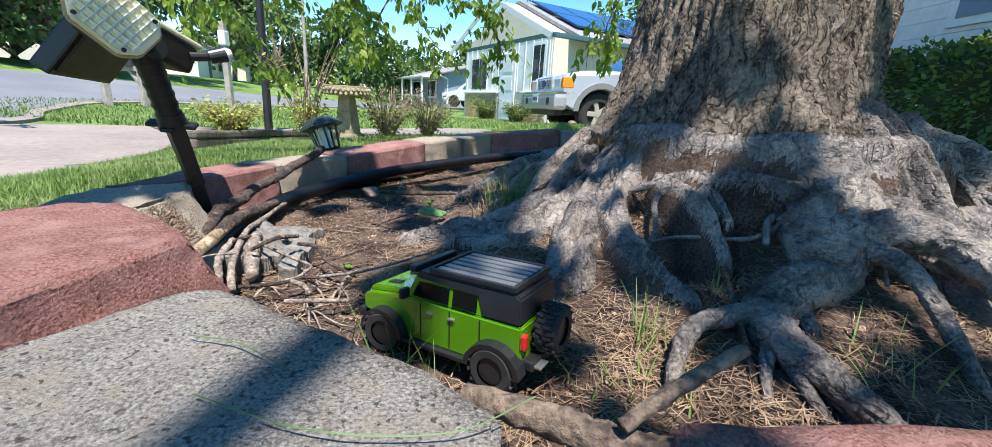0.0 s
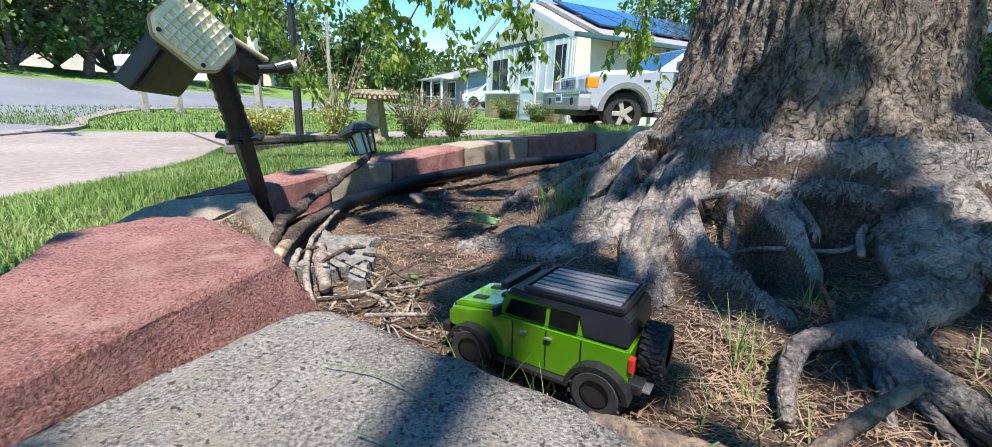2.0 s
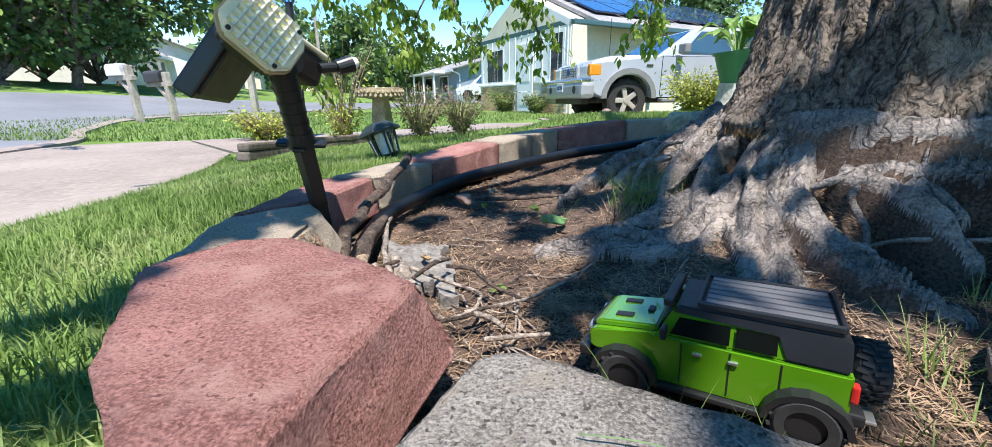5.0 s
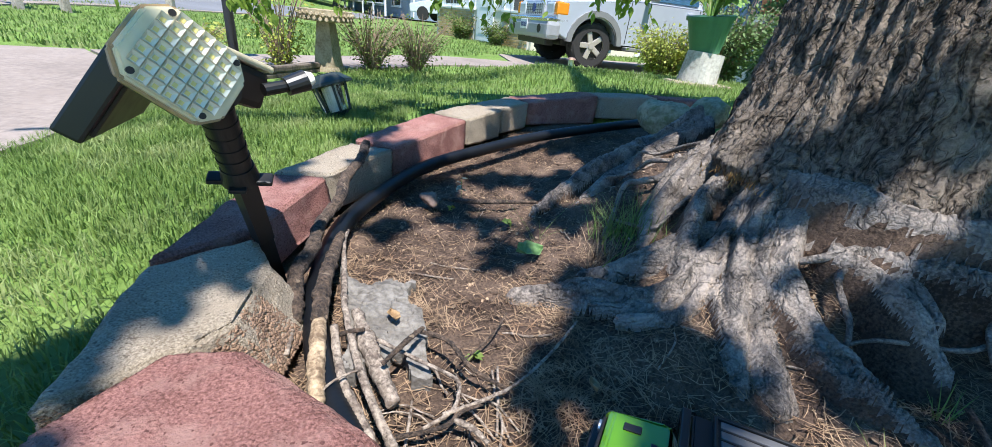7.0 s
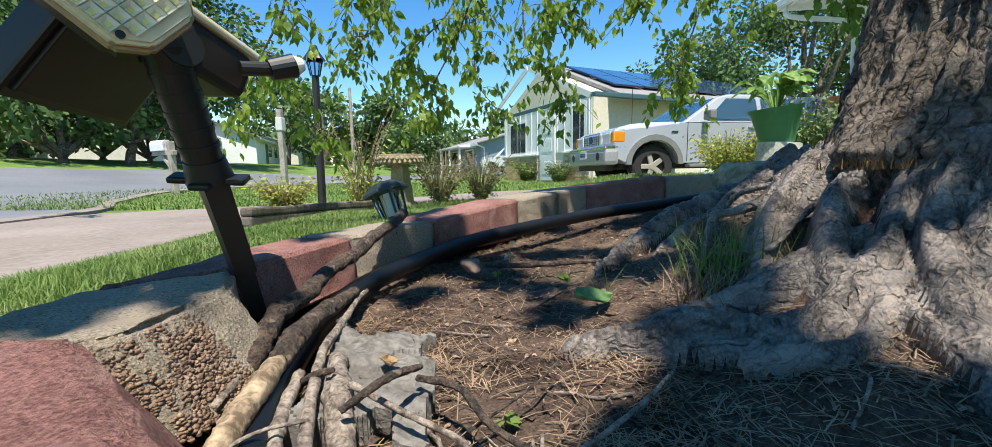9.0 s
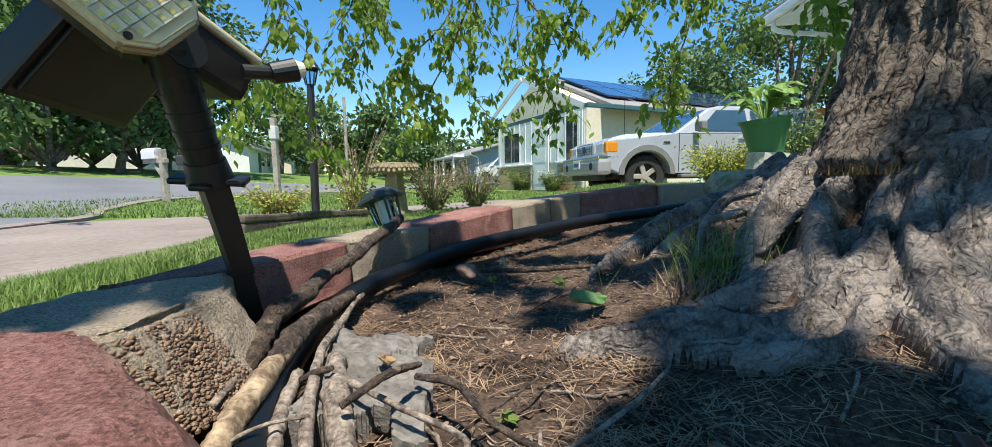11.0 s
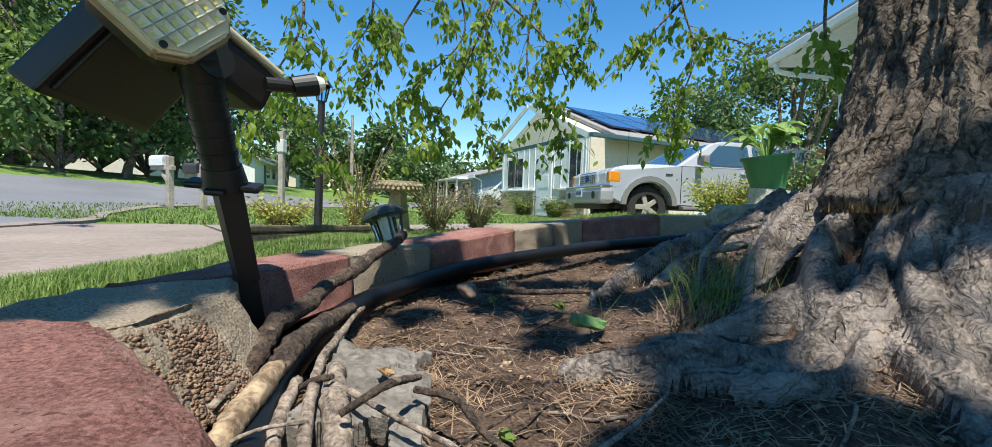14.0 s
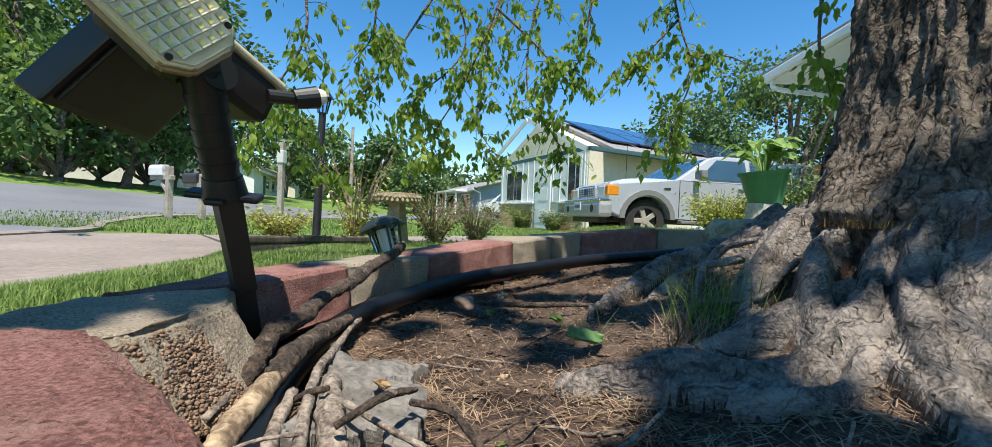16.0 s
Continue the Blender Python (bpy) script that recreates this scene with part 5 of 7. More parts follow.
    lug = mesh_of(box(0.0035, 0.0085, 0.003, 0), "tread_block", rubber)

    def wheel(name, at, turn, parent):
        bm = bmesh.new()
        n = 30
        rings = [(-0.013, 0.016), (-0.0135, 0.024), (-0.010, 0.0275), (0.010, 0.0275), (0.0135, 0.024), (0.013, 0.016)]
        loops = []
        for y, r in rings:
            loops.append([bm.verts.new(((r) * math.cos(2 * math.pi * k / n), y, r * math.sin(2 * math.pi * k / n))) for k in range(n)])
        for p, q in zip(loops, loops[1:]):
            for k in range(n):
                bm.faces.new((p[k], p[(k + 1) % n], q[(k + 1) % n], q[k]))
        tyre = part(name, bm, rubber, parent, "knobbly black rubber tyre", m=Matrix.Translation(at) @ turn)
        for k in range(n):
            a = 2 * math.pi * (k + 0.5) / n
            for s in (-1, 1):
                part("tread_block", lug, None, tyre, m=Matrix.Rotation(-a, 4, "Y") @ Matrix.Translation((0, s * 0.0062 + (0.002 if k % 2 else -0.002), 0.0268)) @ Matrix.Rotation(0.25 * s, 4, "Z"))
        bm = rod((0, -0.010, 0), (0, 0.010, 0), 0.0165, sides=18)
        rim = part("rim", bm, black, tyre)
        return tyre

    for x in (0.076, -0.088):
        for s in (-1, 1):
            wheel("wheel", (x, s * 0.050, 0.0275), Matrix.Rotation(0.15 if x > 0 else 0.0, 4, "Z"), car)
    wheel("spare_wheel", (-0.134, 0.0, 0.066), Matrix.Rotation(math.pi / 2, 4, "Z"), car)
    slab("chassis", [(-0.112, 0.018), (0.112, 0.018), (0.112, 0.032), (-0.112, 0.032)], 0.036, black, car)
    part("front_bumper", box(0.014, 0.096, 0.013, 0.003, (0.124, 0, 0.032)), black, car)
    part("rear_bumper", box(0.014, 0.088, 0.012, 0.003, (-0.124, 0, 0.030)), black, car)
    part("tow_plate", box(0.010, 0.020, 0.003, 0.001, (-0.134, 0.030, 0.034)), silver, car, "silver tow plate")
    rack = part("roof_rack", box(0.112, 0.088, 0.003, 0.001, (-0.050, 0, 0.1165)), black, car, "slatted black roof rack")
    for s in (-1, 1):
        part("rail", box(0.114, 0.004, 0.007, 0.0015, (-0.050, s * 0.044, 0.1165)), black, rack)
    for x in (-0.107, 0.007):
        part("rail", box(0.004, 0.090, 0.007, 0.0015, (x, 0, 0.1165)), black, rack)
    # slats coloured lighter than the black rack to paint in their pale sheen
    slate = plain("sheen_grey_slat", (0.10, 0.10, 0.105), 0.33)
    for k in range(6):
        part("slat", box(0.104, 0.0098, 0.003, 0.0008, (-0.050, -0.0345 + k * 0.0138, 0.1195)), slate, rack)


toy_jeep()

# ---- plants ----
def leafy(name, seed, count, place, length, width, material, parent, label="", lobes=False, droop=0.35):
    """Many leaves, one mesh: place(rng) gives each leaf's root and its outward way."""
    rng = np.random.default_rng(seed)
    pairs = [place(rng) for _ in range(count)]
    roots, ways = np.array([p for p, _ in pairs]), np.array([d for _, d in pairs])
    size = rng.uniform(0.6, 1.25, count)
    out, faces = leaf_cloud(roots, ways + rng.normal(0, 0.45, (count, 3)) + np.array([0, 0, -droop]), rng.normal(0, 1, (count, 3)) + np.array([0, 0, 1.2]), length * size, width * size, lobes)
    return part(name, raw(name, out, faces, material), None, parent, label)


def shrub(name, x, y, height, spread, stems, leaves, material, label, seed, leaf=0.035, low=0.15, category="shrub", bare=0.0):
    z0 = lawn_z(x, y)
    ob = thing(name, label, category, (x, y, z0 - 0.01), group="")
    rng = np.random.default_rng(seed)
    tips, v, f = [], [], []
    for k in range(stems):
        a = rng.uniform(0, 2 * math.pi)
        reach = spread * math.sqrt(rng.uniform(0.02, 1))
        top = height * rng.uniform(0.6, 1.05)
        pts = [(0.03 * math.cos(a), 0.03 * math.sin(a), 0, 0.006), (reach * 0.45 * math.cos(a), reach * 0.45 * math.sin(a), top * 0.55, 0.004), (reach * math.cos(a + 0.2), reach * math.sin(a + 0.2), top, 0.0018)]
        line = spline(pts, 5)
        tips.append([p[:3] for p in line])
        vv, ff = tube([p[:3] for p in line], [p[3] for p in line], 5)
        f += [tuple(i + len(v) for i in g) for g in ff]
        v += vv
    part("stem", raw("stem", v, f, DRY_STEM, True), None, ob)

    def place(r):
        line = tips[r.integers(len(tips))]
        t = r.uniform(low, 1)
        if r.uniform() < bare:
            t *= 0.5
        p = line[int(t * (len(line) - 1))] + r.normal(0, spread * 0.10, 3)
        p[2] = max(p[2], 0.01)
        return p, unit(np.array([p[0], p[1], 0.05]))
    leafy("leaves", seed + 1, leaves, place, leaf, leaf * 0.55, material, ob)
    return ob


shrub("low_plants", -2.93, 4.62, 0.32, 0.38, 90, 1500, YELLOW_LEAF, "low yellow-green bedding plants beside the lamp post", 31, 0.05, 0.0, "plant")
shrub("rose_bush", -2.04, 4.50, 1.02, 0.48, 30, 1000, YELLOW_LEAF, "tall thin rose bush with dry reddish stems", 32, 0.045, 0.0, bare=0.7)
shrub("shrub", -1.32, 5.02, 0.60, 0.44, 90, 1500, SHRUB_LEAF, "round open green shrub in the flower bed", 33, 0.035)
shrub("shrub", -0.90, 5.28, 0.58, 0.40, 90, 1400, SHRUB_LEAF, "round open green shrub beside the walk", 34, 0.035)
shrub("boxwood", 2.62, 5.25, 0.92, 0.50, 120, 7000, FAR_LEAF, "dense dark green bush behind the pot", 38, 0.05, 0.1)
shrub("yellow_bush", 2.15, 5.75, 0.66, 0.52, 110, 7000, YELLOW_LEAF, "dense round yellow-green bush by the lawn", 35, 0.045, 0.1)
shrub("small_shrub", 0.45, 12.6, 0.6, 0.5, 40, 1600, SHRUB_LEAF, "small green shrub against the house wall", 36, 0.07)
shrub("small_shrub", -0.55, 14.4, 0.7, 0.6, 40, 1600, SHRUB_LEAF, "dark green shrub against the house wall", 37, 0.08)


def potted_hosta():
    x, y = 1.70, 4.02
    z = lawn_z(x, y) - 0.02
    stump = thing("stump_planter", "pale weathered tree stump standing on stone slabs", "stump", (x, y, z))
    bm = rod((0, 0, 0.0), (0.02, 0, 0.28), 0.17, 0.155, 28)
    bmesh.ops.subdivide_edges(bm, edges=[e for e in bm.edges if abs(e.verts[0].co.z - e.verts[1].co.z) > 0.2], cuts=8)
    for v in bm.verts:
        k = 1 + 0.06 * noise.noise((v.co.x * 14, v.co.y * 14, v.co.z * 2))
        v.co.x, v.co.y = v.co.x * k, v.co.y * k
    part("stump", bm, surface("grey_stump_wood", (0.30, 0.27, 0.23), (0.55, 0.52, 0.46), fine=40, broad=6, rough=0.9, bump=0.5), stump)
    part("slab", box(0.5, 0.3, 0.07, 0.015, (-0.02, -0.05, -0.03)), TAN, stump)
    pot = thing("plant_pot", "large green plastic pot with a hosta", "plant pot", (x, y, z + 0.28), 0)
    m = Euler((radians(2), radians(-7), 0)).to_matrix().to_4x4()
    green = plain("green_pot_plastic", (0.045, 0.17, 0.085), 0.45, grime=0.15)
    bm = rod((0, 0, 0), (0, 0, 0.27), 0.12, 0.18, 32)
    rod((0, 0, 0.255), (0, 0, 0.285), 0.19, 0.195, 32, bm)
    part("pot", bm, green, pot, m=m)
    out, faces = [], []
    rng = np.random.default_rng(77)
    for k in range(44):
        a = rng.uniform(0, 2 * math.pi)
        reach, up = rng.uniform(0.10, 0.30), rng.uniform(0.10, 0.25)
        d, s = np.array([math.cos(a), math.sin(a), 0]), np.array([-math.sin(a), math.cos(a), 0])
        base = len(out)
        for i in range(8):
            t = i / 7
            c = d * (0.03 + reach * t) + np.array([0, 0, 0.28 + up * math.sin(min(t * 1.25, 1.0) * math.pi * 0.62) - 0.10 * max(0, t - 0.7)])
            w = 0.056 * (math.sin(math.pi * max(0.0, (t - 0.35) / 0.65)) ** 0.7 if t > 0.36 else 0.08)
            out += [c - s * w + np.array([0, 0, 0.35 * w]), c, c + s * w + np.array([0, 0, 0.35 * w])]
        for i in range(7):
            for j in (0, 1):
                q = base + i * 3 + j
                faces.append((q, q + 1, q + 4, q + 3))
    hosta = surface("hosta_leaf", (0.10, 0.22, 0.04), (0.24, 0.38, 0.09), (0.40, 0.46, 0.20), fine=25, broad=8, rough=0.45, bump=0.0, through=0.35)
    part("hosta", raw("hosta", out, faces, hosta, True), None, pot, "broad green hosta leaves", m=m)


potted_hosta()


def tuft(x, y, count, height, seed, label, spread=0.03, material=None, lift=0.0):
    rng = np.random.default_rng(seed)
    out, faces = [], []
    z = max(soil_z(x, y), 0) + lift
    for _ in range(count):
        a, lean = rng.uniform(0, 2 * math.pi), rng.uniform(0.1, 0.8)
        p = np.array([x + rng.normal(0, spread), y + rng.normal(0, spread), z - 0.01])
        d = np.array([math.cos(a) * lean, math.sin(a) * lean, 1.0])
        d /= np.linalg.norm(d)
        s = np.array([-math.sin(a), math.cos(a), 0]) * rng.uniform(0.0009, 0.0018)
        h = height * rng.uniform(0.5, 1.15)
        k = len(out)
        for i in range(5):
            t = i / 4
            c = p + d * (h * t) + np.array([math.cos(a), math.sin(a), -0.6]) * (h * 0.35 * lean * t * t)
            w = s * (1 - t * 0.9)
            out += [c - w, c + w]
        faces += [(k + 2 * i, k + 2 * i + 1, k + 2 * i + 3, k + 2 * i + 2) for i in range(4)]
    tagged(new("grass_tuft", raw("grass_tuft", out, faces, material or GRASS)), label, "grass", kind="stuff")


tuft(0.05, 1.10, 170, 0.125, 51, "tuft of long green grass growing between roots", 0.035)
tuft(0.00, 1.03, 120, 0.07, 52, "low tuft of dry straw grass", 0.03, NEEDLE)
tuft(0.23, 0.52, 40, 0.09, 53, "small tuft of yellow-green grass", 0.02)
tuft(0.36, 0.62, 14, 0.07, 54, "few yellow-green grass blades by a twig", 0.008)
tuft(-0.10, 0.44, 40, 0.09, 55, "sparse long grass beside the grey block", 0.05)
tuft(0.16, 0.42, 30, 0.06, 56, "sparse grass on the needle litter", 0.04)
tuft(-0.14, 1.16, 6, 0.17, 57, "few tall thin weed blades", 0.008)
MOSS = surface("brown_moss", (0.10, 0.045, 0.015), (0.30, 0.16, 0.05), (0.20, 0.15, 0.05), fine=90, broad=30, rough=0.95, bump=0.0)
tuft(0.31, 1.08, 900, 0.022, 59, "patch of dry orange-brown moss at the foot of the trunk", 0.04, MOSS, 0.03)
tuft(0.50, 0.45, 14, 0.10, 58, "few grass blades under the arched root", 0.03)


def weed(x, y, h, seed, label, leaf=0.02, count=9, material=None):
    rng = np.random.default_rng(seed)
    z = soil_z(x, y)
    ob = thing("weed", label, "weed", (x, y, z))
    v, f = tube([(0, 0, -0.01), (0.004, 0.002, h * 0.5), (-0.002, 0, h)], [0.0014, 0.0011, 0.0006], 5)
    part("stem", raw("stem", v, f, GRASS), None, ob)
    leafy("leaves", seed, count, lambda r: (np.array([0, 0, h * r.uniform(0.45, 1)]), r.normal(0, 1, 3) * np.array([1, 1, 0.3])), leaf, leaf * 0.8, material or SHRUB_LEAF, ob, droop=0.0)


pale_leaf = surface("pale_leaf", (0.30, 0.38, 0.25), (0.55, 0.60, 0.45), fine=60, broad=20, rough=0.6, bump=0.0, through=0.3)
weed(-0.335, 1.44, 0.085, 61, "small pale seedling with round leaves", 0.020, 10, pale_leaf)
weed(-0.20, 1.24, 0.035, 62, "small green seedling on the soil", 0.028, 5)
weed(-0.30, 0.78, 0.018, 63, "tiny seedlings between the litter", 0.018, 7)
weed(-0.36, 1.36, 0.02, 64, "small yellow seedling beside a pebble", 0.016, 4, YELLOW_LEAF)


def fallen_leaf(at, size, turn, material, label, curl=0.25):
    bm = bmesh.new()
    bmesh.ops.create_grid(bm, x_segments=10, y_segments=8, size=0.5)
    for v in bm.verts:
        x, y = v.co.x, v.co.y
        w = math.sin(math.pi * min(1, max(0, x + 0.5))) ** 0.7
        v.co = Vector((x * size, y * size * 0.55 * w * (1 + 0.15 * math.sin(14 * x)), size * curl * (y * y * 2.0 + 0.5 * x * x) + size * 0.03 * noise.noise((x * 6, y * 6, size))))
    bmesh.ops.solidify(bm, geom=bm.faces[:], thickness=0.0006)
    ob = single("fallen_leaf", mesh_of(bm, "fallen_leaf", material, True), label, "leaf", "fallen leaves")
    ob.matrix_world = Matrix.Translation(at) @ Euler((0.3, 0.2, turn)).to_matrix().to_4x4()


tan_leaf = surface("dry_leaf", (0.28, 0.17, 0.08), (0.52, 0.36, 0.20), fine=90, broad=25, rough=0.8, bump=0.3, through=0.2)
green_leaf = surface("fresh_leaf", (0.10, 0.22, 0.07), (0.24, 0.40, 0.16), fine=90, broad=25, rough=0.5, bump=0.2, through=0.3)
fallen_leaf((-0.172, 1.083, 0.026), 0.085, 0.6, green_leaf, "fallen pale green leaf lying on the soil")
fallen_leaf((0.385, 0.565, 0.035), 0.06, 0.2, YELLOW_LEAF, "fallen yellow leaf beside the root")
fallen_leaf((0.50, 0.50, 0.012), 0.075, 0.4, tan_leaf, "curled dry brown leaf under the roots", 0.6)
fallen_leaf((-0.44, 0.83, 0.026), 0.04, 2.0, tan_leaf, "dry pink-brown leaf lying on the stone")
fallen_leaf((-0.25, 0.47, 0.012), 0.05, 1.0, tan_leaf, "dry orange leaf beside the block", 0.5)
fallen_leaf((-0.03, 0.60, 0.012), 0.045, 2.6, tan_leaf, "curled dry brown leaf on the litter", 0.5)
fallen_leaf((0.30, 0.33, 0.012), 0.05, 0.3, tan_leaf, "dry brown leaf beside the block", 0.4)
fallen_leaf((-0.12, 0.70, 0.012), 0.03, 1.7, tan_leaf, "small dry curled leaf on the soil", 0.5)


# ---- buildings ----
CREAM = surface("cream_stucco", (0.62, 0.56, 0.44), (0.72, 0.66, 0.53), fine=12, broad=0.8, rough=0.9, bump=0.1)
WHITE_PAINT = surface("white_paint", (0.68, 0.68, 0.67), (0.80, 0.80, 0.79), fine=10, broad=0.7, rough=0.7, bump=0.05)
BLUE_GREY = surface("blue_grey_siding", (0.20, 0.25, 0.31), (0.28, 0.33, 0.40), fine=10, broad=0.6, rough=0.8, bump=0.1)
PALE_SIDING = surface("pale_siding", (0.52, 0.50, 0.47), (0.64, 0.62, 0.58), fine=10, broad=0.6, rough=0.8, bump=0.1)
SHINGLE = surface("roof_shingle", (0.16, 0.15, 0.145), (0.28, 0.27, 0.26), fine=14, broad=1, rough=0.9, bump=0.3)
BRICK = surface("yellow_brick", (0.42, 0.27, 0.12), (0.58, 0.42, 0.22), fine=25, broad=3, rough=0.9, bump=0.2, random=0.12)
MORTAR = surface("mortar", (0.45, 0.42, 0.37), (0.55, 0.52, 0.47), fine=30, broad=3, rough=0.95, bump=0.1)
TEAL_TRIM = plain("teal_trim", (0.05, 0.115, 0.12), 0.5)
WINDOW = plain("window_pane", (0.035, 0.045, 0.055), 0.06, coat=0.7, grime=0.2, scale=1.5)


def window_unit(house, m, w, h, name="window", panes=2, frame=0.07):
    """A framed window set in a wall; local x along the wall, y out of it."""
    win = part(name, box(w + 2 * frame, 0.06, h + 2 * frame, 0.008, (0, 0.0, -frame)), WHITE_PAINT, house, m=m)
    for k in range(panes):
        part("pane", box(w / panes - 0.05, 0.02, h - 0.05, 0.0, ((k + 0.5) * w / panes - w / 2, 0.03, 0.025)), WINDOW, win)
    part("sill", box(w + 0.2, 0.12, 0.05, 0.008, (0, 0.03, -frame - 0.05)), WHITE_PAINT, win)
    return win


def gabled_house(name, label, corner, ang, front, depth, wall_h, rise, wall, roof, over=0.45):
    """A house whose gable end runs from the corner along +x (front) and whose length runs along -y; z up from the ground."""
    h = thing(name, label, "house", corner, ang)
    bm = bmesh.new()
    pts = [(0, 0), (front, 0), (front, wall_h), (front / 2, wall_h + rise), (0, wall_h)]
    a = [bm.verts.new((x, 0, z)) for x, z in pts]
    b = [bm.verts.new((x, depth, z)) for x, z in pts]
    bm.faces.new(a)
    bm.faces.new(b[::-1])
    for i in range(5):
        bm.faces.new((a[i], b[i], b[(i + 1) % 5], a[(i + 1) % 5]))
    part("wall", bm, wall, h)
    slope = math.atan2(rise, front / 2)
    run = (front / 2 + over) / math.cos(slope)
    for s in (-1, 1):
        m = Matrix.Translation((front / 2, depth / 2, wall_h + rise + 0.03)) @ Matrix.Rotation(s * slope, 4, "Y")
        part("roof", box(run, depth + 2 * over, 0.10, 0.01, (s * run / 2, 0, 0)), roof, h, m=m)
    return h, slope, run


def cream_house():
    u = Vector((-0.5, 0.866, 0))
    ang = math.degrees(math.atan2(u.y, u.x))
    # local x runs from the near corner along the gable end, local y to the left of it (away from the viewer's side is -y)
    h, slope, run = gabled_house("cream_house", "cream ranch house with brick skirt, teal trim and solar panels", (1.3, 11.9, -0.13), ang, 5.4, -8.5, 2.40, 1.15, CREAM, SHINGLE)
    front = lambda x, z: Matrix.Translation((x, 0.0, z)) @ Matrix.Rotation(0, 4, "Z")
    part("gable_board", prism([(0.03, 0.0), (5.37, 0.0), (5.37, 0.03), (0.03, 0.03)], 2.30, 2.42), TEAL_TRIM, h)
    white = part("front_panel", box(5.3, 0.02, 1.42, 0.0, (2.7, 0.012, 0.90)), WHITE_PAINT, h, "white board siding")
    for k in range(14):
        part("batten", box(0.035, 0.02, 1.40, 0, (0.15 + k * 0.39, 0.03, 0.91)), WHITE_PAINT, white)
    window_unit(h, front(4.25, 0.98), 1.15, 1.05)
    window_unit(h, front(0.62, 0.62), 0.55, 1.55, panes=1)
    door = part("door", box(0.9, 0.05, 2.0, 0.01, (2.25, 0.035, 0.05)), WHITE_PAINT, h, "white panelled front door")
    for z in (0.25, 0.95, 1.5):
        part("door_panel", box(0.6, 0.015, 0.4, 0.006, (2.25, 0.062, z)), WHITE_PAINT, door)
    part("mortar_bed", box(2.5, 0.05, 0.86, 0.0, (4.12, 0.02, 0.0)), MORTAR, h)
    part("mortar_bed", box(1.25, 0.05, 0.86, 0.0, (0.72, 0.02, 0.0)), MORTAR, h)
    brick = mesh_of(box(0.215, 0.03, 0.062, 0.004, segments=1), "brick", BRICK)
    for x0, x1 in ((2.9, 5.35), (0.12, 1.32)):
        for row in range(11):
            x = x0 + 0.11 + (0.113 if row % 2 else 0)
            while x < x1 - 0.10:
                part("brick", brick, None, h, m=Matrix.Translation((x, 0.055, 0.01 + row * 0.075)))
                x += 0.226
    part("ledge", box(2.6, 0.14, 0.06, 0.01, (4.12, 0.03, 0.86)), WHITE_PAINT, h)
    part("ledge", box(1.3, 0.14, 0.06, 0.01, (0.72, 0.03, 0.86)), WHITE_PAINT, h)
    # eaves: gutter and downspout on the long side, solar panels on that slope
    part("gutter", box(0.12, 9.2, 0.12, 0.02, (-0.46, -4.25, 2.20)), TEAL_TRIM, h)
    v, f = limb([(-0.44, -2.9, 2.2, 0.05), (-0.40, -2.9, 2.05, 0.05), (-0.1, -2.9, 1.85, 0.05), (-0.06, -2.9, 1.6, 0.05), (-0.06, -2.9, 0.1, 0.05)], 5, 8, 0)
    part("downspout", raw("downspout", v, f, TEAL_TRIM), None, h)
    m = Matrix.Translation((2.7, -4.25, 2.40 + 1.15 + 0.03)) @ Matrix.Rotation(-slope, 4, "Y")
    for i in range(2):
        for j in range(7):
            p = part("solar_panel", box(1.26, 1.02, 0.05, 0.005, (-0.85 - i * 1.32, -3.5 + j * 1.08, 0.16)), plain("blue_solar_cell", (0.02, 0.045, 0.13), 0.12, coat=0.7) if i + j == 0 else bpy.data.materials["blue_solar_cell"], h, m=m)
    fasc = plain("white_fascia", (0.72, 0.71, 0.68), 0.5)
    for s in (-1, 1):
        mm = Matrix.Translation((2.7, 0.46, 2.40 + 1.15 - 0.06)) @ Matrix.Rotation(s * slope, 4, "Y")
        part("fascia", box(run, 0.04, 0.16, 0.005, (s * run / 2, 0, 0)), fasc, h, m=mm)
    part("garage_door", box(0.04, 2.6, 1.9, 0.01, (-0.02, -5.4, 0.05)), WHITE_PAINT, h)


cream_house()


def plain_house(name, label, corner, ang, front, depth, wall_h, rise, wall, windows, roof=None):
    h, slope, run = gabled_house(name, label, corner, ang, front, depth, wall_h, rise, wall, roof or SHINGLE)
    for side, t, z, w, hh in windows:
        if side == "gable":
            window_unit(h, Matrix.Translation((t, 0.02, z)), w, hh)
        else:
            window_unit(h, Matrix.Translation((-0.02, -t if depth < 0 else t, z)) @ Matrix.Rotation(math.pi / 2, 4, "Z"), w, hh)
    return h


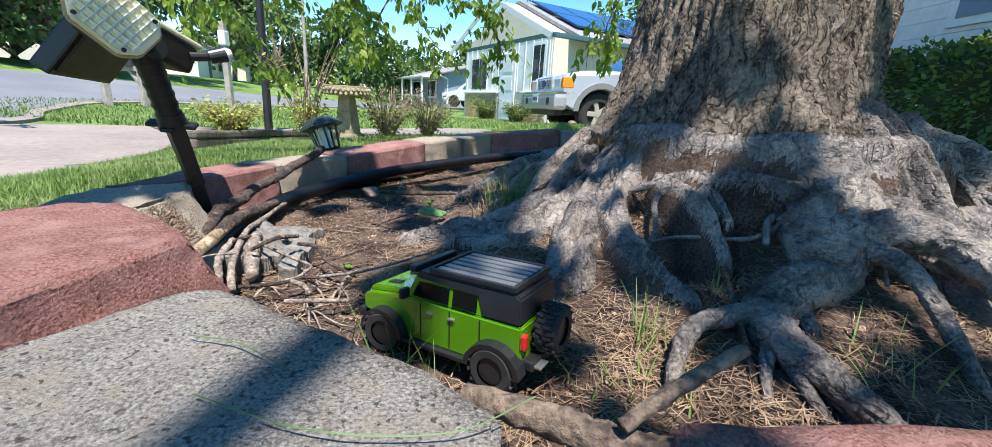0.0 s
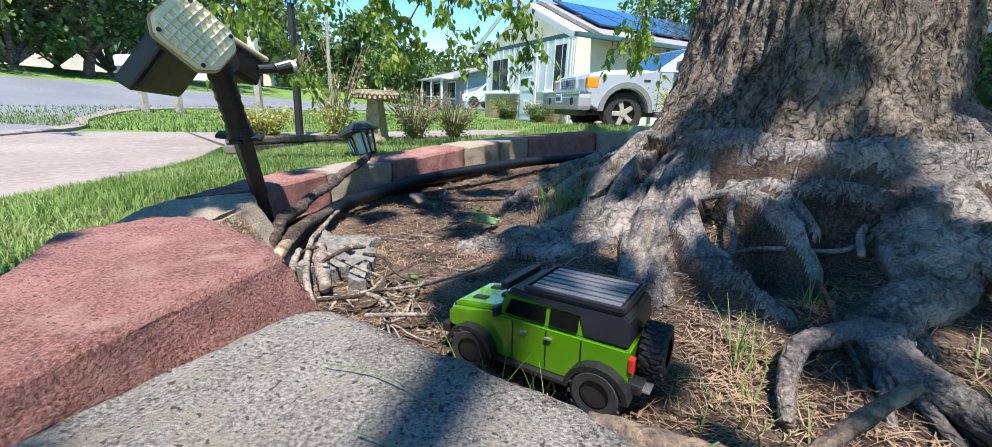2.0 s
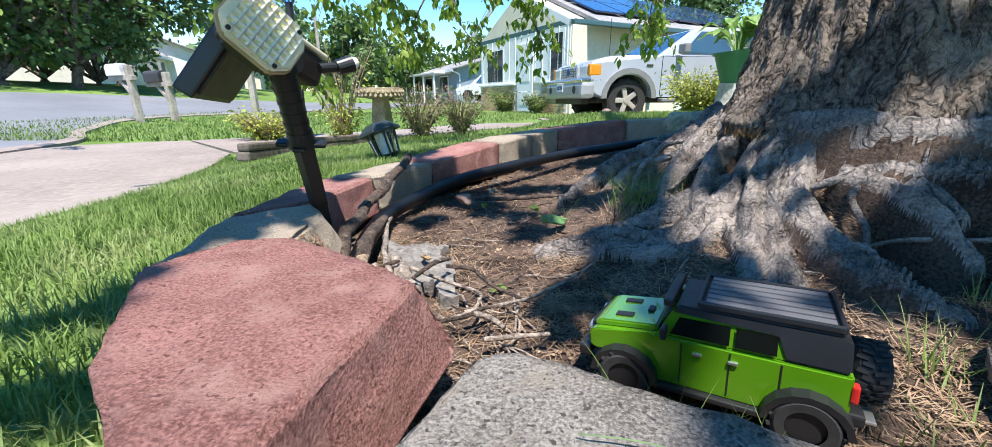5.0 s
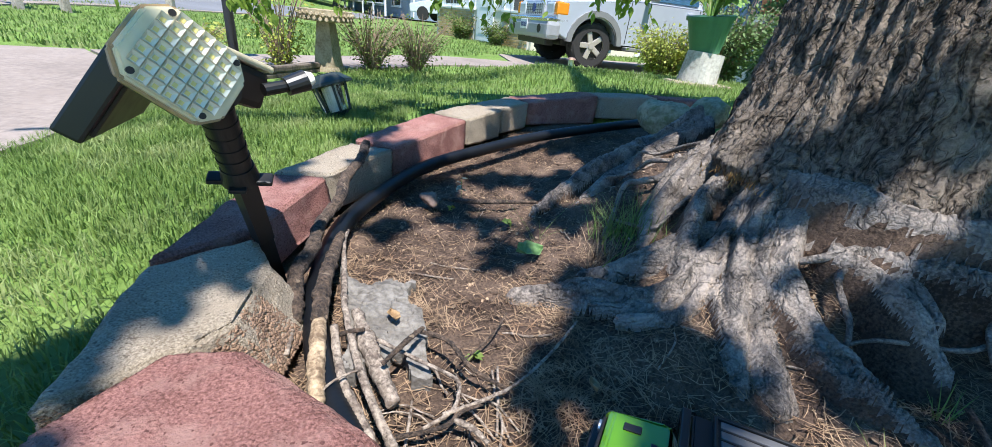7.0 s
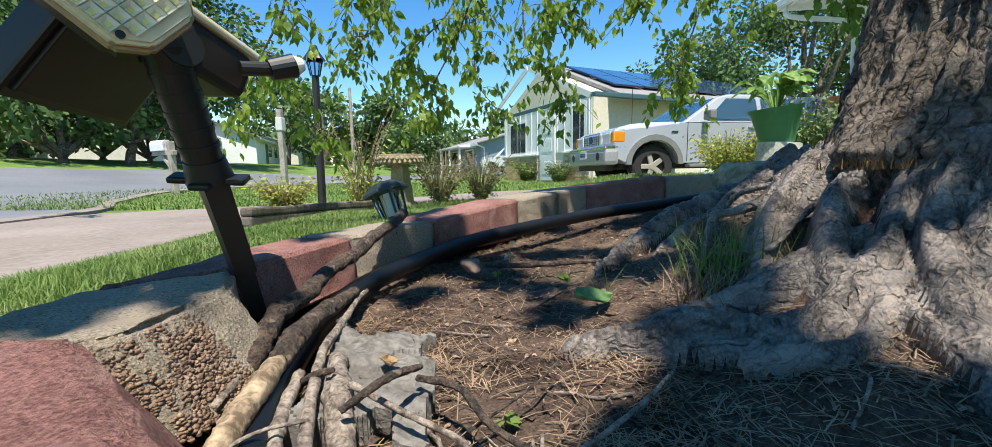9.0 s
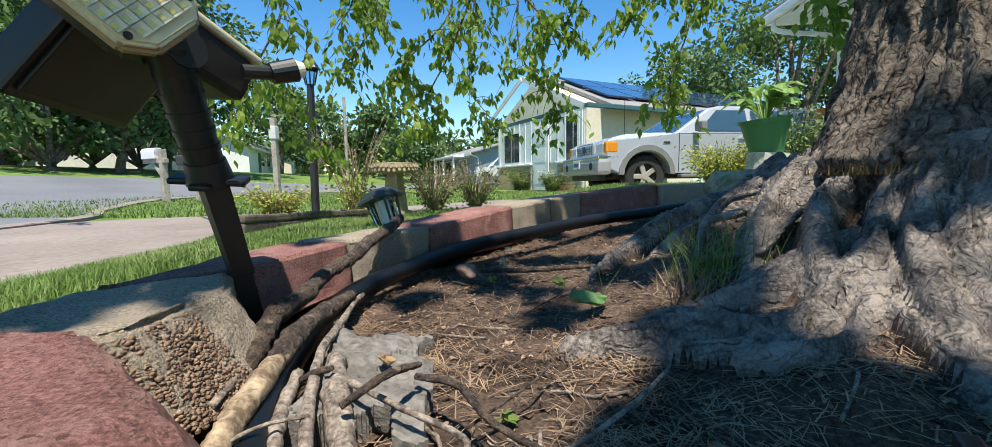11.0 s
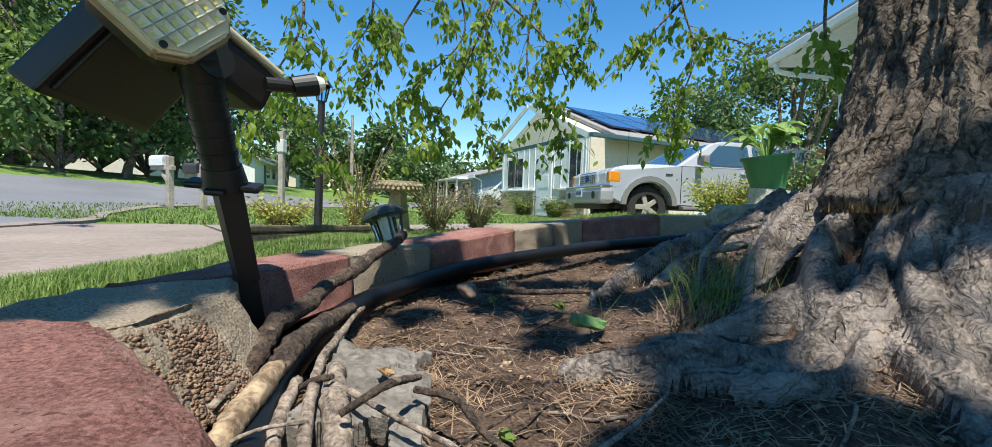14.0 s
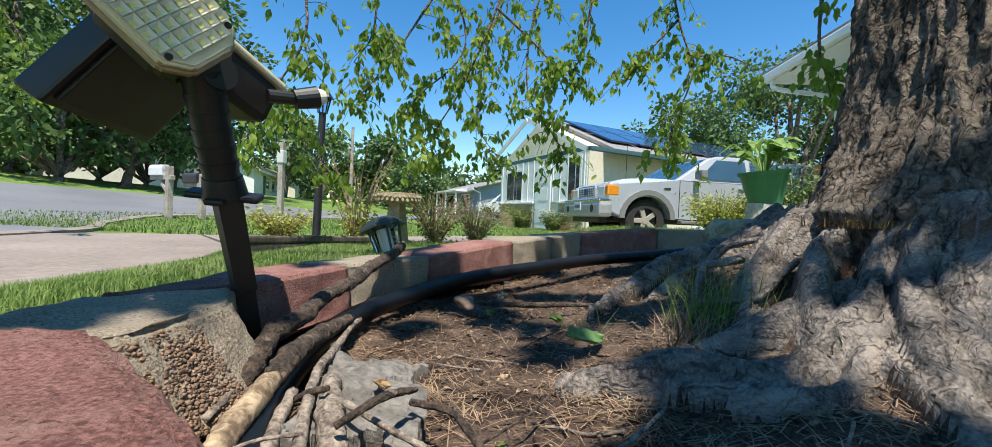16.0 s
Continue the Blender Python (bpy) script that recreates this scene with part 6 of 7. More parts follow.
def blue_house():
    """A long ranch house: a plain gable end to the right, a white porch along the side."""
    c, e = Vector((-4.5, 34.0, 0)), Vector((-13.9, 50.0, 0))
    d = (e - c).normalized()
    h, slope, run = gabled_house("blue_grey_house", "blue-grey ranch house with a white porch", (c.x, c.y, 0.0), math.degrees(math.atan2(d.y, d.x)) - 90, 7.5, 15.0, 2.55, 1.0, BLUE_GREY, SHINGLE)
    part("fascia", box(0.06, 15.6, 0.26, 0.01, (-0.48, 7.5, 2.30)), WHITE_PAINT, h, "white eave board")
    part("porch_roof", box(1.5, 13.0, 0.14, 0.02, (-0.7, 7.6, 2.22)), WHITE_PAINT, h)
    for k in range(6):
        part("porch_post", box(0.13, 0.13, 2.25, 0.01, (-1.35, 1.4 + 2.5 * k, 0.0)), WHITE_PAINT, h)
        if k < 5:
            part("porch_rail", box(0.06, 2.3, 0.08, 0.01, (-1.35, 2.65 + 2.5 * k, 0.8)), WHITE_PAINT, h)
    for t in (2.6, 6.2, 10.0):
        window_unit(h, Matrix.Translation((-0.02, t, 0.8)) @ Matrix.Rotation(math.pi / 2, 4, "Z"), 1.7, 1.25)
    v, f = limb([(-0.5, -0.1, 2.45, 0.055), (-0.35, -0.08, 2.35, 0.055), (0.15, -0.06, 2.15, 0.055), (0.22, -0.06, 1.9, 0.055), (0.22, -0.06, 0.1, 0.055)], 5, 8, 0)
    part("downspout", raw("downspout", v, f, WHITE_PAINT), None, h)


blue_house()
def row_house(name, label, near, far, z, wall, wall_h=2.5, wide=8.0, rise=1.5, garage=False):
    """A ranch house whose long side, from near to far, faces the street."""
    a, b = Vector((*near, 0)), Vector((*far, 0))
    d = (a - b).normalized()
    length = (a - b).length
    h, slope, run = gabled_house(name, label, (b.x, b.y, z), math.degrees(math.atan2(d.y, d.x)) - 90, wide, length, wall_h, rise, wall, SHINGLE)
    turn = Matrix.Rotation(math.pi / 2, 4, "Z")
    for k in range(3):
        window_unit(h, Matrix.Translation((-0.02, length * (0.14 + 0.22 * k), 0.95)) @ turn, 1.5, 1.1)
    part("door", box(0.06, 0.95, 2.05, 0.01, (-0.02, length * 0.68, 0.1)), TEAL_TRIM, h, "dark front door")
    if garage:
        g = part("garage_door", box(0.06, 2.6, 2.1, 0.01, (-0.02, length * 0.85, 0.05)), WHITE_PAINT, h)
        for k in range(4):
            part("panel", box(0.02, 2.4, 0.42, 0.01, (-0.055, length * 0.85, 0.12 + 0.5 * k)), WHITE_PAINT, g)
    part("eave_board", box(0.05, length + 0.9, 0.20, 0.01, (-0.47, length / 2, wall_h - 0.32)), WHITE_PAINT, h)


row_house("grey_roof_house", "pale house with a grey roof behind trees", (-23.6, 24.0), (-28.0, 35.0), 1.15, PALE_SIDING, wide=6.0, garage=True)
row_house("white_house", "white ranch house across the street", (-25.0, 36.0), (-30.0, 48.0), 1.15, WHITE_PAINT, 2.6)
row_house("tan_house", "tan ranch house with a brown roof across the street", (-30.5, 52.0), (-35.0, 64.0), 1.15, CREAM, 2.6, garage=True)


def near_house():
    """The white house to the right, seen past the trunk: a siding wall, a window, a wide eave with a gutter."""
    h = thing("white_siding_house", "white house with lap siding and a wide eave", "house", (5.75, 3.5, 0.30))
    part("wall", box(6.0, 9.4, 3.5, 0.0, (3.0, 0.8, -0.4)), WHITE_PAINT, h)
    for k in range(15):
        part("siding_board", box(0.05, 9.4, 0.19, 0.006, (-0.012 , 0.8, 0.05 + k * 0.20), turn=Matrix.Rotation(-0.12, 4, "Y")), WHITE_PAINT, h)
        part("siding_board", box(6.0, 0.05, 0.19, 0.006, (3.0, 5.512, 0.05 + k * 0.20), turn=Matrix.Rotation(-0.12, 4, "X")), WHITE_PAINT, h)
    win = part("window", box(0.08, 2.3, 1.15, 0.01, (-0.05, 1.3, 1.30)), WHITE_PAINT, h)
    for k in range(2):
        part("pane", box(0.02, 1.0, 0.95, 0.0, (-0.095, 0.78 + k * 1.05, 1.40)), WINDOW, win)
    part("soffit", box(7.4, 10.8, 0.03, 0.0, (2.6, 0.8, 3.02)), WHITE_PAINT, h)
    part("roof", box(7.6, 11.0, 0.18, 0.02, (2.6, 0.8, 3.06)), SHINGLE, h)
    part("gutter", box(0.12, 10.9, 0.15, 0.03, (-1.18, 0.8, 3.02)), WHITE_PAINT, h)
    v, f = limb([(-1.15, 5.9, 2.98, 0.05), (-1.05, 5.85, 2.80, 0.05), (-0.25, 5.65, 2.62, 0.05), (-0.06, 5.6, 2.45, 0.05), (-0.05, 5.6, 0.1, 0.05)], 6, 8, 0)
    part("downspout", raw("downspout", v, f, WHITE_PAINT, True), None, h)
    pot = thing("terracotta_pot", "orange terracotta pot on the porch wall", "plant pot", (4.55, 7.6, lawn_z(4.55, 7.6)))
    part("pot", rod((0, 0, 1.12), (0, 0, 1.42), 0.14, 0.18, 20), surface("terracotta", (0.42, 0.13, 0.05), (0.55, 0.20, 0.09), fine=40, broad=6, rough=0.8, bump=0.1), pot)
    part("pedestal", box(0.32, 0.32, 1.12, 0.02), WHITE_PAINT, pot)


near_house()


def hedge():
    ob = thing("hedge", "dark green clipped hedge along the white house", "hedge", (4.75, 5.4, 0.0))
    rng0 = np.random.default_rng(5)

    def place(r):
        p = np.array([r.uniform(-0.45, 0.45), r.uniform(-2.2, 2.0), r.uniform(0.0, 1.18)])
        side = r.integers(3)
        if side == 0:
            p[0] = -0.45 + r.uniform(0, 0.12)
        elif side == 1:
            p[2] = 1.18 - r.uniform(0, 0.15)
        p += 0.10 * np.array([noise.noise(tuple(p * 2.5)), noise.noise(tuple(p * 2.5 + 9)), noise.noise(tuple(p * 2.5 + 5))])
        return p, unit(np.array([p[0] * 2, 0.0, p[2] - 0.5]))
    leafy("leaves", 8, 9000, place, 0.075, 0.045, FAR_LEAF, ob)
    # near-black box inside the leaves: the hedge's inner shade put into its colour
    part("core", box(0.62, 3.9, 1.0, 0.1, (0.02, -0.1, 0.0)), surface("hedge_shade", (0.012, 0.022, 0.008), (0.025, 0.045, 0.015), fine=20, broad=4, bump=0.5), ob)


hedge()


# ---- far trees ----
def far_tree(x, y, height, radius, seed, label, leaf=0.35, count=2600, trunk_h=0.3, base=None, material=None, squash=0.8):
    z = lawn_z(x, y) if base is None else base
    ob = thing("tree", label, "tree", (x, y, z), group="street trees")
    rng = np.random.default_rng(seed)
    top = height * trunk_h
    v, f = limb([(0, 0, -0.1, radius * 0.062), (radius * 0.05, 0, top * 0.6, radius * 0.05), (radius * 0.08, 0, top * 1.4, radius * 0.042), (0, 0, height * 0.8, radius * 0.02)], 5, 10, 0.1, 3)
    part("trunk", raw("trunk", v, f, BARK, True), None, ob)
    clumps = []
    for k in range(26):
        a, e = rng.uniform(0, 2 * math.pi), rng.uniform(-0.75, 1.0)
        rr = radius * rng.uniform(0.45, 0.95)
        clumps.append((np.array([rr * math.cos(a) * math.sqrt(1 - e * e * 0.8), rr * math.sin(a) * math.sqrt(1 - e * e * 0.8), top + (height - top) * (0.5 + 0.45 * e)]), radius * rng.uniform(0.22, 0.42)))
        c = clumps[-1][0]
        if k < 10:
            vv, ff = tube([(0.05 * radius, 0, top * 1.1), tuple(c * 0.55 + np.array([0, 0, top * 0.35])), tuple(c)], [radius * 0.035, radius * 0.025, radius * 0.008], 6)
            part("limb", raw("limb", vv, ff, BARK), None, ob)

    def place(r):
        c, s = clumps[r.integers(len(clumps))]
        d = unit(r.normal(0, 1, 3))
        return c + d * s * r.uniform(0.35, 1.0) * np.array([1, 1, squash]), d
    leafy("crown", seed + 1, count, place, leaf, leaf * 0.7, material or FAR_LEAF, ob)


far_tree(-17.5, 19.0, 9.5, 4.8, 101, "large street tree in shade-darkened green, shading a yard", 0.28, 8500, 0.15, material=SHADED_LEAF)
far_tree(-21.0, 15.5, 9.5, 5.2, 102, "large street tree in shade-darkened green, shading a yard", 0.28, 8500, 0.15, material=SHADED_LEAF)
far_tree(-15.6, 15.0, 6.0, 3.0, 116, "street tree in shade-darkened green over a shaded yard", 0.24, 6000, 0.12, material=SHADED_LEAF)
far_tree(-17.5, 28.5, 5.8, 2.6, 103, "mid-green street tree across the road", 0.36, 2600, 0.3)
far_tree(-16.0, 46.0, 7.4, 4.0, 104, "round pale green tree far down the street", 0.55, 3600, 0.2)
far_tree(-11.5, 40.0, 5.2, 3.2, 105, "round green tree far down the street", 0.45, 2600, 0.2)
far_tree(-9.5, 44.0, 5.4, 3.2, 106, "green tree beyond the grey house", 0.45, 2600, 0.2)
far_tree(-24.0, 46.0, 8.5, 5.0, 107, "tall green tree behind the houses", 0.55, 3000, 0.2)
far_tree(-33.0, 34.0, 12.0, 6.0, 108, "tall green tree behind the houses", 0.6, 4600, 0.06, material=SHADED_LEAF)
far_tree(-34.0, 22.0, 12.0, 6.0, 109, "tall shade-darkened tree across the street", 0.6, 4600, 0.08, material=SHADED_LEAF)
far_tree(12.0, 21.5, 8.2, 4.4, 110, "large green tree behind the neighbouring houses", 0.22, 12000, 0.12)
far_tree(8.0, 26.0, 8.0, 4.0, 111, "green tree behind the cream house", 0.25, 8000, 0.12)
far_tree(18.0, 23.0, 9.0, 5.0, 112, "large green tree behind the white house", 0.26, 8000, 0.12)
far_tree(-3.0, 52.0, 7.0, 4.5, 113, "green tree beyond the grey house", 0.6, 3000, 0.2)
far_tree(4.5, 44.0, 7.0, 4.5, 114, "green tree beyond the cream house", 0.6, 3000, 0.2)
far_tree(-26.0, 10.0, 10.0, 5.0, 115, "large street tree in shade-darkened green", 0.5, 4600, 0.10, material=SHADED_LEAF)


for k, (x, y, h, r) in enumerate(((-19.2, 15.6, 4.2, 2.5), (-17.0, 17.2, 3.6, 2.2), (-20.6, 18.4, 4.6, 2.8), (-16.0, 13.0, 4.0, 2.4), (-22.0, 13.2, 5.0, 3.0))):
    far_tree(x, y, h, r, 130 + 2 * k, "dense bush in shade-darkened green under the street trees", 0.26, 2000, 0.06, base=lawn_z(x, y) - 0.1, material=SHADED_LEAF)


def far_woods():
    rng = np.random.default_rng(9)
    roots = []
    for _ in range(13000):
        a = rng.uniform(-1.45, 0.9)
        r = rng.uniform(62, 80)
        h = 5.0 + 5.0 * smoothstep(-0.7, -1.1, a) + 2.5 * noise.noise((a * 9, 0, 0)) + 1.5 * noise.noise((a * 30, 3, 0))
        roots.append((r * math.sin(a), r * math.cos(a), 1.1 * smoothstep(-0.3, -0.6, a) + h * rng.uniform(0, 1) ** 0.7))
    n = len(roots)
    out, faces = leaf_cloud(np.array(roots), rng.normal(0, 1, (n, 3)), rng.normal(0, 1, (n, 3)), np.full(n, 1.25), np.full(n, 0.9))
    tagged(new("far_woods", raw("far_woods", out, faces, FAR_LEAF)), "line of green trees at the end of the street", "trees", kind="stuff")


far_woods()


# thicket of darkened leaves that stands in for deep tree shade
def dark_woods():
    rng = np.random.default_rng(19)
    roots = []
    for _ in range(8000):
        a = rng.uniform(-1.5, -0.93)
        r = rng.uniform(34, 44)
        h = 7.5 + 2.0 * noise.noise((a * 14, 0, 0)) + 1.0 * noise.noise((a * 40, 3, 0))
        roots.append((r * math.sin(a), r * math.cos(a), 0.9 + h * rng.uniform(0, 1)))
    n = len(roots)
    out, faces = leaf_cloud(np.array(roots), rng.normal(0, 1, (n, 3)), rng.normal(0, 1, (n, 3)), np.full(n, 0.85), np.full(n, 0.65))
    tagged(new("shade_woods", raw("shade_woods", out, faces, SHADED_LEAF)), "thicket in shade-darkened green behind the yards across the street", "trees", kind="stuff")


dark_woods()


# ---- street things ----
def mailbox(x, y, turn, label, colour, h=1.05):
    z = lawn_z(x, y)
    ob = thing("mailbox", label, "mailbox", (x, y, z), turn, group="mailboxes at the kerb")
    part("post", box(0.11, 0.11, h + 0.08, 0.012, (0, 0, -0.05)), POST_WOOD, ob)
    part("arm", box(0.75, 0.09, 0.09, 0.01, (-0.25, 0, h - 0.25)), POST_WOOD, ob)
    part("brace", box(0.45, 0.06, 0.07, 0.008, (-0.18, 0, h - 0.42), turn=Matrix.Rotation(0.75, 4, "Y")), POST_WOOD, ob)
    bm = box(0.48, 0.17, 0.14, 0.01, (-0.36, 0, h - 0.16))
    n = len(bm.verts)
    made = bmesh.ops.create_cone(bm, cap_ends=True, segments=20, radius1=0.085, radius2=0.085, depth=0.48, matrix=Matrix.Translation((-0.36, 0, h - 0.02)) @ Matrix.Rotation(math.pi / 2, 4, "Y"))
    part("box", bm, plain("mailbox_" + colour, (0.75, 0.75, 0.74) if colour == "white" else (0.05, 0.05, 0.055), 0.4), ob)
    part("flag", box(0.14, 0.01, 0.05, 0.002, (-0.3, 0.095, h + 0.02)), plain("red_flag", (0.5, 0.03, 0.03), 0.5) if colour == "white" else bpy.data.materials["red_flag"], ob)


mailbox(-7.62, 8.32, -20, "white metal mailbox on a weathered wooden post", "white")
mailbox(-7.25, 8.75, -20, "black metal mailbox on a weathered wooden post", "black", 0.95)


def sign_post():
    x, y = -5.66, 9.0
    ob = thing("utility_post", "pale wooden utility post by the street", "post", (x, y, lawn_z(x, y)))
    part("post", box(0.11, 0.11, 1.75, 0.015), POST_WOOD, ob)
    part("cap", box(0.15, 0.15, 0.28, 0.02, (0, 0, 1.3)), PALE_SIDING, ob)
    x, y = -9.4, 21.0
    pole = thing("utility_pole", "thin grey utility pole down the street", "pole", (x, y, lawn_z(x, y)))
    part("pole", rod((0, 0, 0), (0, 0, 4.5), 0.09, 0.07), POST_WOOD, pole)
    x, y = -14.5, 23.8
    hyd = thing("fire_hydrant", "small orange fire hydrant by the street", "hydrant", (x, y, 0.0))
    orange = plain("hydrant_paint", (0.6, 0.22, 0.06), 0.5)
    bm = rod((0, 0, 0), (0, 0, 0.45), 0.08, 0.075, 14)
    rod((0, 0, 0.45), (0, 0, 0.58), 0.095, 0.03, 14, bm)
    rod((-0.15, 0, 0.34), (0.15, 0, 0.34), 0.045, sides=10, bm=bm)
    part("barrel", bm, orange, hyd)


sign_post()

# ---- parked vehicles ----
def pickup():
    """Local x runs from the nose (-0.8) to the tail, y across (0 at the near wheels), z up from the drive."""
    t = thing("pickup_truck", "silver pickup truck with grey lower cladding parked on the drive", "truck", (1.72, 7.90, lawn_z(1.72, 7.9) + 0.022), 14.5)
    paint = plain("silver_paint", (0.52, 0.55, 0.61), 0.30, 0.3, coat=0.7, grime=0.06, scale=3)
    clad = plain("grey_cladding", (0.20, 0.20, 0.195), 0.55, grime=0.15, scale=8)
    black = plain("black_trim", (0.012, 0.012, 0.013), 0.5)
    chrome = plain("chrome", (0.62, 0.62, 0.62), 0.15, 0.95)
    rubber = plain("tyre_rubber", (0.025, 0.024, 0.023), 0.85, grime=0.3)
    # blue base colour stands in for the sky reflected in the panes
    pane = plain("truck_glass", (0.07, 0.18, 0.30), 0.04, coat=0.9, grime=0.1, scale=1)
    y0, y1 = -0.16, 1.60

    def spread(name, profile, a, b, material, label="", lean=0.0, bevel=0.02, parent=None):
        bm = bmesh.new()
        top = max(z for _, z in profile)
        low = min(z for _, z in profile)
        rows = []
        for y, s in ((a, 1), (b, -1)):
            rows.append([bm.verts.new((x, y + s * lean * (z - low) / max(top - low, 0.01), z)) for x, z in profile])
        n = len(profile)
        bm.faces.new(rows[0])
        bm.faces.new(rows[1][::-1])
        for i in range(n):
            j = (i + 1) % n
            bm.faces.new((rows[0][i], rows[0][j], rows[1][j], rows[1][i]))
        if bevel:
            bmesh.ops.bevel(bm, geom=bm.edges[:], offset=bevel, segments=3, affect="EDGES", clamp_overlap=True)
        return part(name, bm, material, parent or t, label, smooth=False)

    def arch(cx, r=0.44, n=9):
        return [(cx + r * math.cos(math.pi * k / n), 0.42 + (r - 0.02) * math.sin(math.pi * k / n) * 0.92) for k in range(n + 1)]

    low = [(-0.72, 0.52), (-0.74, 0.80), (-0.66, 0.98), (0.55, 1.09), (4.25, 1.10), (4.25, 0.45)] + arch(3.15) + [(2.60, 0.42), (0.50, 0.42)] + arch(0.0) + [(-0.50, 0.42)]
    spread("body", low, y0, y1, paint, bevel=0.015)
    spread("hood", [(-0.70, 0.95), (0.55, 1.05), (0.66, 1.11), (0.40, 1.125), (0.0, 1.115), (-0.38, 1.085), (-0.60, 1.03), (-0.69, 0.98)], y0 + 0.05, y1 - 0.05, paint, lean=0.09, bevel=0.015)
    spread("cab", [(0.50, 1.08), (1.26, 1.56), (1.50, 1.61), (2.75, 1.60), (2.95, 1.08)], y0 + 0.03, y1 - 0.03, paint, lean=0.15, bevel=0.03)
    spread("bed_cover", [(2.98, 1.09), (2.98, 1.57), (4.15, 1.55), (4.24, 1.09)], y0 + 0.04, y1 - 0.04, paint, lean=0.10, bevel=0.03)
    # glass: windscreen and side windows sit just proud of the cab
    def sheet(name, pts, label):
        bm = bmesh.new()
        f = bm.faces.new([bm.verts.new(p) for p in pts])
        bmesh.ops.solidify(bm, geom=[f], thickness=0.012)
        part(name, bm, pane, t, label)
    sheet("windscreen", [(0.57, y0 + 0.10, 1.13), (0.57, y1 - 0.10, 1.13), (1.235, y1 - 0.22, 1.545), (1.235, y0 + 0.22, 1.545)], "windscreen coloured blue like reflected sky")
    for side, y, s in (("near", y0, 1), ("far", y1, -1)):
        sheet("side_window", [(0.98, y + s * 0.030, 1.15), (1.98, y + s * 0.030, 1.15), (1.98, y + s * 0.140, 1.525), (1.40, y + s * 0.140, 1.525)], "dark side window")
        sheet("side_window", [(2.08, y + s * 0.030, 1.15), (2.78, y + s * 0.030, 1.15), (2.66, y + s * 0.140, 1.52), (2.08, y + s * 0.140, 1.525)], "dark rear side window")
        sheet("side_window", [(3.10, y + s * 0.03, 1.18), (4.05, y + s * 0.03, 1.18), (4.02, y + s * 0.110, 1.49), (3.10, y + s * 0.110, 1.49)], "dark cover window")
        for cx in (0.0, 3.15):
            bm = bmesh.new()
            out = [(cx + 0.52 * math.cos(math.pi * k / 12), 0.40 + 0.50 * math.sin(math.pi * k / 12)) for k in range(13)]
            inn = [(cx + 0.43 * math.cos(math.pi * k / 12), 0.40 + 0.41 * math.sin(math.pi * k / 12)) for k in range(13)]
            ya, yb = y - s * 0.035, y + s * 0.05
            va, vb = [bm.verts.new((px, ya, pz)) for px, pz in out], [bm.verts.new((px, ya, pz)) for px, pz in inn]
            vc, vd = [bm.verts.new((px, yb, pz)) for px, pz in out], [bm.verts.new((px, yb, pz)) for px, pz in inn]
            for k in range(12):
                bm.faces.new((va[k], va[k + 1], vb[k + 1], vb[k]))
                bm.faces.new((va[k], va[k + 1], vc[k + 1], vc[k]))
                bm.faces.new((vb[k], vb[k + 1], vd[k + 1], vd[k]))
            part("fender_flare", bm, clad, t, "grey fender flare")
        for x in (0.60, 2.02):
            part("door_seam", box(0.012, 0.006, 0.66, 0, (x, y - s * 0.001, 0.44)), black, t)
        part("door_handle", box(0.14, 0.03, 0.035, 0.008, (1.82, y - s * 0.012, 1.0)), paint, t)
        part("side_badge", box(0.13, 0.008, 0.04, 0.003, (0.36, y - s * 0.004, 0.92)), chrome, t)
        part("running_board", box(1.9, 0.14, 0.06, 0.015, (1.55, y - s * 0.02, 0.34)), clad, t)
        part("mirror", box(0.12, 0.20, 0.16, 0.03, (0.92, y - s * 0.12, 1.13)), clad, t, "grey door mirror")
    # nose
    nose = part("front_bumper", box(0.26, 1.80, 0.28, 0.07, (-0.77, 0.72, 0.40)), plain("bumper_silver", (0.36, 0.36, 0.37), 0.4, 0.2), t, "grey front bumper")
    part("bumper_top", box(0.25, 1.76, 0.07, 0.02, (-0.77, 0.72, 0.66)), chrome, t, "bright bumper strip")
    part("air_dam", box(0.16, 1.3, 0.14, 0.03, (-0.70, 0.72, 0.30)), black, t)
    grille = part("grille", box(0.06, 0.80, 0.24, 0.05, (-0.745, 0.72, 0.73)), plain("grille_silver", (0.55, 0.56, 0.57), 0.3, 0.5), t, "chrome mesh grille")
    for k in range(9):
        part("grille_bar", box(0.012, 0.006, 0.17, 0, (-0.772, 0.38 + k * 0.085, 0.765), turn=Matrix.Rotation(0.0, 4, "X")), black, grille)
    for k in range(4):
        part("grille_bar", box(0.012, 0.68, 0.006, 0, (-0.772, 0.72, 0.785 + k * 0.042)), black, grille)
    part("badge", rod((-0.76, 0.72, 0.865), (-0.785, 0.72, 0.865), 0.07, sides=20), plain("blue_oval", (0.02, 0.05, 0.2), 0.3), grille, "blue oval badge")
    lens = plain("headlight_lens", (0.62, 0.64, 0.62), 0.1, coat=0.8)
    amber = plain("amber_lens", (0.75, 0.26, 0.02), 0.2, coat=0.6)
    for s, ya in ((1, y0), (-1, y1)):
        part("headlight", box(0.10, 0.30, 0.20, 0.03, (-0.705, ya + s * 0.26, 0.755)), lens, t, "clear headlight")
        part("indicator", box(0.22, 0.12, 0.20, 0.03, (-0.64, ya + s * 0.055, 0.765)), amber, t, "amber indicator")
        part("fog_light", rod((-0.86, ya + s * 0.28, 0.55), (-0.905, ya + s * 0.28, 0.55), 0.07, sides=16), black, t)
    plate = part("number_plate", box(0.012, 0.31, 0.155, 0.004, (-0.91, 0.78, 0.52)), WHITE_PAINT, t, "white number plate")
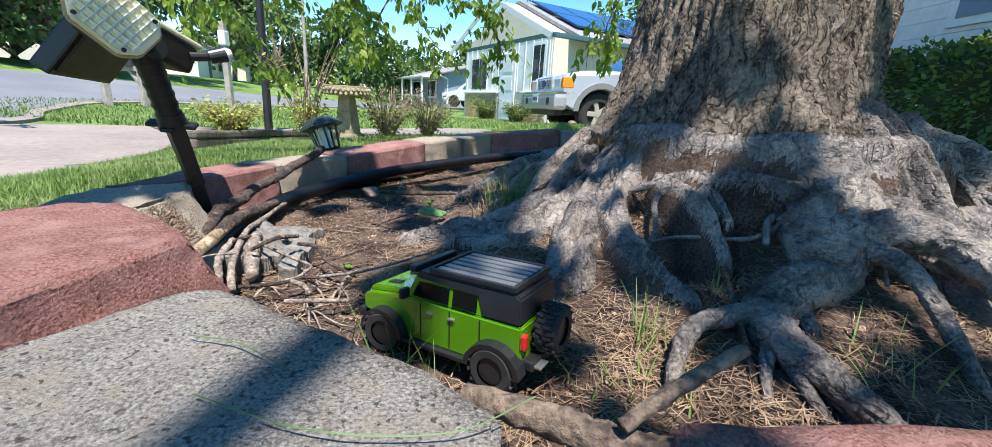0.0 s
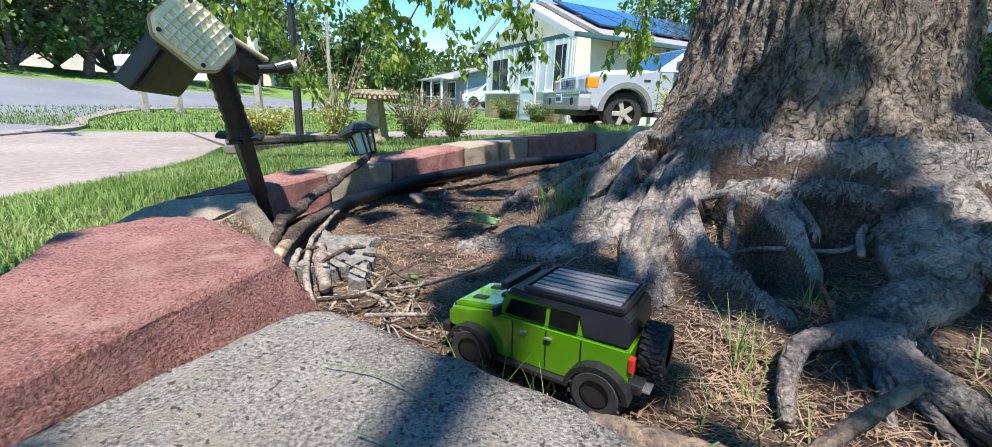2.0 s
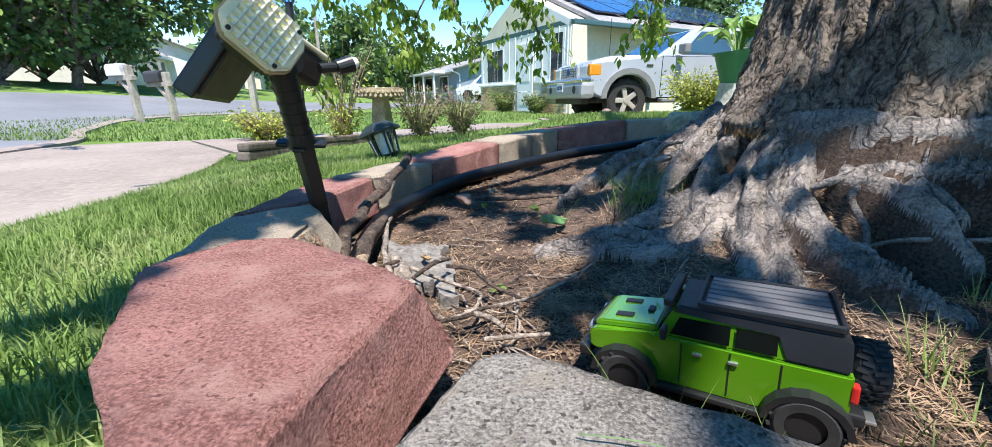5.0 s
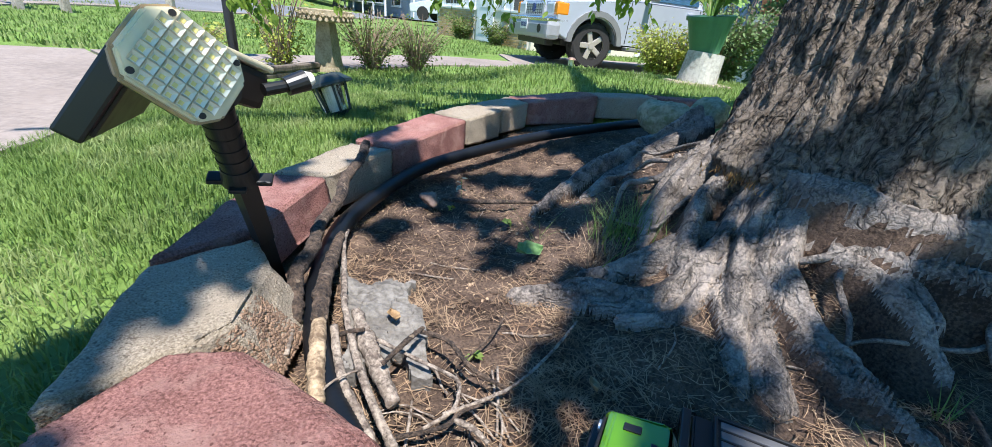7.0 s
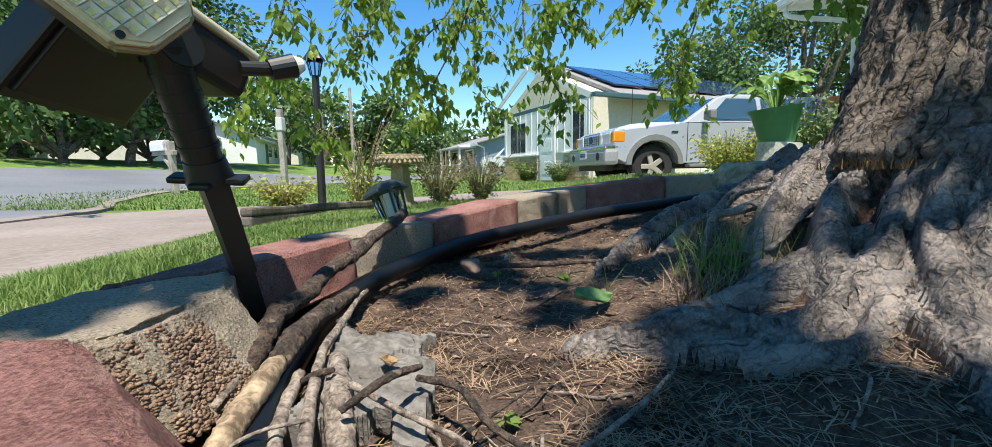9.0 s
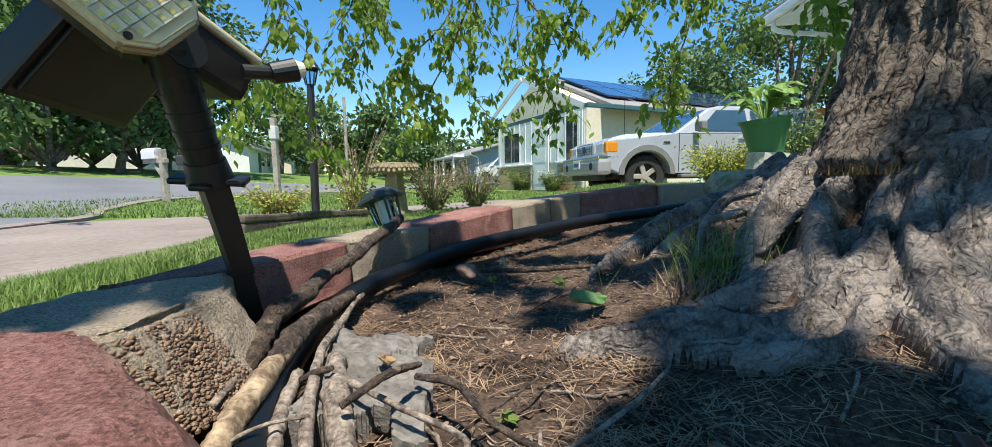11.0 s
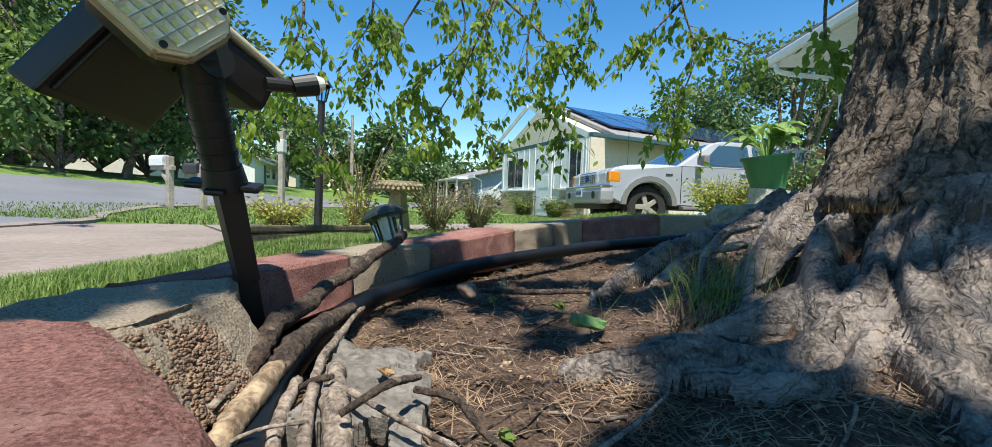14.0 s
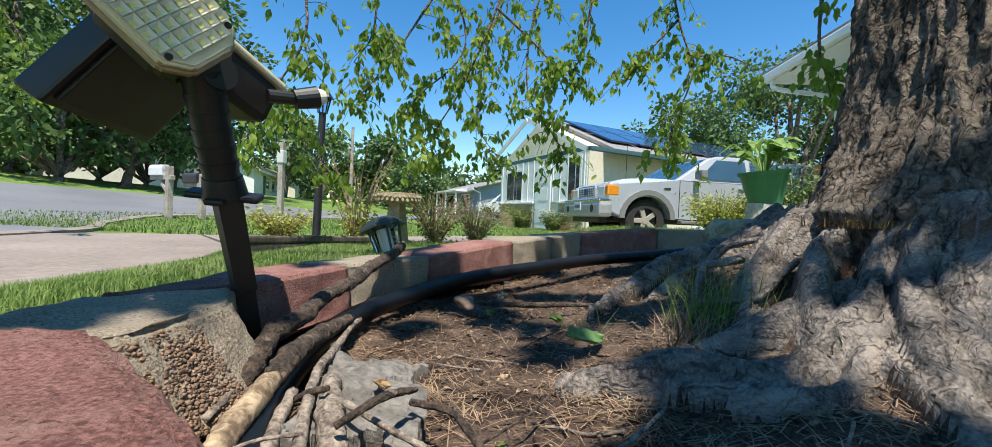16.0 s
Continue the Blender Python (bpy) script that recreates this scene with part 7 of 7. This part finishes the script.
    for k in range(6):
        part("plate_bar", box(0.004, 0.026, 0.07, 0, (-0.918, 0.67 + k * 0.044, 0.555)), plain("plate_ink", (0.03, 0.05, 0.15), 0.5) if k == 0 else bpy.data.materials["plate_ink"], plate)
    part("tail_light", box(0.05, 0.16, 0.42, 0.02, (4.25, y0 + 0.09, 0.66)), bpy.data.materials["red_lens"], t, "red tail light")
    part("rear_bumper", box(0.16, 1.76, 0.20, 0.03, (4.32, 0.72, 0.42)), chrome, t)
    part("underbody", box(4.6, 1.3, 0.2, 0.03, (1.8, 0.72, 0.32)), black, t)
    part("aerial", rod((0.40, y1 - 0.15, 1.1), (0.40, y1 - 0.15, 1.95), 0.006, sides=6), black, t)
    # wheels
    alloy = plain("dusty_alloy", (0.55, 0.50, 0.44), 0.35, 0.4)
    for cx in (0.0, 3.15):
        for y, s in ((0.0, -1), (1.44, 1)):
            bm = bmesh.new()
            n = 36
            loops = [[bm.verts.new((r * math.cos(2 * math.pi * k / n), yy, r * math.sin(2 * math.pi * k / n))) for k in range(n)] for yy, r in ((-0.12, 0.22), (-0.125, 0.33), (-0.10, 0.365), (0.10, 0.365), (0.125, 0.33), (0.12, 0.22))]
            for p, q in zip(loops, loops[1:]):
                for k in range(n):
                    bm.faces.new((p[k], p[(k + 1) % n], q[(k + 1) % n], q[k]))
            for k in range(n):
                a = 2 * math.pi * (k + 0.5) / n
                box(0.035, 0.10, 0.018, 0, (0, 0, 0), bm, Matrix.Rotation(-a, 4, "Y") @ Matrix.Translation((0, 0.055 if k % 2 else -0.055, 0.36)))
            wheel = part("wheel", bm, rubber, t, "black tyre with white lettering ring", m=Matrix.Translation((cx, y, 0.365)))
            bm = rod((0, s * 0.03, 0), (0, s * 0.07, 0), 0.225, 0.225, 28)
            part("rim", bm, black, wheel)
            for k in range(5):
                a = 2 * math.pi * k / 5 + 0.3
                part("spoke", box(0.085, 0.04, 0.20, 0.012, (0, 0, 0), turn=Matrix.Rotation(-a, 4, "Y") @ Matrix.Translation((0, s * 0.085, 0.02))), alloy, wheel)
            ring = rod((0, s * 0.07, 0), (0, s * 0.105, 0), 0.235, 0.225, 28, caps=False)
            part("rim_edge", ring, alloy, wheel)
            part("hub", rod((0, s * 0.07, 0), (0, s * 0.115, 0), 0.055, sides=16), alloy, wheel)


pickup()


def parked_suv():
    t = thing("parked_suv", "white car parked beyond the cream house", "car", (-1.2, 25.5, 0.15), -20)
    paint = plain("white_car_paint", (0.68, 0.70, 0.72), 0.25, 0.1, coat=0.7, grime=0.04, scale=2)
    pane, rubber = bpy.data.materials["truck_glass"], bpy.data.materials["tyre_rubber"]
    def spread(name, profile, a, b, material, lean=0.0):
        bm = bmesh.new()
        top, low = max(z for _, z in profile), min(z for _, z in profile)
        rows = [[bm.verts.new((x, y + s * lean * (z - low) / (top - low), z)) for x, z in profile] for y, s in ((a, 1), (b, -1))]
        n = len(profile)
        bm.faces.new(rows[0])
        bm.faces.new(rows[1][::-1])
        for i in range(n):
            bm.faces.new((rows[0][i], rows[0][(i + 1) % n], rows[1][(i + 1) % n], rows[1][i]))
        bmesh.ops.bevel(bm, geom=bm.edges[:], offset=0.04, segments=2, affect="EDGES")
        part(name, bm, material, t)
    spread("body", [(-2.1, 0.35), (-2.15, 0.75), (-1.2, 0.95), (2.1, 1.0), (2.15, 0.4)], -0.9, 0.9, paint)
    spread("cabin", [(-1.25, 0.93), (-0.5, 1.55), (1.8, 1.58), (2.1, 0.98)], -0.85, 0.85, paint, 0.14)
    for s in (-1, 1):
        for x0, x1 in ((-0.85, 0.25), (0.35, 1.75)):
            bm = bmesh.new()
            f = bm.faces.new([bm.verts.new(p) for p in ((x0, s * 0.86, 1.03), (x1, s * 0.86, 1.03), (x1 - 0.05, s * 0.745, 1.48), (x0 + 0.35 * (x0 < 0), s * 0.745, 1.48))])
            bmesh.ops.solidify(bm, geom=[f], thickness=0.01)
            part("side_window", bm, pane, t)
        for x in (-1.35, 1.35):
            part("wheel", rod((x, s * 0.72, 0.33), (x, s * 0.92, 0.33), 0.33, sides=24), rubber, t)
    bm = bmesh.new()
    f = bm.faces.new([bm.verts.new(p) for p in ((-1.24, -0.72, 0.99), (-1.24, 0.72, 0.99), (-0.56, 0.64, 1.52), (-0.56, -0.64, 1.52))])
    bmesh.ops.solidify(bm, geom=[f], thickness=0.01)
    part("windscreen", bm, pane, t)


parked_suv()


# ---- boughs and canopy of the tree ----
def bough(*points, seed=0, twigs=9, leaf=0.078, spread=0.27, hang=0.6):
    """One drooping bough with its twigs and leaves, as parts of the tree."""
    rng = np.random.default_rng(1000 + seed)
    n = len(points)
    line = spline([(*p, 0.011 * (1 - 0.75 * k / (n - 1))) for k, p in enumerate(points)], 8)
    v, f = tube([p[:3] for p in line], [p[3] for p in line], 7, 0.1)
    out, faces = [], []
    total = sum(float(np.linalg.norm(b[:3] - a[:3])) for a, b in zip(line, line[1:]))
    for k in range(int(twigs * total * 1.15) + 4):
        i = rng.integers(3, len(line))
        start = line[i][:3]
        way = unit(np.array([rng.normal(0, 1), rng.normal(0, 0.6), rng.normal(-0.15, 0.35)]))
        size = spread * rng.uniform(0.45, 1.15)
        pts = [start, start + way * size * 0.5 + np.array([0, 0, -0.03]), start + way * size + np.array([0, 0, -hang * size])]
        tw = spline([(*p, 0.0030 - 0.0008 * j) for j, p in enumerate(pts)], 5)
        vv, ff = tube([p[:3] for p in tw], [p[3] for p in tw], 4)
        f += [tuple(q + len(v) for q in g) for g in ff]
        v += vv
        for j in range(rng.integers(10, 18)):
            q = tw[rng.integers(2, len(tw))][:3] + rng.normal(0, 0.025, 3)
            d = unit(np.array([rng.normal(0, 0.42), rng.normal(0, 0.42), -1.0 + rng.normal(0, 0.25)]))
            s = leaf * rng.uniform(0.6, 1.15)
            quad_leaf(rng, out, faces, q, d, unit(rng.normal(0, 1, 3)), s, s * 0.62, "ovate")
    inv = Matrix.Translation((-TX, -TY, -0.2))
    limb_ob = part("bough", raw("bough", v, f, BARK, True), None, TREE, "thin drooping bough", m=inv)
    part("leaves", raw("leaves", out, faces, LEAF), None, limb_ob, "small lobed green leaves")


bough((-0.44, 3.7, 2.57), (-0.6, 3.65, 1.88), (-0.84, 3.6, 1.24), (-1.04, 3.56, 0.84), (-0.97, 3.55, 0.62), seed=1, twigs=13)
bough((-0.59, 3.55, 1.83), (-0.2, 3.56, 1.47), (-0.02, 3.56, 1.15), seed=2)
bough((-0.83, 3.45, 2.22), (-1.21, 3.39, 1.57), (-1.42, 3.35, 1.24), (-1.61, 3.32, 1.0), seed=3, twigs=8)
bough((-0.09, 3.94, 2.68), (-0.31, 3.88, 1.9), (-0.33, 3.84, 1.28), (-0.1, 3.84, 0.92), (0.01, 3.84, 0.72), seed=4, twigs=11, spread=0.3)
bough((0.7, 3.9, 2.65), (0.87, 3.87, 1.9), (0.99, 3.86, 1.46), (0.84, 3.82, 1.0), (0.9, 3.81, 0.8), seed=5, twigs=10, spread=0.3)
bough((0.83, 3.77, 1.85), (0.58, 3.73, 1.55), (0.45, 3.71, 1.3), seed=6, spread=0.25)
bough((0.96, 3.87, 1.61), (1.26, 3.89, 1.62), (1.46, 3.9, 1.55), seed=7, spread=0.25, twigs=6)
bough((-1.82, 2.95, 1.91), (-1.75, 2.93, 1.36), (-1.93, 2.89, 0.96), (-2.07, 2.86, 0.63), seed=8, twigs=12, spread=0.3)
bough((-2.12, 3.18, 1.04), (-1.88, 3.18, 0.7), (-1.69, 3.18, 0.5), seed=9, twigs=8, spread=0.2)
bough((1.07, 2.46, 1.49), (1.05, 2.44, 1.11), (1.11, 2.44, 0.91), seed=10, spread=0.16, leaf=0.06)
bough((-1.09, 3.74, 2.41), (-0.85, 3.72, 1.62), (-1.20, 3.65, 1.18), (-1.26, 3.63, 1.04), seed=11, twigs=12)
bough((0.17, 3.53, 2.27), (0.1, 3.5, 1.72), (0.05, 3.48, 1.44), (-0.03, 3.47, 1.28), seed=12, spread=0.2, twigs=8)
bough((-4.73, 3.32, 1.98), (-4.32, 3.33, 1.51), (-4.18, 3.32, 1.13), seed=13)
bough((-1.38, 3.19, 1.98), (-1.4, 3.16, 1.47), (-1.52, 3.14, 1.25), seed=14, spread=0.28, twigs=8)
bough((-0.5, 4.09, 2.42), (-0.73, 4.03, 1.65), (-0.75, 4.0, 1.04), (-0.57, 3.99, 0.75), seed=15, twigs=12)


def canopy():
    """The crown overhead: clumps of leaves on limbs, with gaps that let the sun through."""
    rng = np.random.default_rng(4)
    inv = Matrix.Translation((-TX, -TY, -0.2))
    for k in range(6):
        a = 2 * math.pi * k / 6 + 0.35
        r = rng.uniform(2.4, 3.6)
        v, f = limb([(TX - 0.1, TY + 0.05, 2.6, 0.14), (TX + 0.4 * r * math.cos(a), TY + 0.4 * r * math.sin(a), 3.6, 0.06), (TX + r * math.cos(a), TY + r * math.sin(a), 4.2, 0.02)], 6, 10, 0.1, 5)
        part("limb", raw("limb", v, f, BARK, True), None, TREE, m=inv)
    roots, sizes = [], []
    while len(roots) < 14000:
        # the place where a leaf's shade falls decides how thick the crown is there
        gx, gy = rng.uniform(-2.8, 2.6), rng.uniform(-1.0, 3.1)
        thick = noise.noise((gx * 2.4 + 29.6, gy * 2.4 + 36.43, 0)) + 0.6 * noise.noise((gx * 6 + 35.56, gy * 6 + 6.69, 3)) + 0.35 * noise.noise((gx * 15 + 25.28, gy * 15 + 7.82, 7))
        here = lambda x, y, rx, ry: math.exp(-((gx - x) / rx) ** 2 - ((gy - y) / ry) ** 2)
        # gaps and thick places of the unseen crown, set to steer sun and shade
        if thick < 0.20 + 0.9 * smoothstep(-0.75, -1.15, gx) + 0.35 * here(-0.68, 0.78, 0.16, 0.22) + 0.60 * here(0.12, 0.94, 0.12, 0.08) - 0.30 * here(0.30, 1.22, 0.16, 0.13) + 0.60 * here(0.12, 0.86, 0.08, 0.06) + 0.60 * here(0.31, 0.95, 0.09, 0.07) + 0.50 * here(0.52, 0.80, 0.12, 0.07) + 0.22 * here(-0.15, 0.2, 0.22, 0.18) + 0.30 * here(-0.52, 0.38, 0.20, 0.20) - 0.35 * here(0.32, 0.72, 0.13, 0.09) - 0.35 * here(0.5, 0.35, 0.15, 0.13):
            continue
        z = rng.uniform(2.9, 4.2)
        roots.append((gx + 0.1075 * z, gy - 0.387 * z, z))
        sizes.append(rng.uniform(0.05, 0.095))
    # sparse unseen leaves further back, added to dim the sky light
    for _ in range(2500):
        roots.append((rng.uniform(-3.3, 4.2), rng.uniform(-5.6, -3.0), rng.uniform(2.7, 4.3)))
        sizes.append(rng.uniform(0.08, 0.14))
    n, sizes = len(roots), np.array(sizes)
    out, faces = leaf_cloud(np.array(roots), rng.normal(0, 1, (n, 3)) * np.array([1, 1, 0]) + np.array([0, 0, -0.5]), rng.normal(0, 0.5, (n, 3)) * np.array([1, 1, 0]) + np.array([0, 0, 1]), sizes, sizes * 0.88, True)
    part("crown", raw("crown", out, faces, LEAF), None, TREE, "leafy green crown", m=inv)


canopy()


# ---- grass and litter ----
def blades(name, count, place, height, width, seed, material, label, category="grass"):
    rng = np.random.default_rng(seed)
    base = place(rng, count)
    n = len(base)
    a = rng.uniform(0, 2 * math.pi, n)
    h = height * rng.uniform(0.5, 1.2, n)
    w = width * rng.uniform(0.6, 1.2, n)
    lean = rng.uniform(0.15, 0.9, n)
    d = np.stack([np.cos(a), np.sin(a), np.zeros(n)], 1)
    s = np.stack([-np.sin(a), np.cos(a), np.zeros(n)], 1) * w[:, None] * 0.5
    up = np.array([0, 0, 1.0])
    mid = base + d * (h * lean * 0.3)[:, None] + up * (h * 0.6)[:, None]
    tip = base + d * (h * lean)[:, None] + up * (h * (1.05 - 0.35 * lean))[:, None]
    verts = np.stack([base - s, base + s, mid + s * 0.7, mid - s * 0.7, tip], 1).reshape(-1, 3)
    k = np.arange(n)[:, None] * 5
    me = bpy.data.meshes.new(name)
    me.from_pydata(verts.tolist(), [], (k + np.array([0, 1, 2, 3])).tolist() + (k + np.array([3, 2, 4])).tolist())
    me.materials.append(material)
    tagged(new(name, me), label, category, kind="stuff")


def paved(x, y):
    """Roughly where drives and walk lie."""
    if x < np.interp(y, [-9, 1.46, 2.1, 2.75, 3.4, 4.4, 4.6, 9], [-1.83, -1.84, -2.0, -2.25, -2.55, -3.5, -4.0, -4.0]):
        return y < 4.5
    near = np.interp(x, [-2.5, -1.9, -1.35, -0.6, 0.5, 2.7, 6.5], [3.42, 4.35, 5.05, 6.15, 6.85, 7.65, 9.3])
    far = np.interp(x, [-3.7, -2.8, -1.9, -0.95, 0.3, 1.9, 6.0], [4.5, 5.2, 6.0, 7.3, 9.2, 10.2, 12.2])
    return x > -3.6 and near < y < far


def on_block(x, y):
    for _, _, plan, _, _ in BLOCKS:
        cx, cy = sum(p[0] for p in plan) / len(plan), sum(p[1] for p in plan) / len(plan)
        if math.hypot(x - cx, y - cy) < 0.09:
            return True
    return False


def lawn_places(x0, x1, y0, y1, power=1.0):
    def place(rng, count):
        out = []
        while len(out) < count:
            x, y = rng.uniform(x0, x1), y0 + (y1 - y0) * rng.uniform() ** power
            if (x > -0.9 and y < 2.65 and (in_bed(x, y) or in_bed(x + 0.10, y) or in_bed(x + 0.05, y - 0.10) or in_bed(x, y - 0.14) or on_block(x, y))) or paved(x, y):
                continue
            if y < 0.45 and x > -0.62:
                continue
            out.append((x, y, lawn_z(x, y) - 0.004))
        return np.array(out)
    return place


blades("lawn_grass", 60000, lawn_places(-2.5, -0.62, 0.0, 3.2), 0.045, 0.0032, 71, GRASS, "bright green mown lawn grass beside the blocks")
blades("lawn_grass", 26000, lawn_places(-1.6, 2.6, 1.5, 5.2), 0.05, 0.006, 72, GRASS, "green mown lawn grass behind the tree ring")
blades("lawn_grass", 26000, lawn_places(-9.0, 6.0, 4.6, 14.0, 1.4), 0.07, 0.016, 73, GRASS, "green lawn grass beyond the walk")


def litter():
    """Dry needles and straw over the soil."""
    rng = np.random.default_rng(81)
    verts, faces = [], []
    count = 0
    while count < 25000:
        x, y = rng.uniform(-0.66, 1.2), rng.uniform(0.2, 2.2)
        patch = noise.noise((x * 5, y * 5, 2)) + 0.5 * noise.noise((x * 14, y * 14, 5))
        front = smoothstep(1.25, 0.7, y)
        if not in_bed(x, y) or rng.uniform() > 0.10 + 0.75 * front * max(0.0, 0.35 + patch):
            continue
        a, ln = rng.uniform(0, 2 * math.pi), rng.uniform(0.012, 0.030) if rng.uniform() < 0.7 else rng.uniform(0.03, 0.06)
        w = rng.uniform(0.0003, 0.0008)
        z = soil_z(x, y) + 0.002 + rng.uniform(0, 0.009)
        tilt = rng.normal(0, 0.16)
        d = np.array([math.cos(a), math.sin(a), tilt]) * ln * 0.5
        s = np.array([-math.sin(a), math.cos(a), 0]) * w
        up = np.array([0, 0, w * 1.2])
        c = np.array([x, y, z])
        bow = np.array([-math.sin(a), math.cos(a), 0.3]) * ln * rng.normal(0, 0.035)
        k = len(verts)
        verts += [c - d - s, c - d + s, c + bow + s + up, c + bow - s + up, c + d + s, c + d - s]
        faces += [(k, k + 1, k + 2, k + 3), (k + 3, k + 2, k + 4, k + 5)]
        count += 1
    tagged(new("needle_litter", raw("needle_litter", verts, faces, NEEDLE)), "dry brown needles and straw on the soil", "litter", kind="stuff")
    verts, faces = [], []
    for _ in range(5200):
        x, y = rng.uniform(-0.66, 1.2), rng.uniform(0.2, 2.2)
        if not in_bed(x, y):
            continue
        r = rng.uniform(0.0015, 0.006) if rng.uniform() < 0.93 else rng.uniform(0.006, 0.011)
        c = np.array([x, y, soil_z(x, y) + r * 0.3])
        k = len(verts)
        for d in ((1, 0, 0), (0, 1, 0), (-1, 0, 0), (0, -1, 0), (0, 0, 0.7), (0, 0, -0.7)):
            verts.append(c + np.array(d) * r * rng.uniform(0.6, 1.3) + rng.normal(0, r * 0.15, 3))
        faces += [(k, k + 1, k + 4), (k + 1, k + 2, k + 4), (k + 2, k + 3, k + 4), (k + 3, k, k + 4), (k + 1, k, k + 5), (k + 2, k + 1, k + 5), (k + 3, k + 2, k + 5), (k, k + 3, k + 5)]
    tagged(new("soil_crumbs", raw("soil_crumbs", verts, faces, SOIL)), "crumbs of dry brown soil and bark", "soil", kind="stuff")


litter()


def leaf_litter():
    """Small broken leaves and bark chips between the needles."""
    rng = np.random.default_rng(91)
    out, faces = [], []
    while len(faces) < 4 * 2600:
        x, y = rng.uniform(-0.60, 0.9), rng.uniform(0.22, 2.1)
        if not in_bed(x, y):
            continue
        a, s = rng.uniform(0, 2 * math.pi), rng.uniform(0.004, 0.013)
        quad_leaf(rng, out, faces, np.array([x, y, soil_z(x, y) + 0.003]), np.array([math.cos(a), math.sin(a), rng.normal(0, 0.15)]), unit(np.array([rng.normal(0, 0.5), rng.normal(0, 0.5), 1])), s, s * rng.uniform(0.5, 1.0), "ovate")
    chips = surface("leaf_chips", (0.09, 0.055, 0.033), (0.38, 0.27, 0.17), (0.20, 0.12, 0.07), fine=140, broad=70, rough=0.85, bump=0.0)
    tagged(new("leaf_litter", raw("leaf_litter", out, faces, chips)), "small broken brown leaves and bark chips on the soil", "litter", kind="stuff")


leaf_litter()

CUT_GRASS = surface("cut_grass_blade", (0.035, 0.075, 0.022), (0.09, 0.16, 0.045), fine=40, broad=9, rough=0.6, bump=0.0)


def loose_blade(points, label):
    v, f = limb([(*p, 0.0006) for p in points], 8, 4, 0)
    single("cut_grass", raw("cut_grass", v, f, CUT_GRASS), label, "grass")


loose_blade([(-0.236, 0.288, 0.1315), (-0.19, 0.278, 0.133), (-0.14, 0.252, 0.1315)], "loose green grass blade lying on the grey block")
loose_blade([(-0.185, 0.222, 0.132), (-0.10, 0.196, 0.134), (-0.02, 0.200, 0.134), (0.03, 0.225, 0.142)], "long loose grass blade on the grey block")
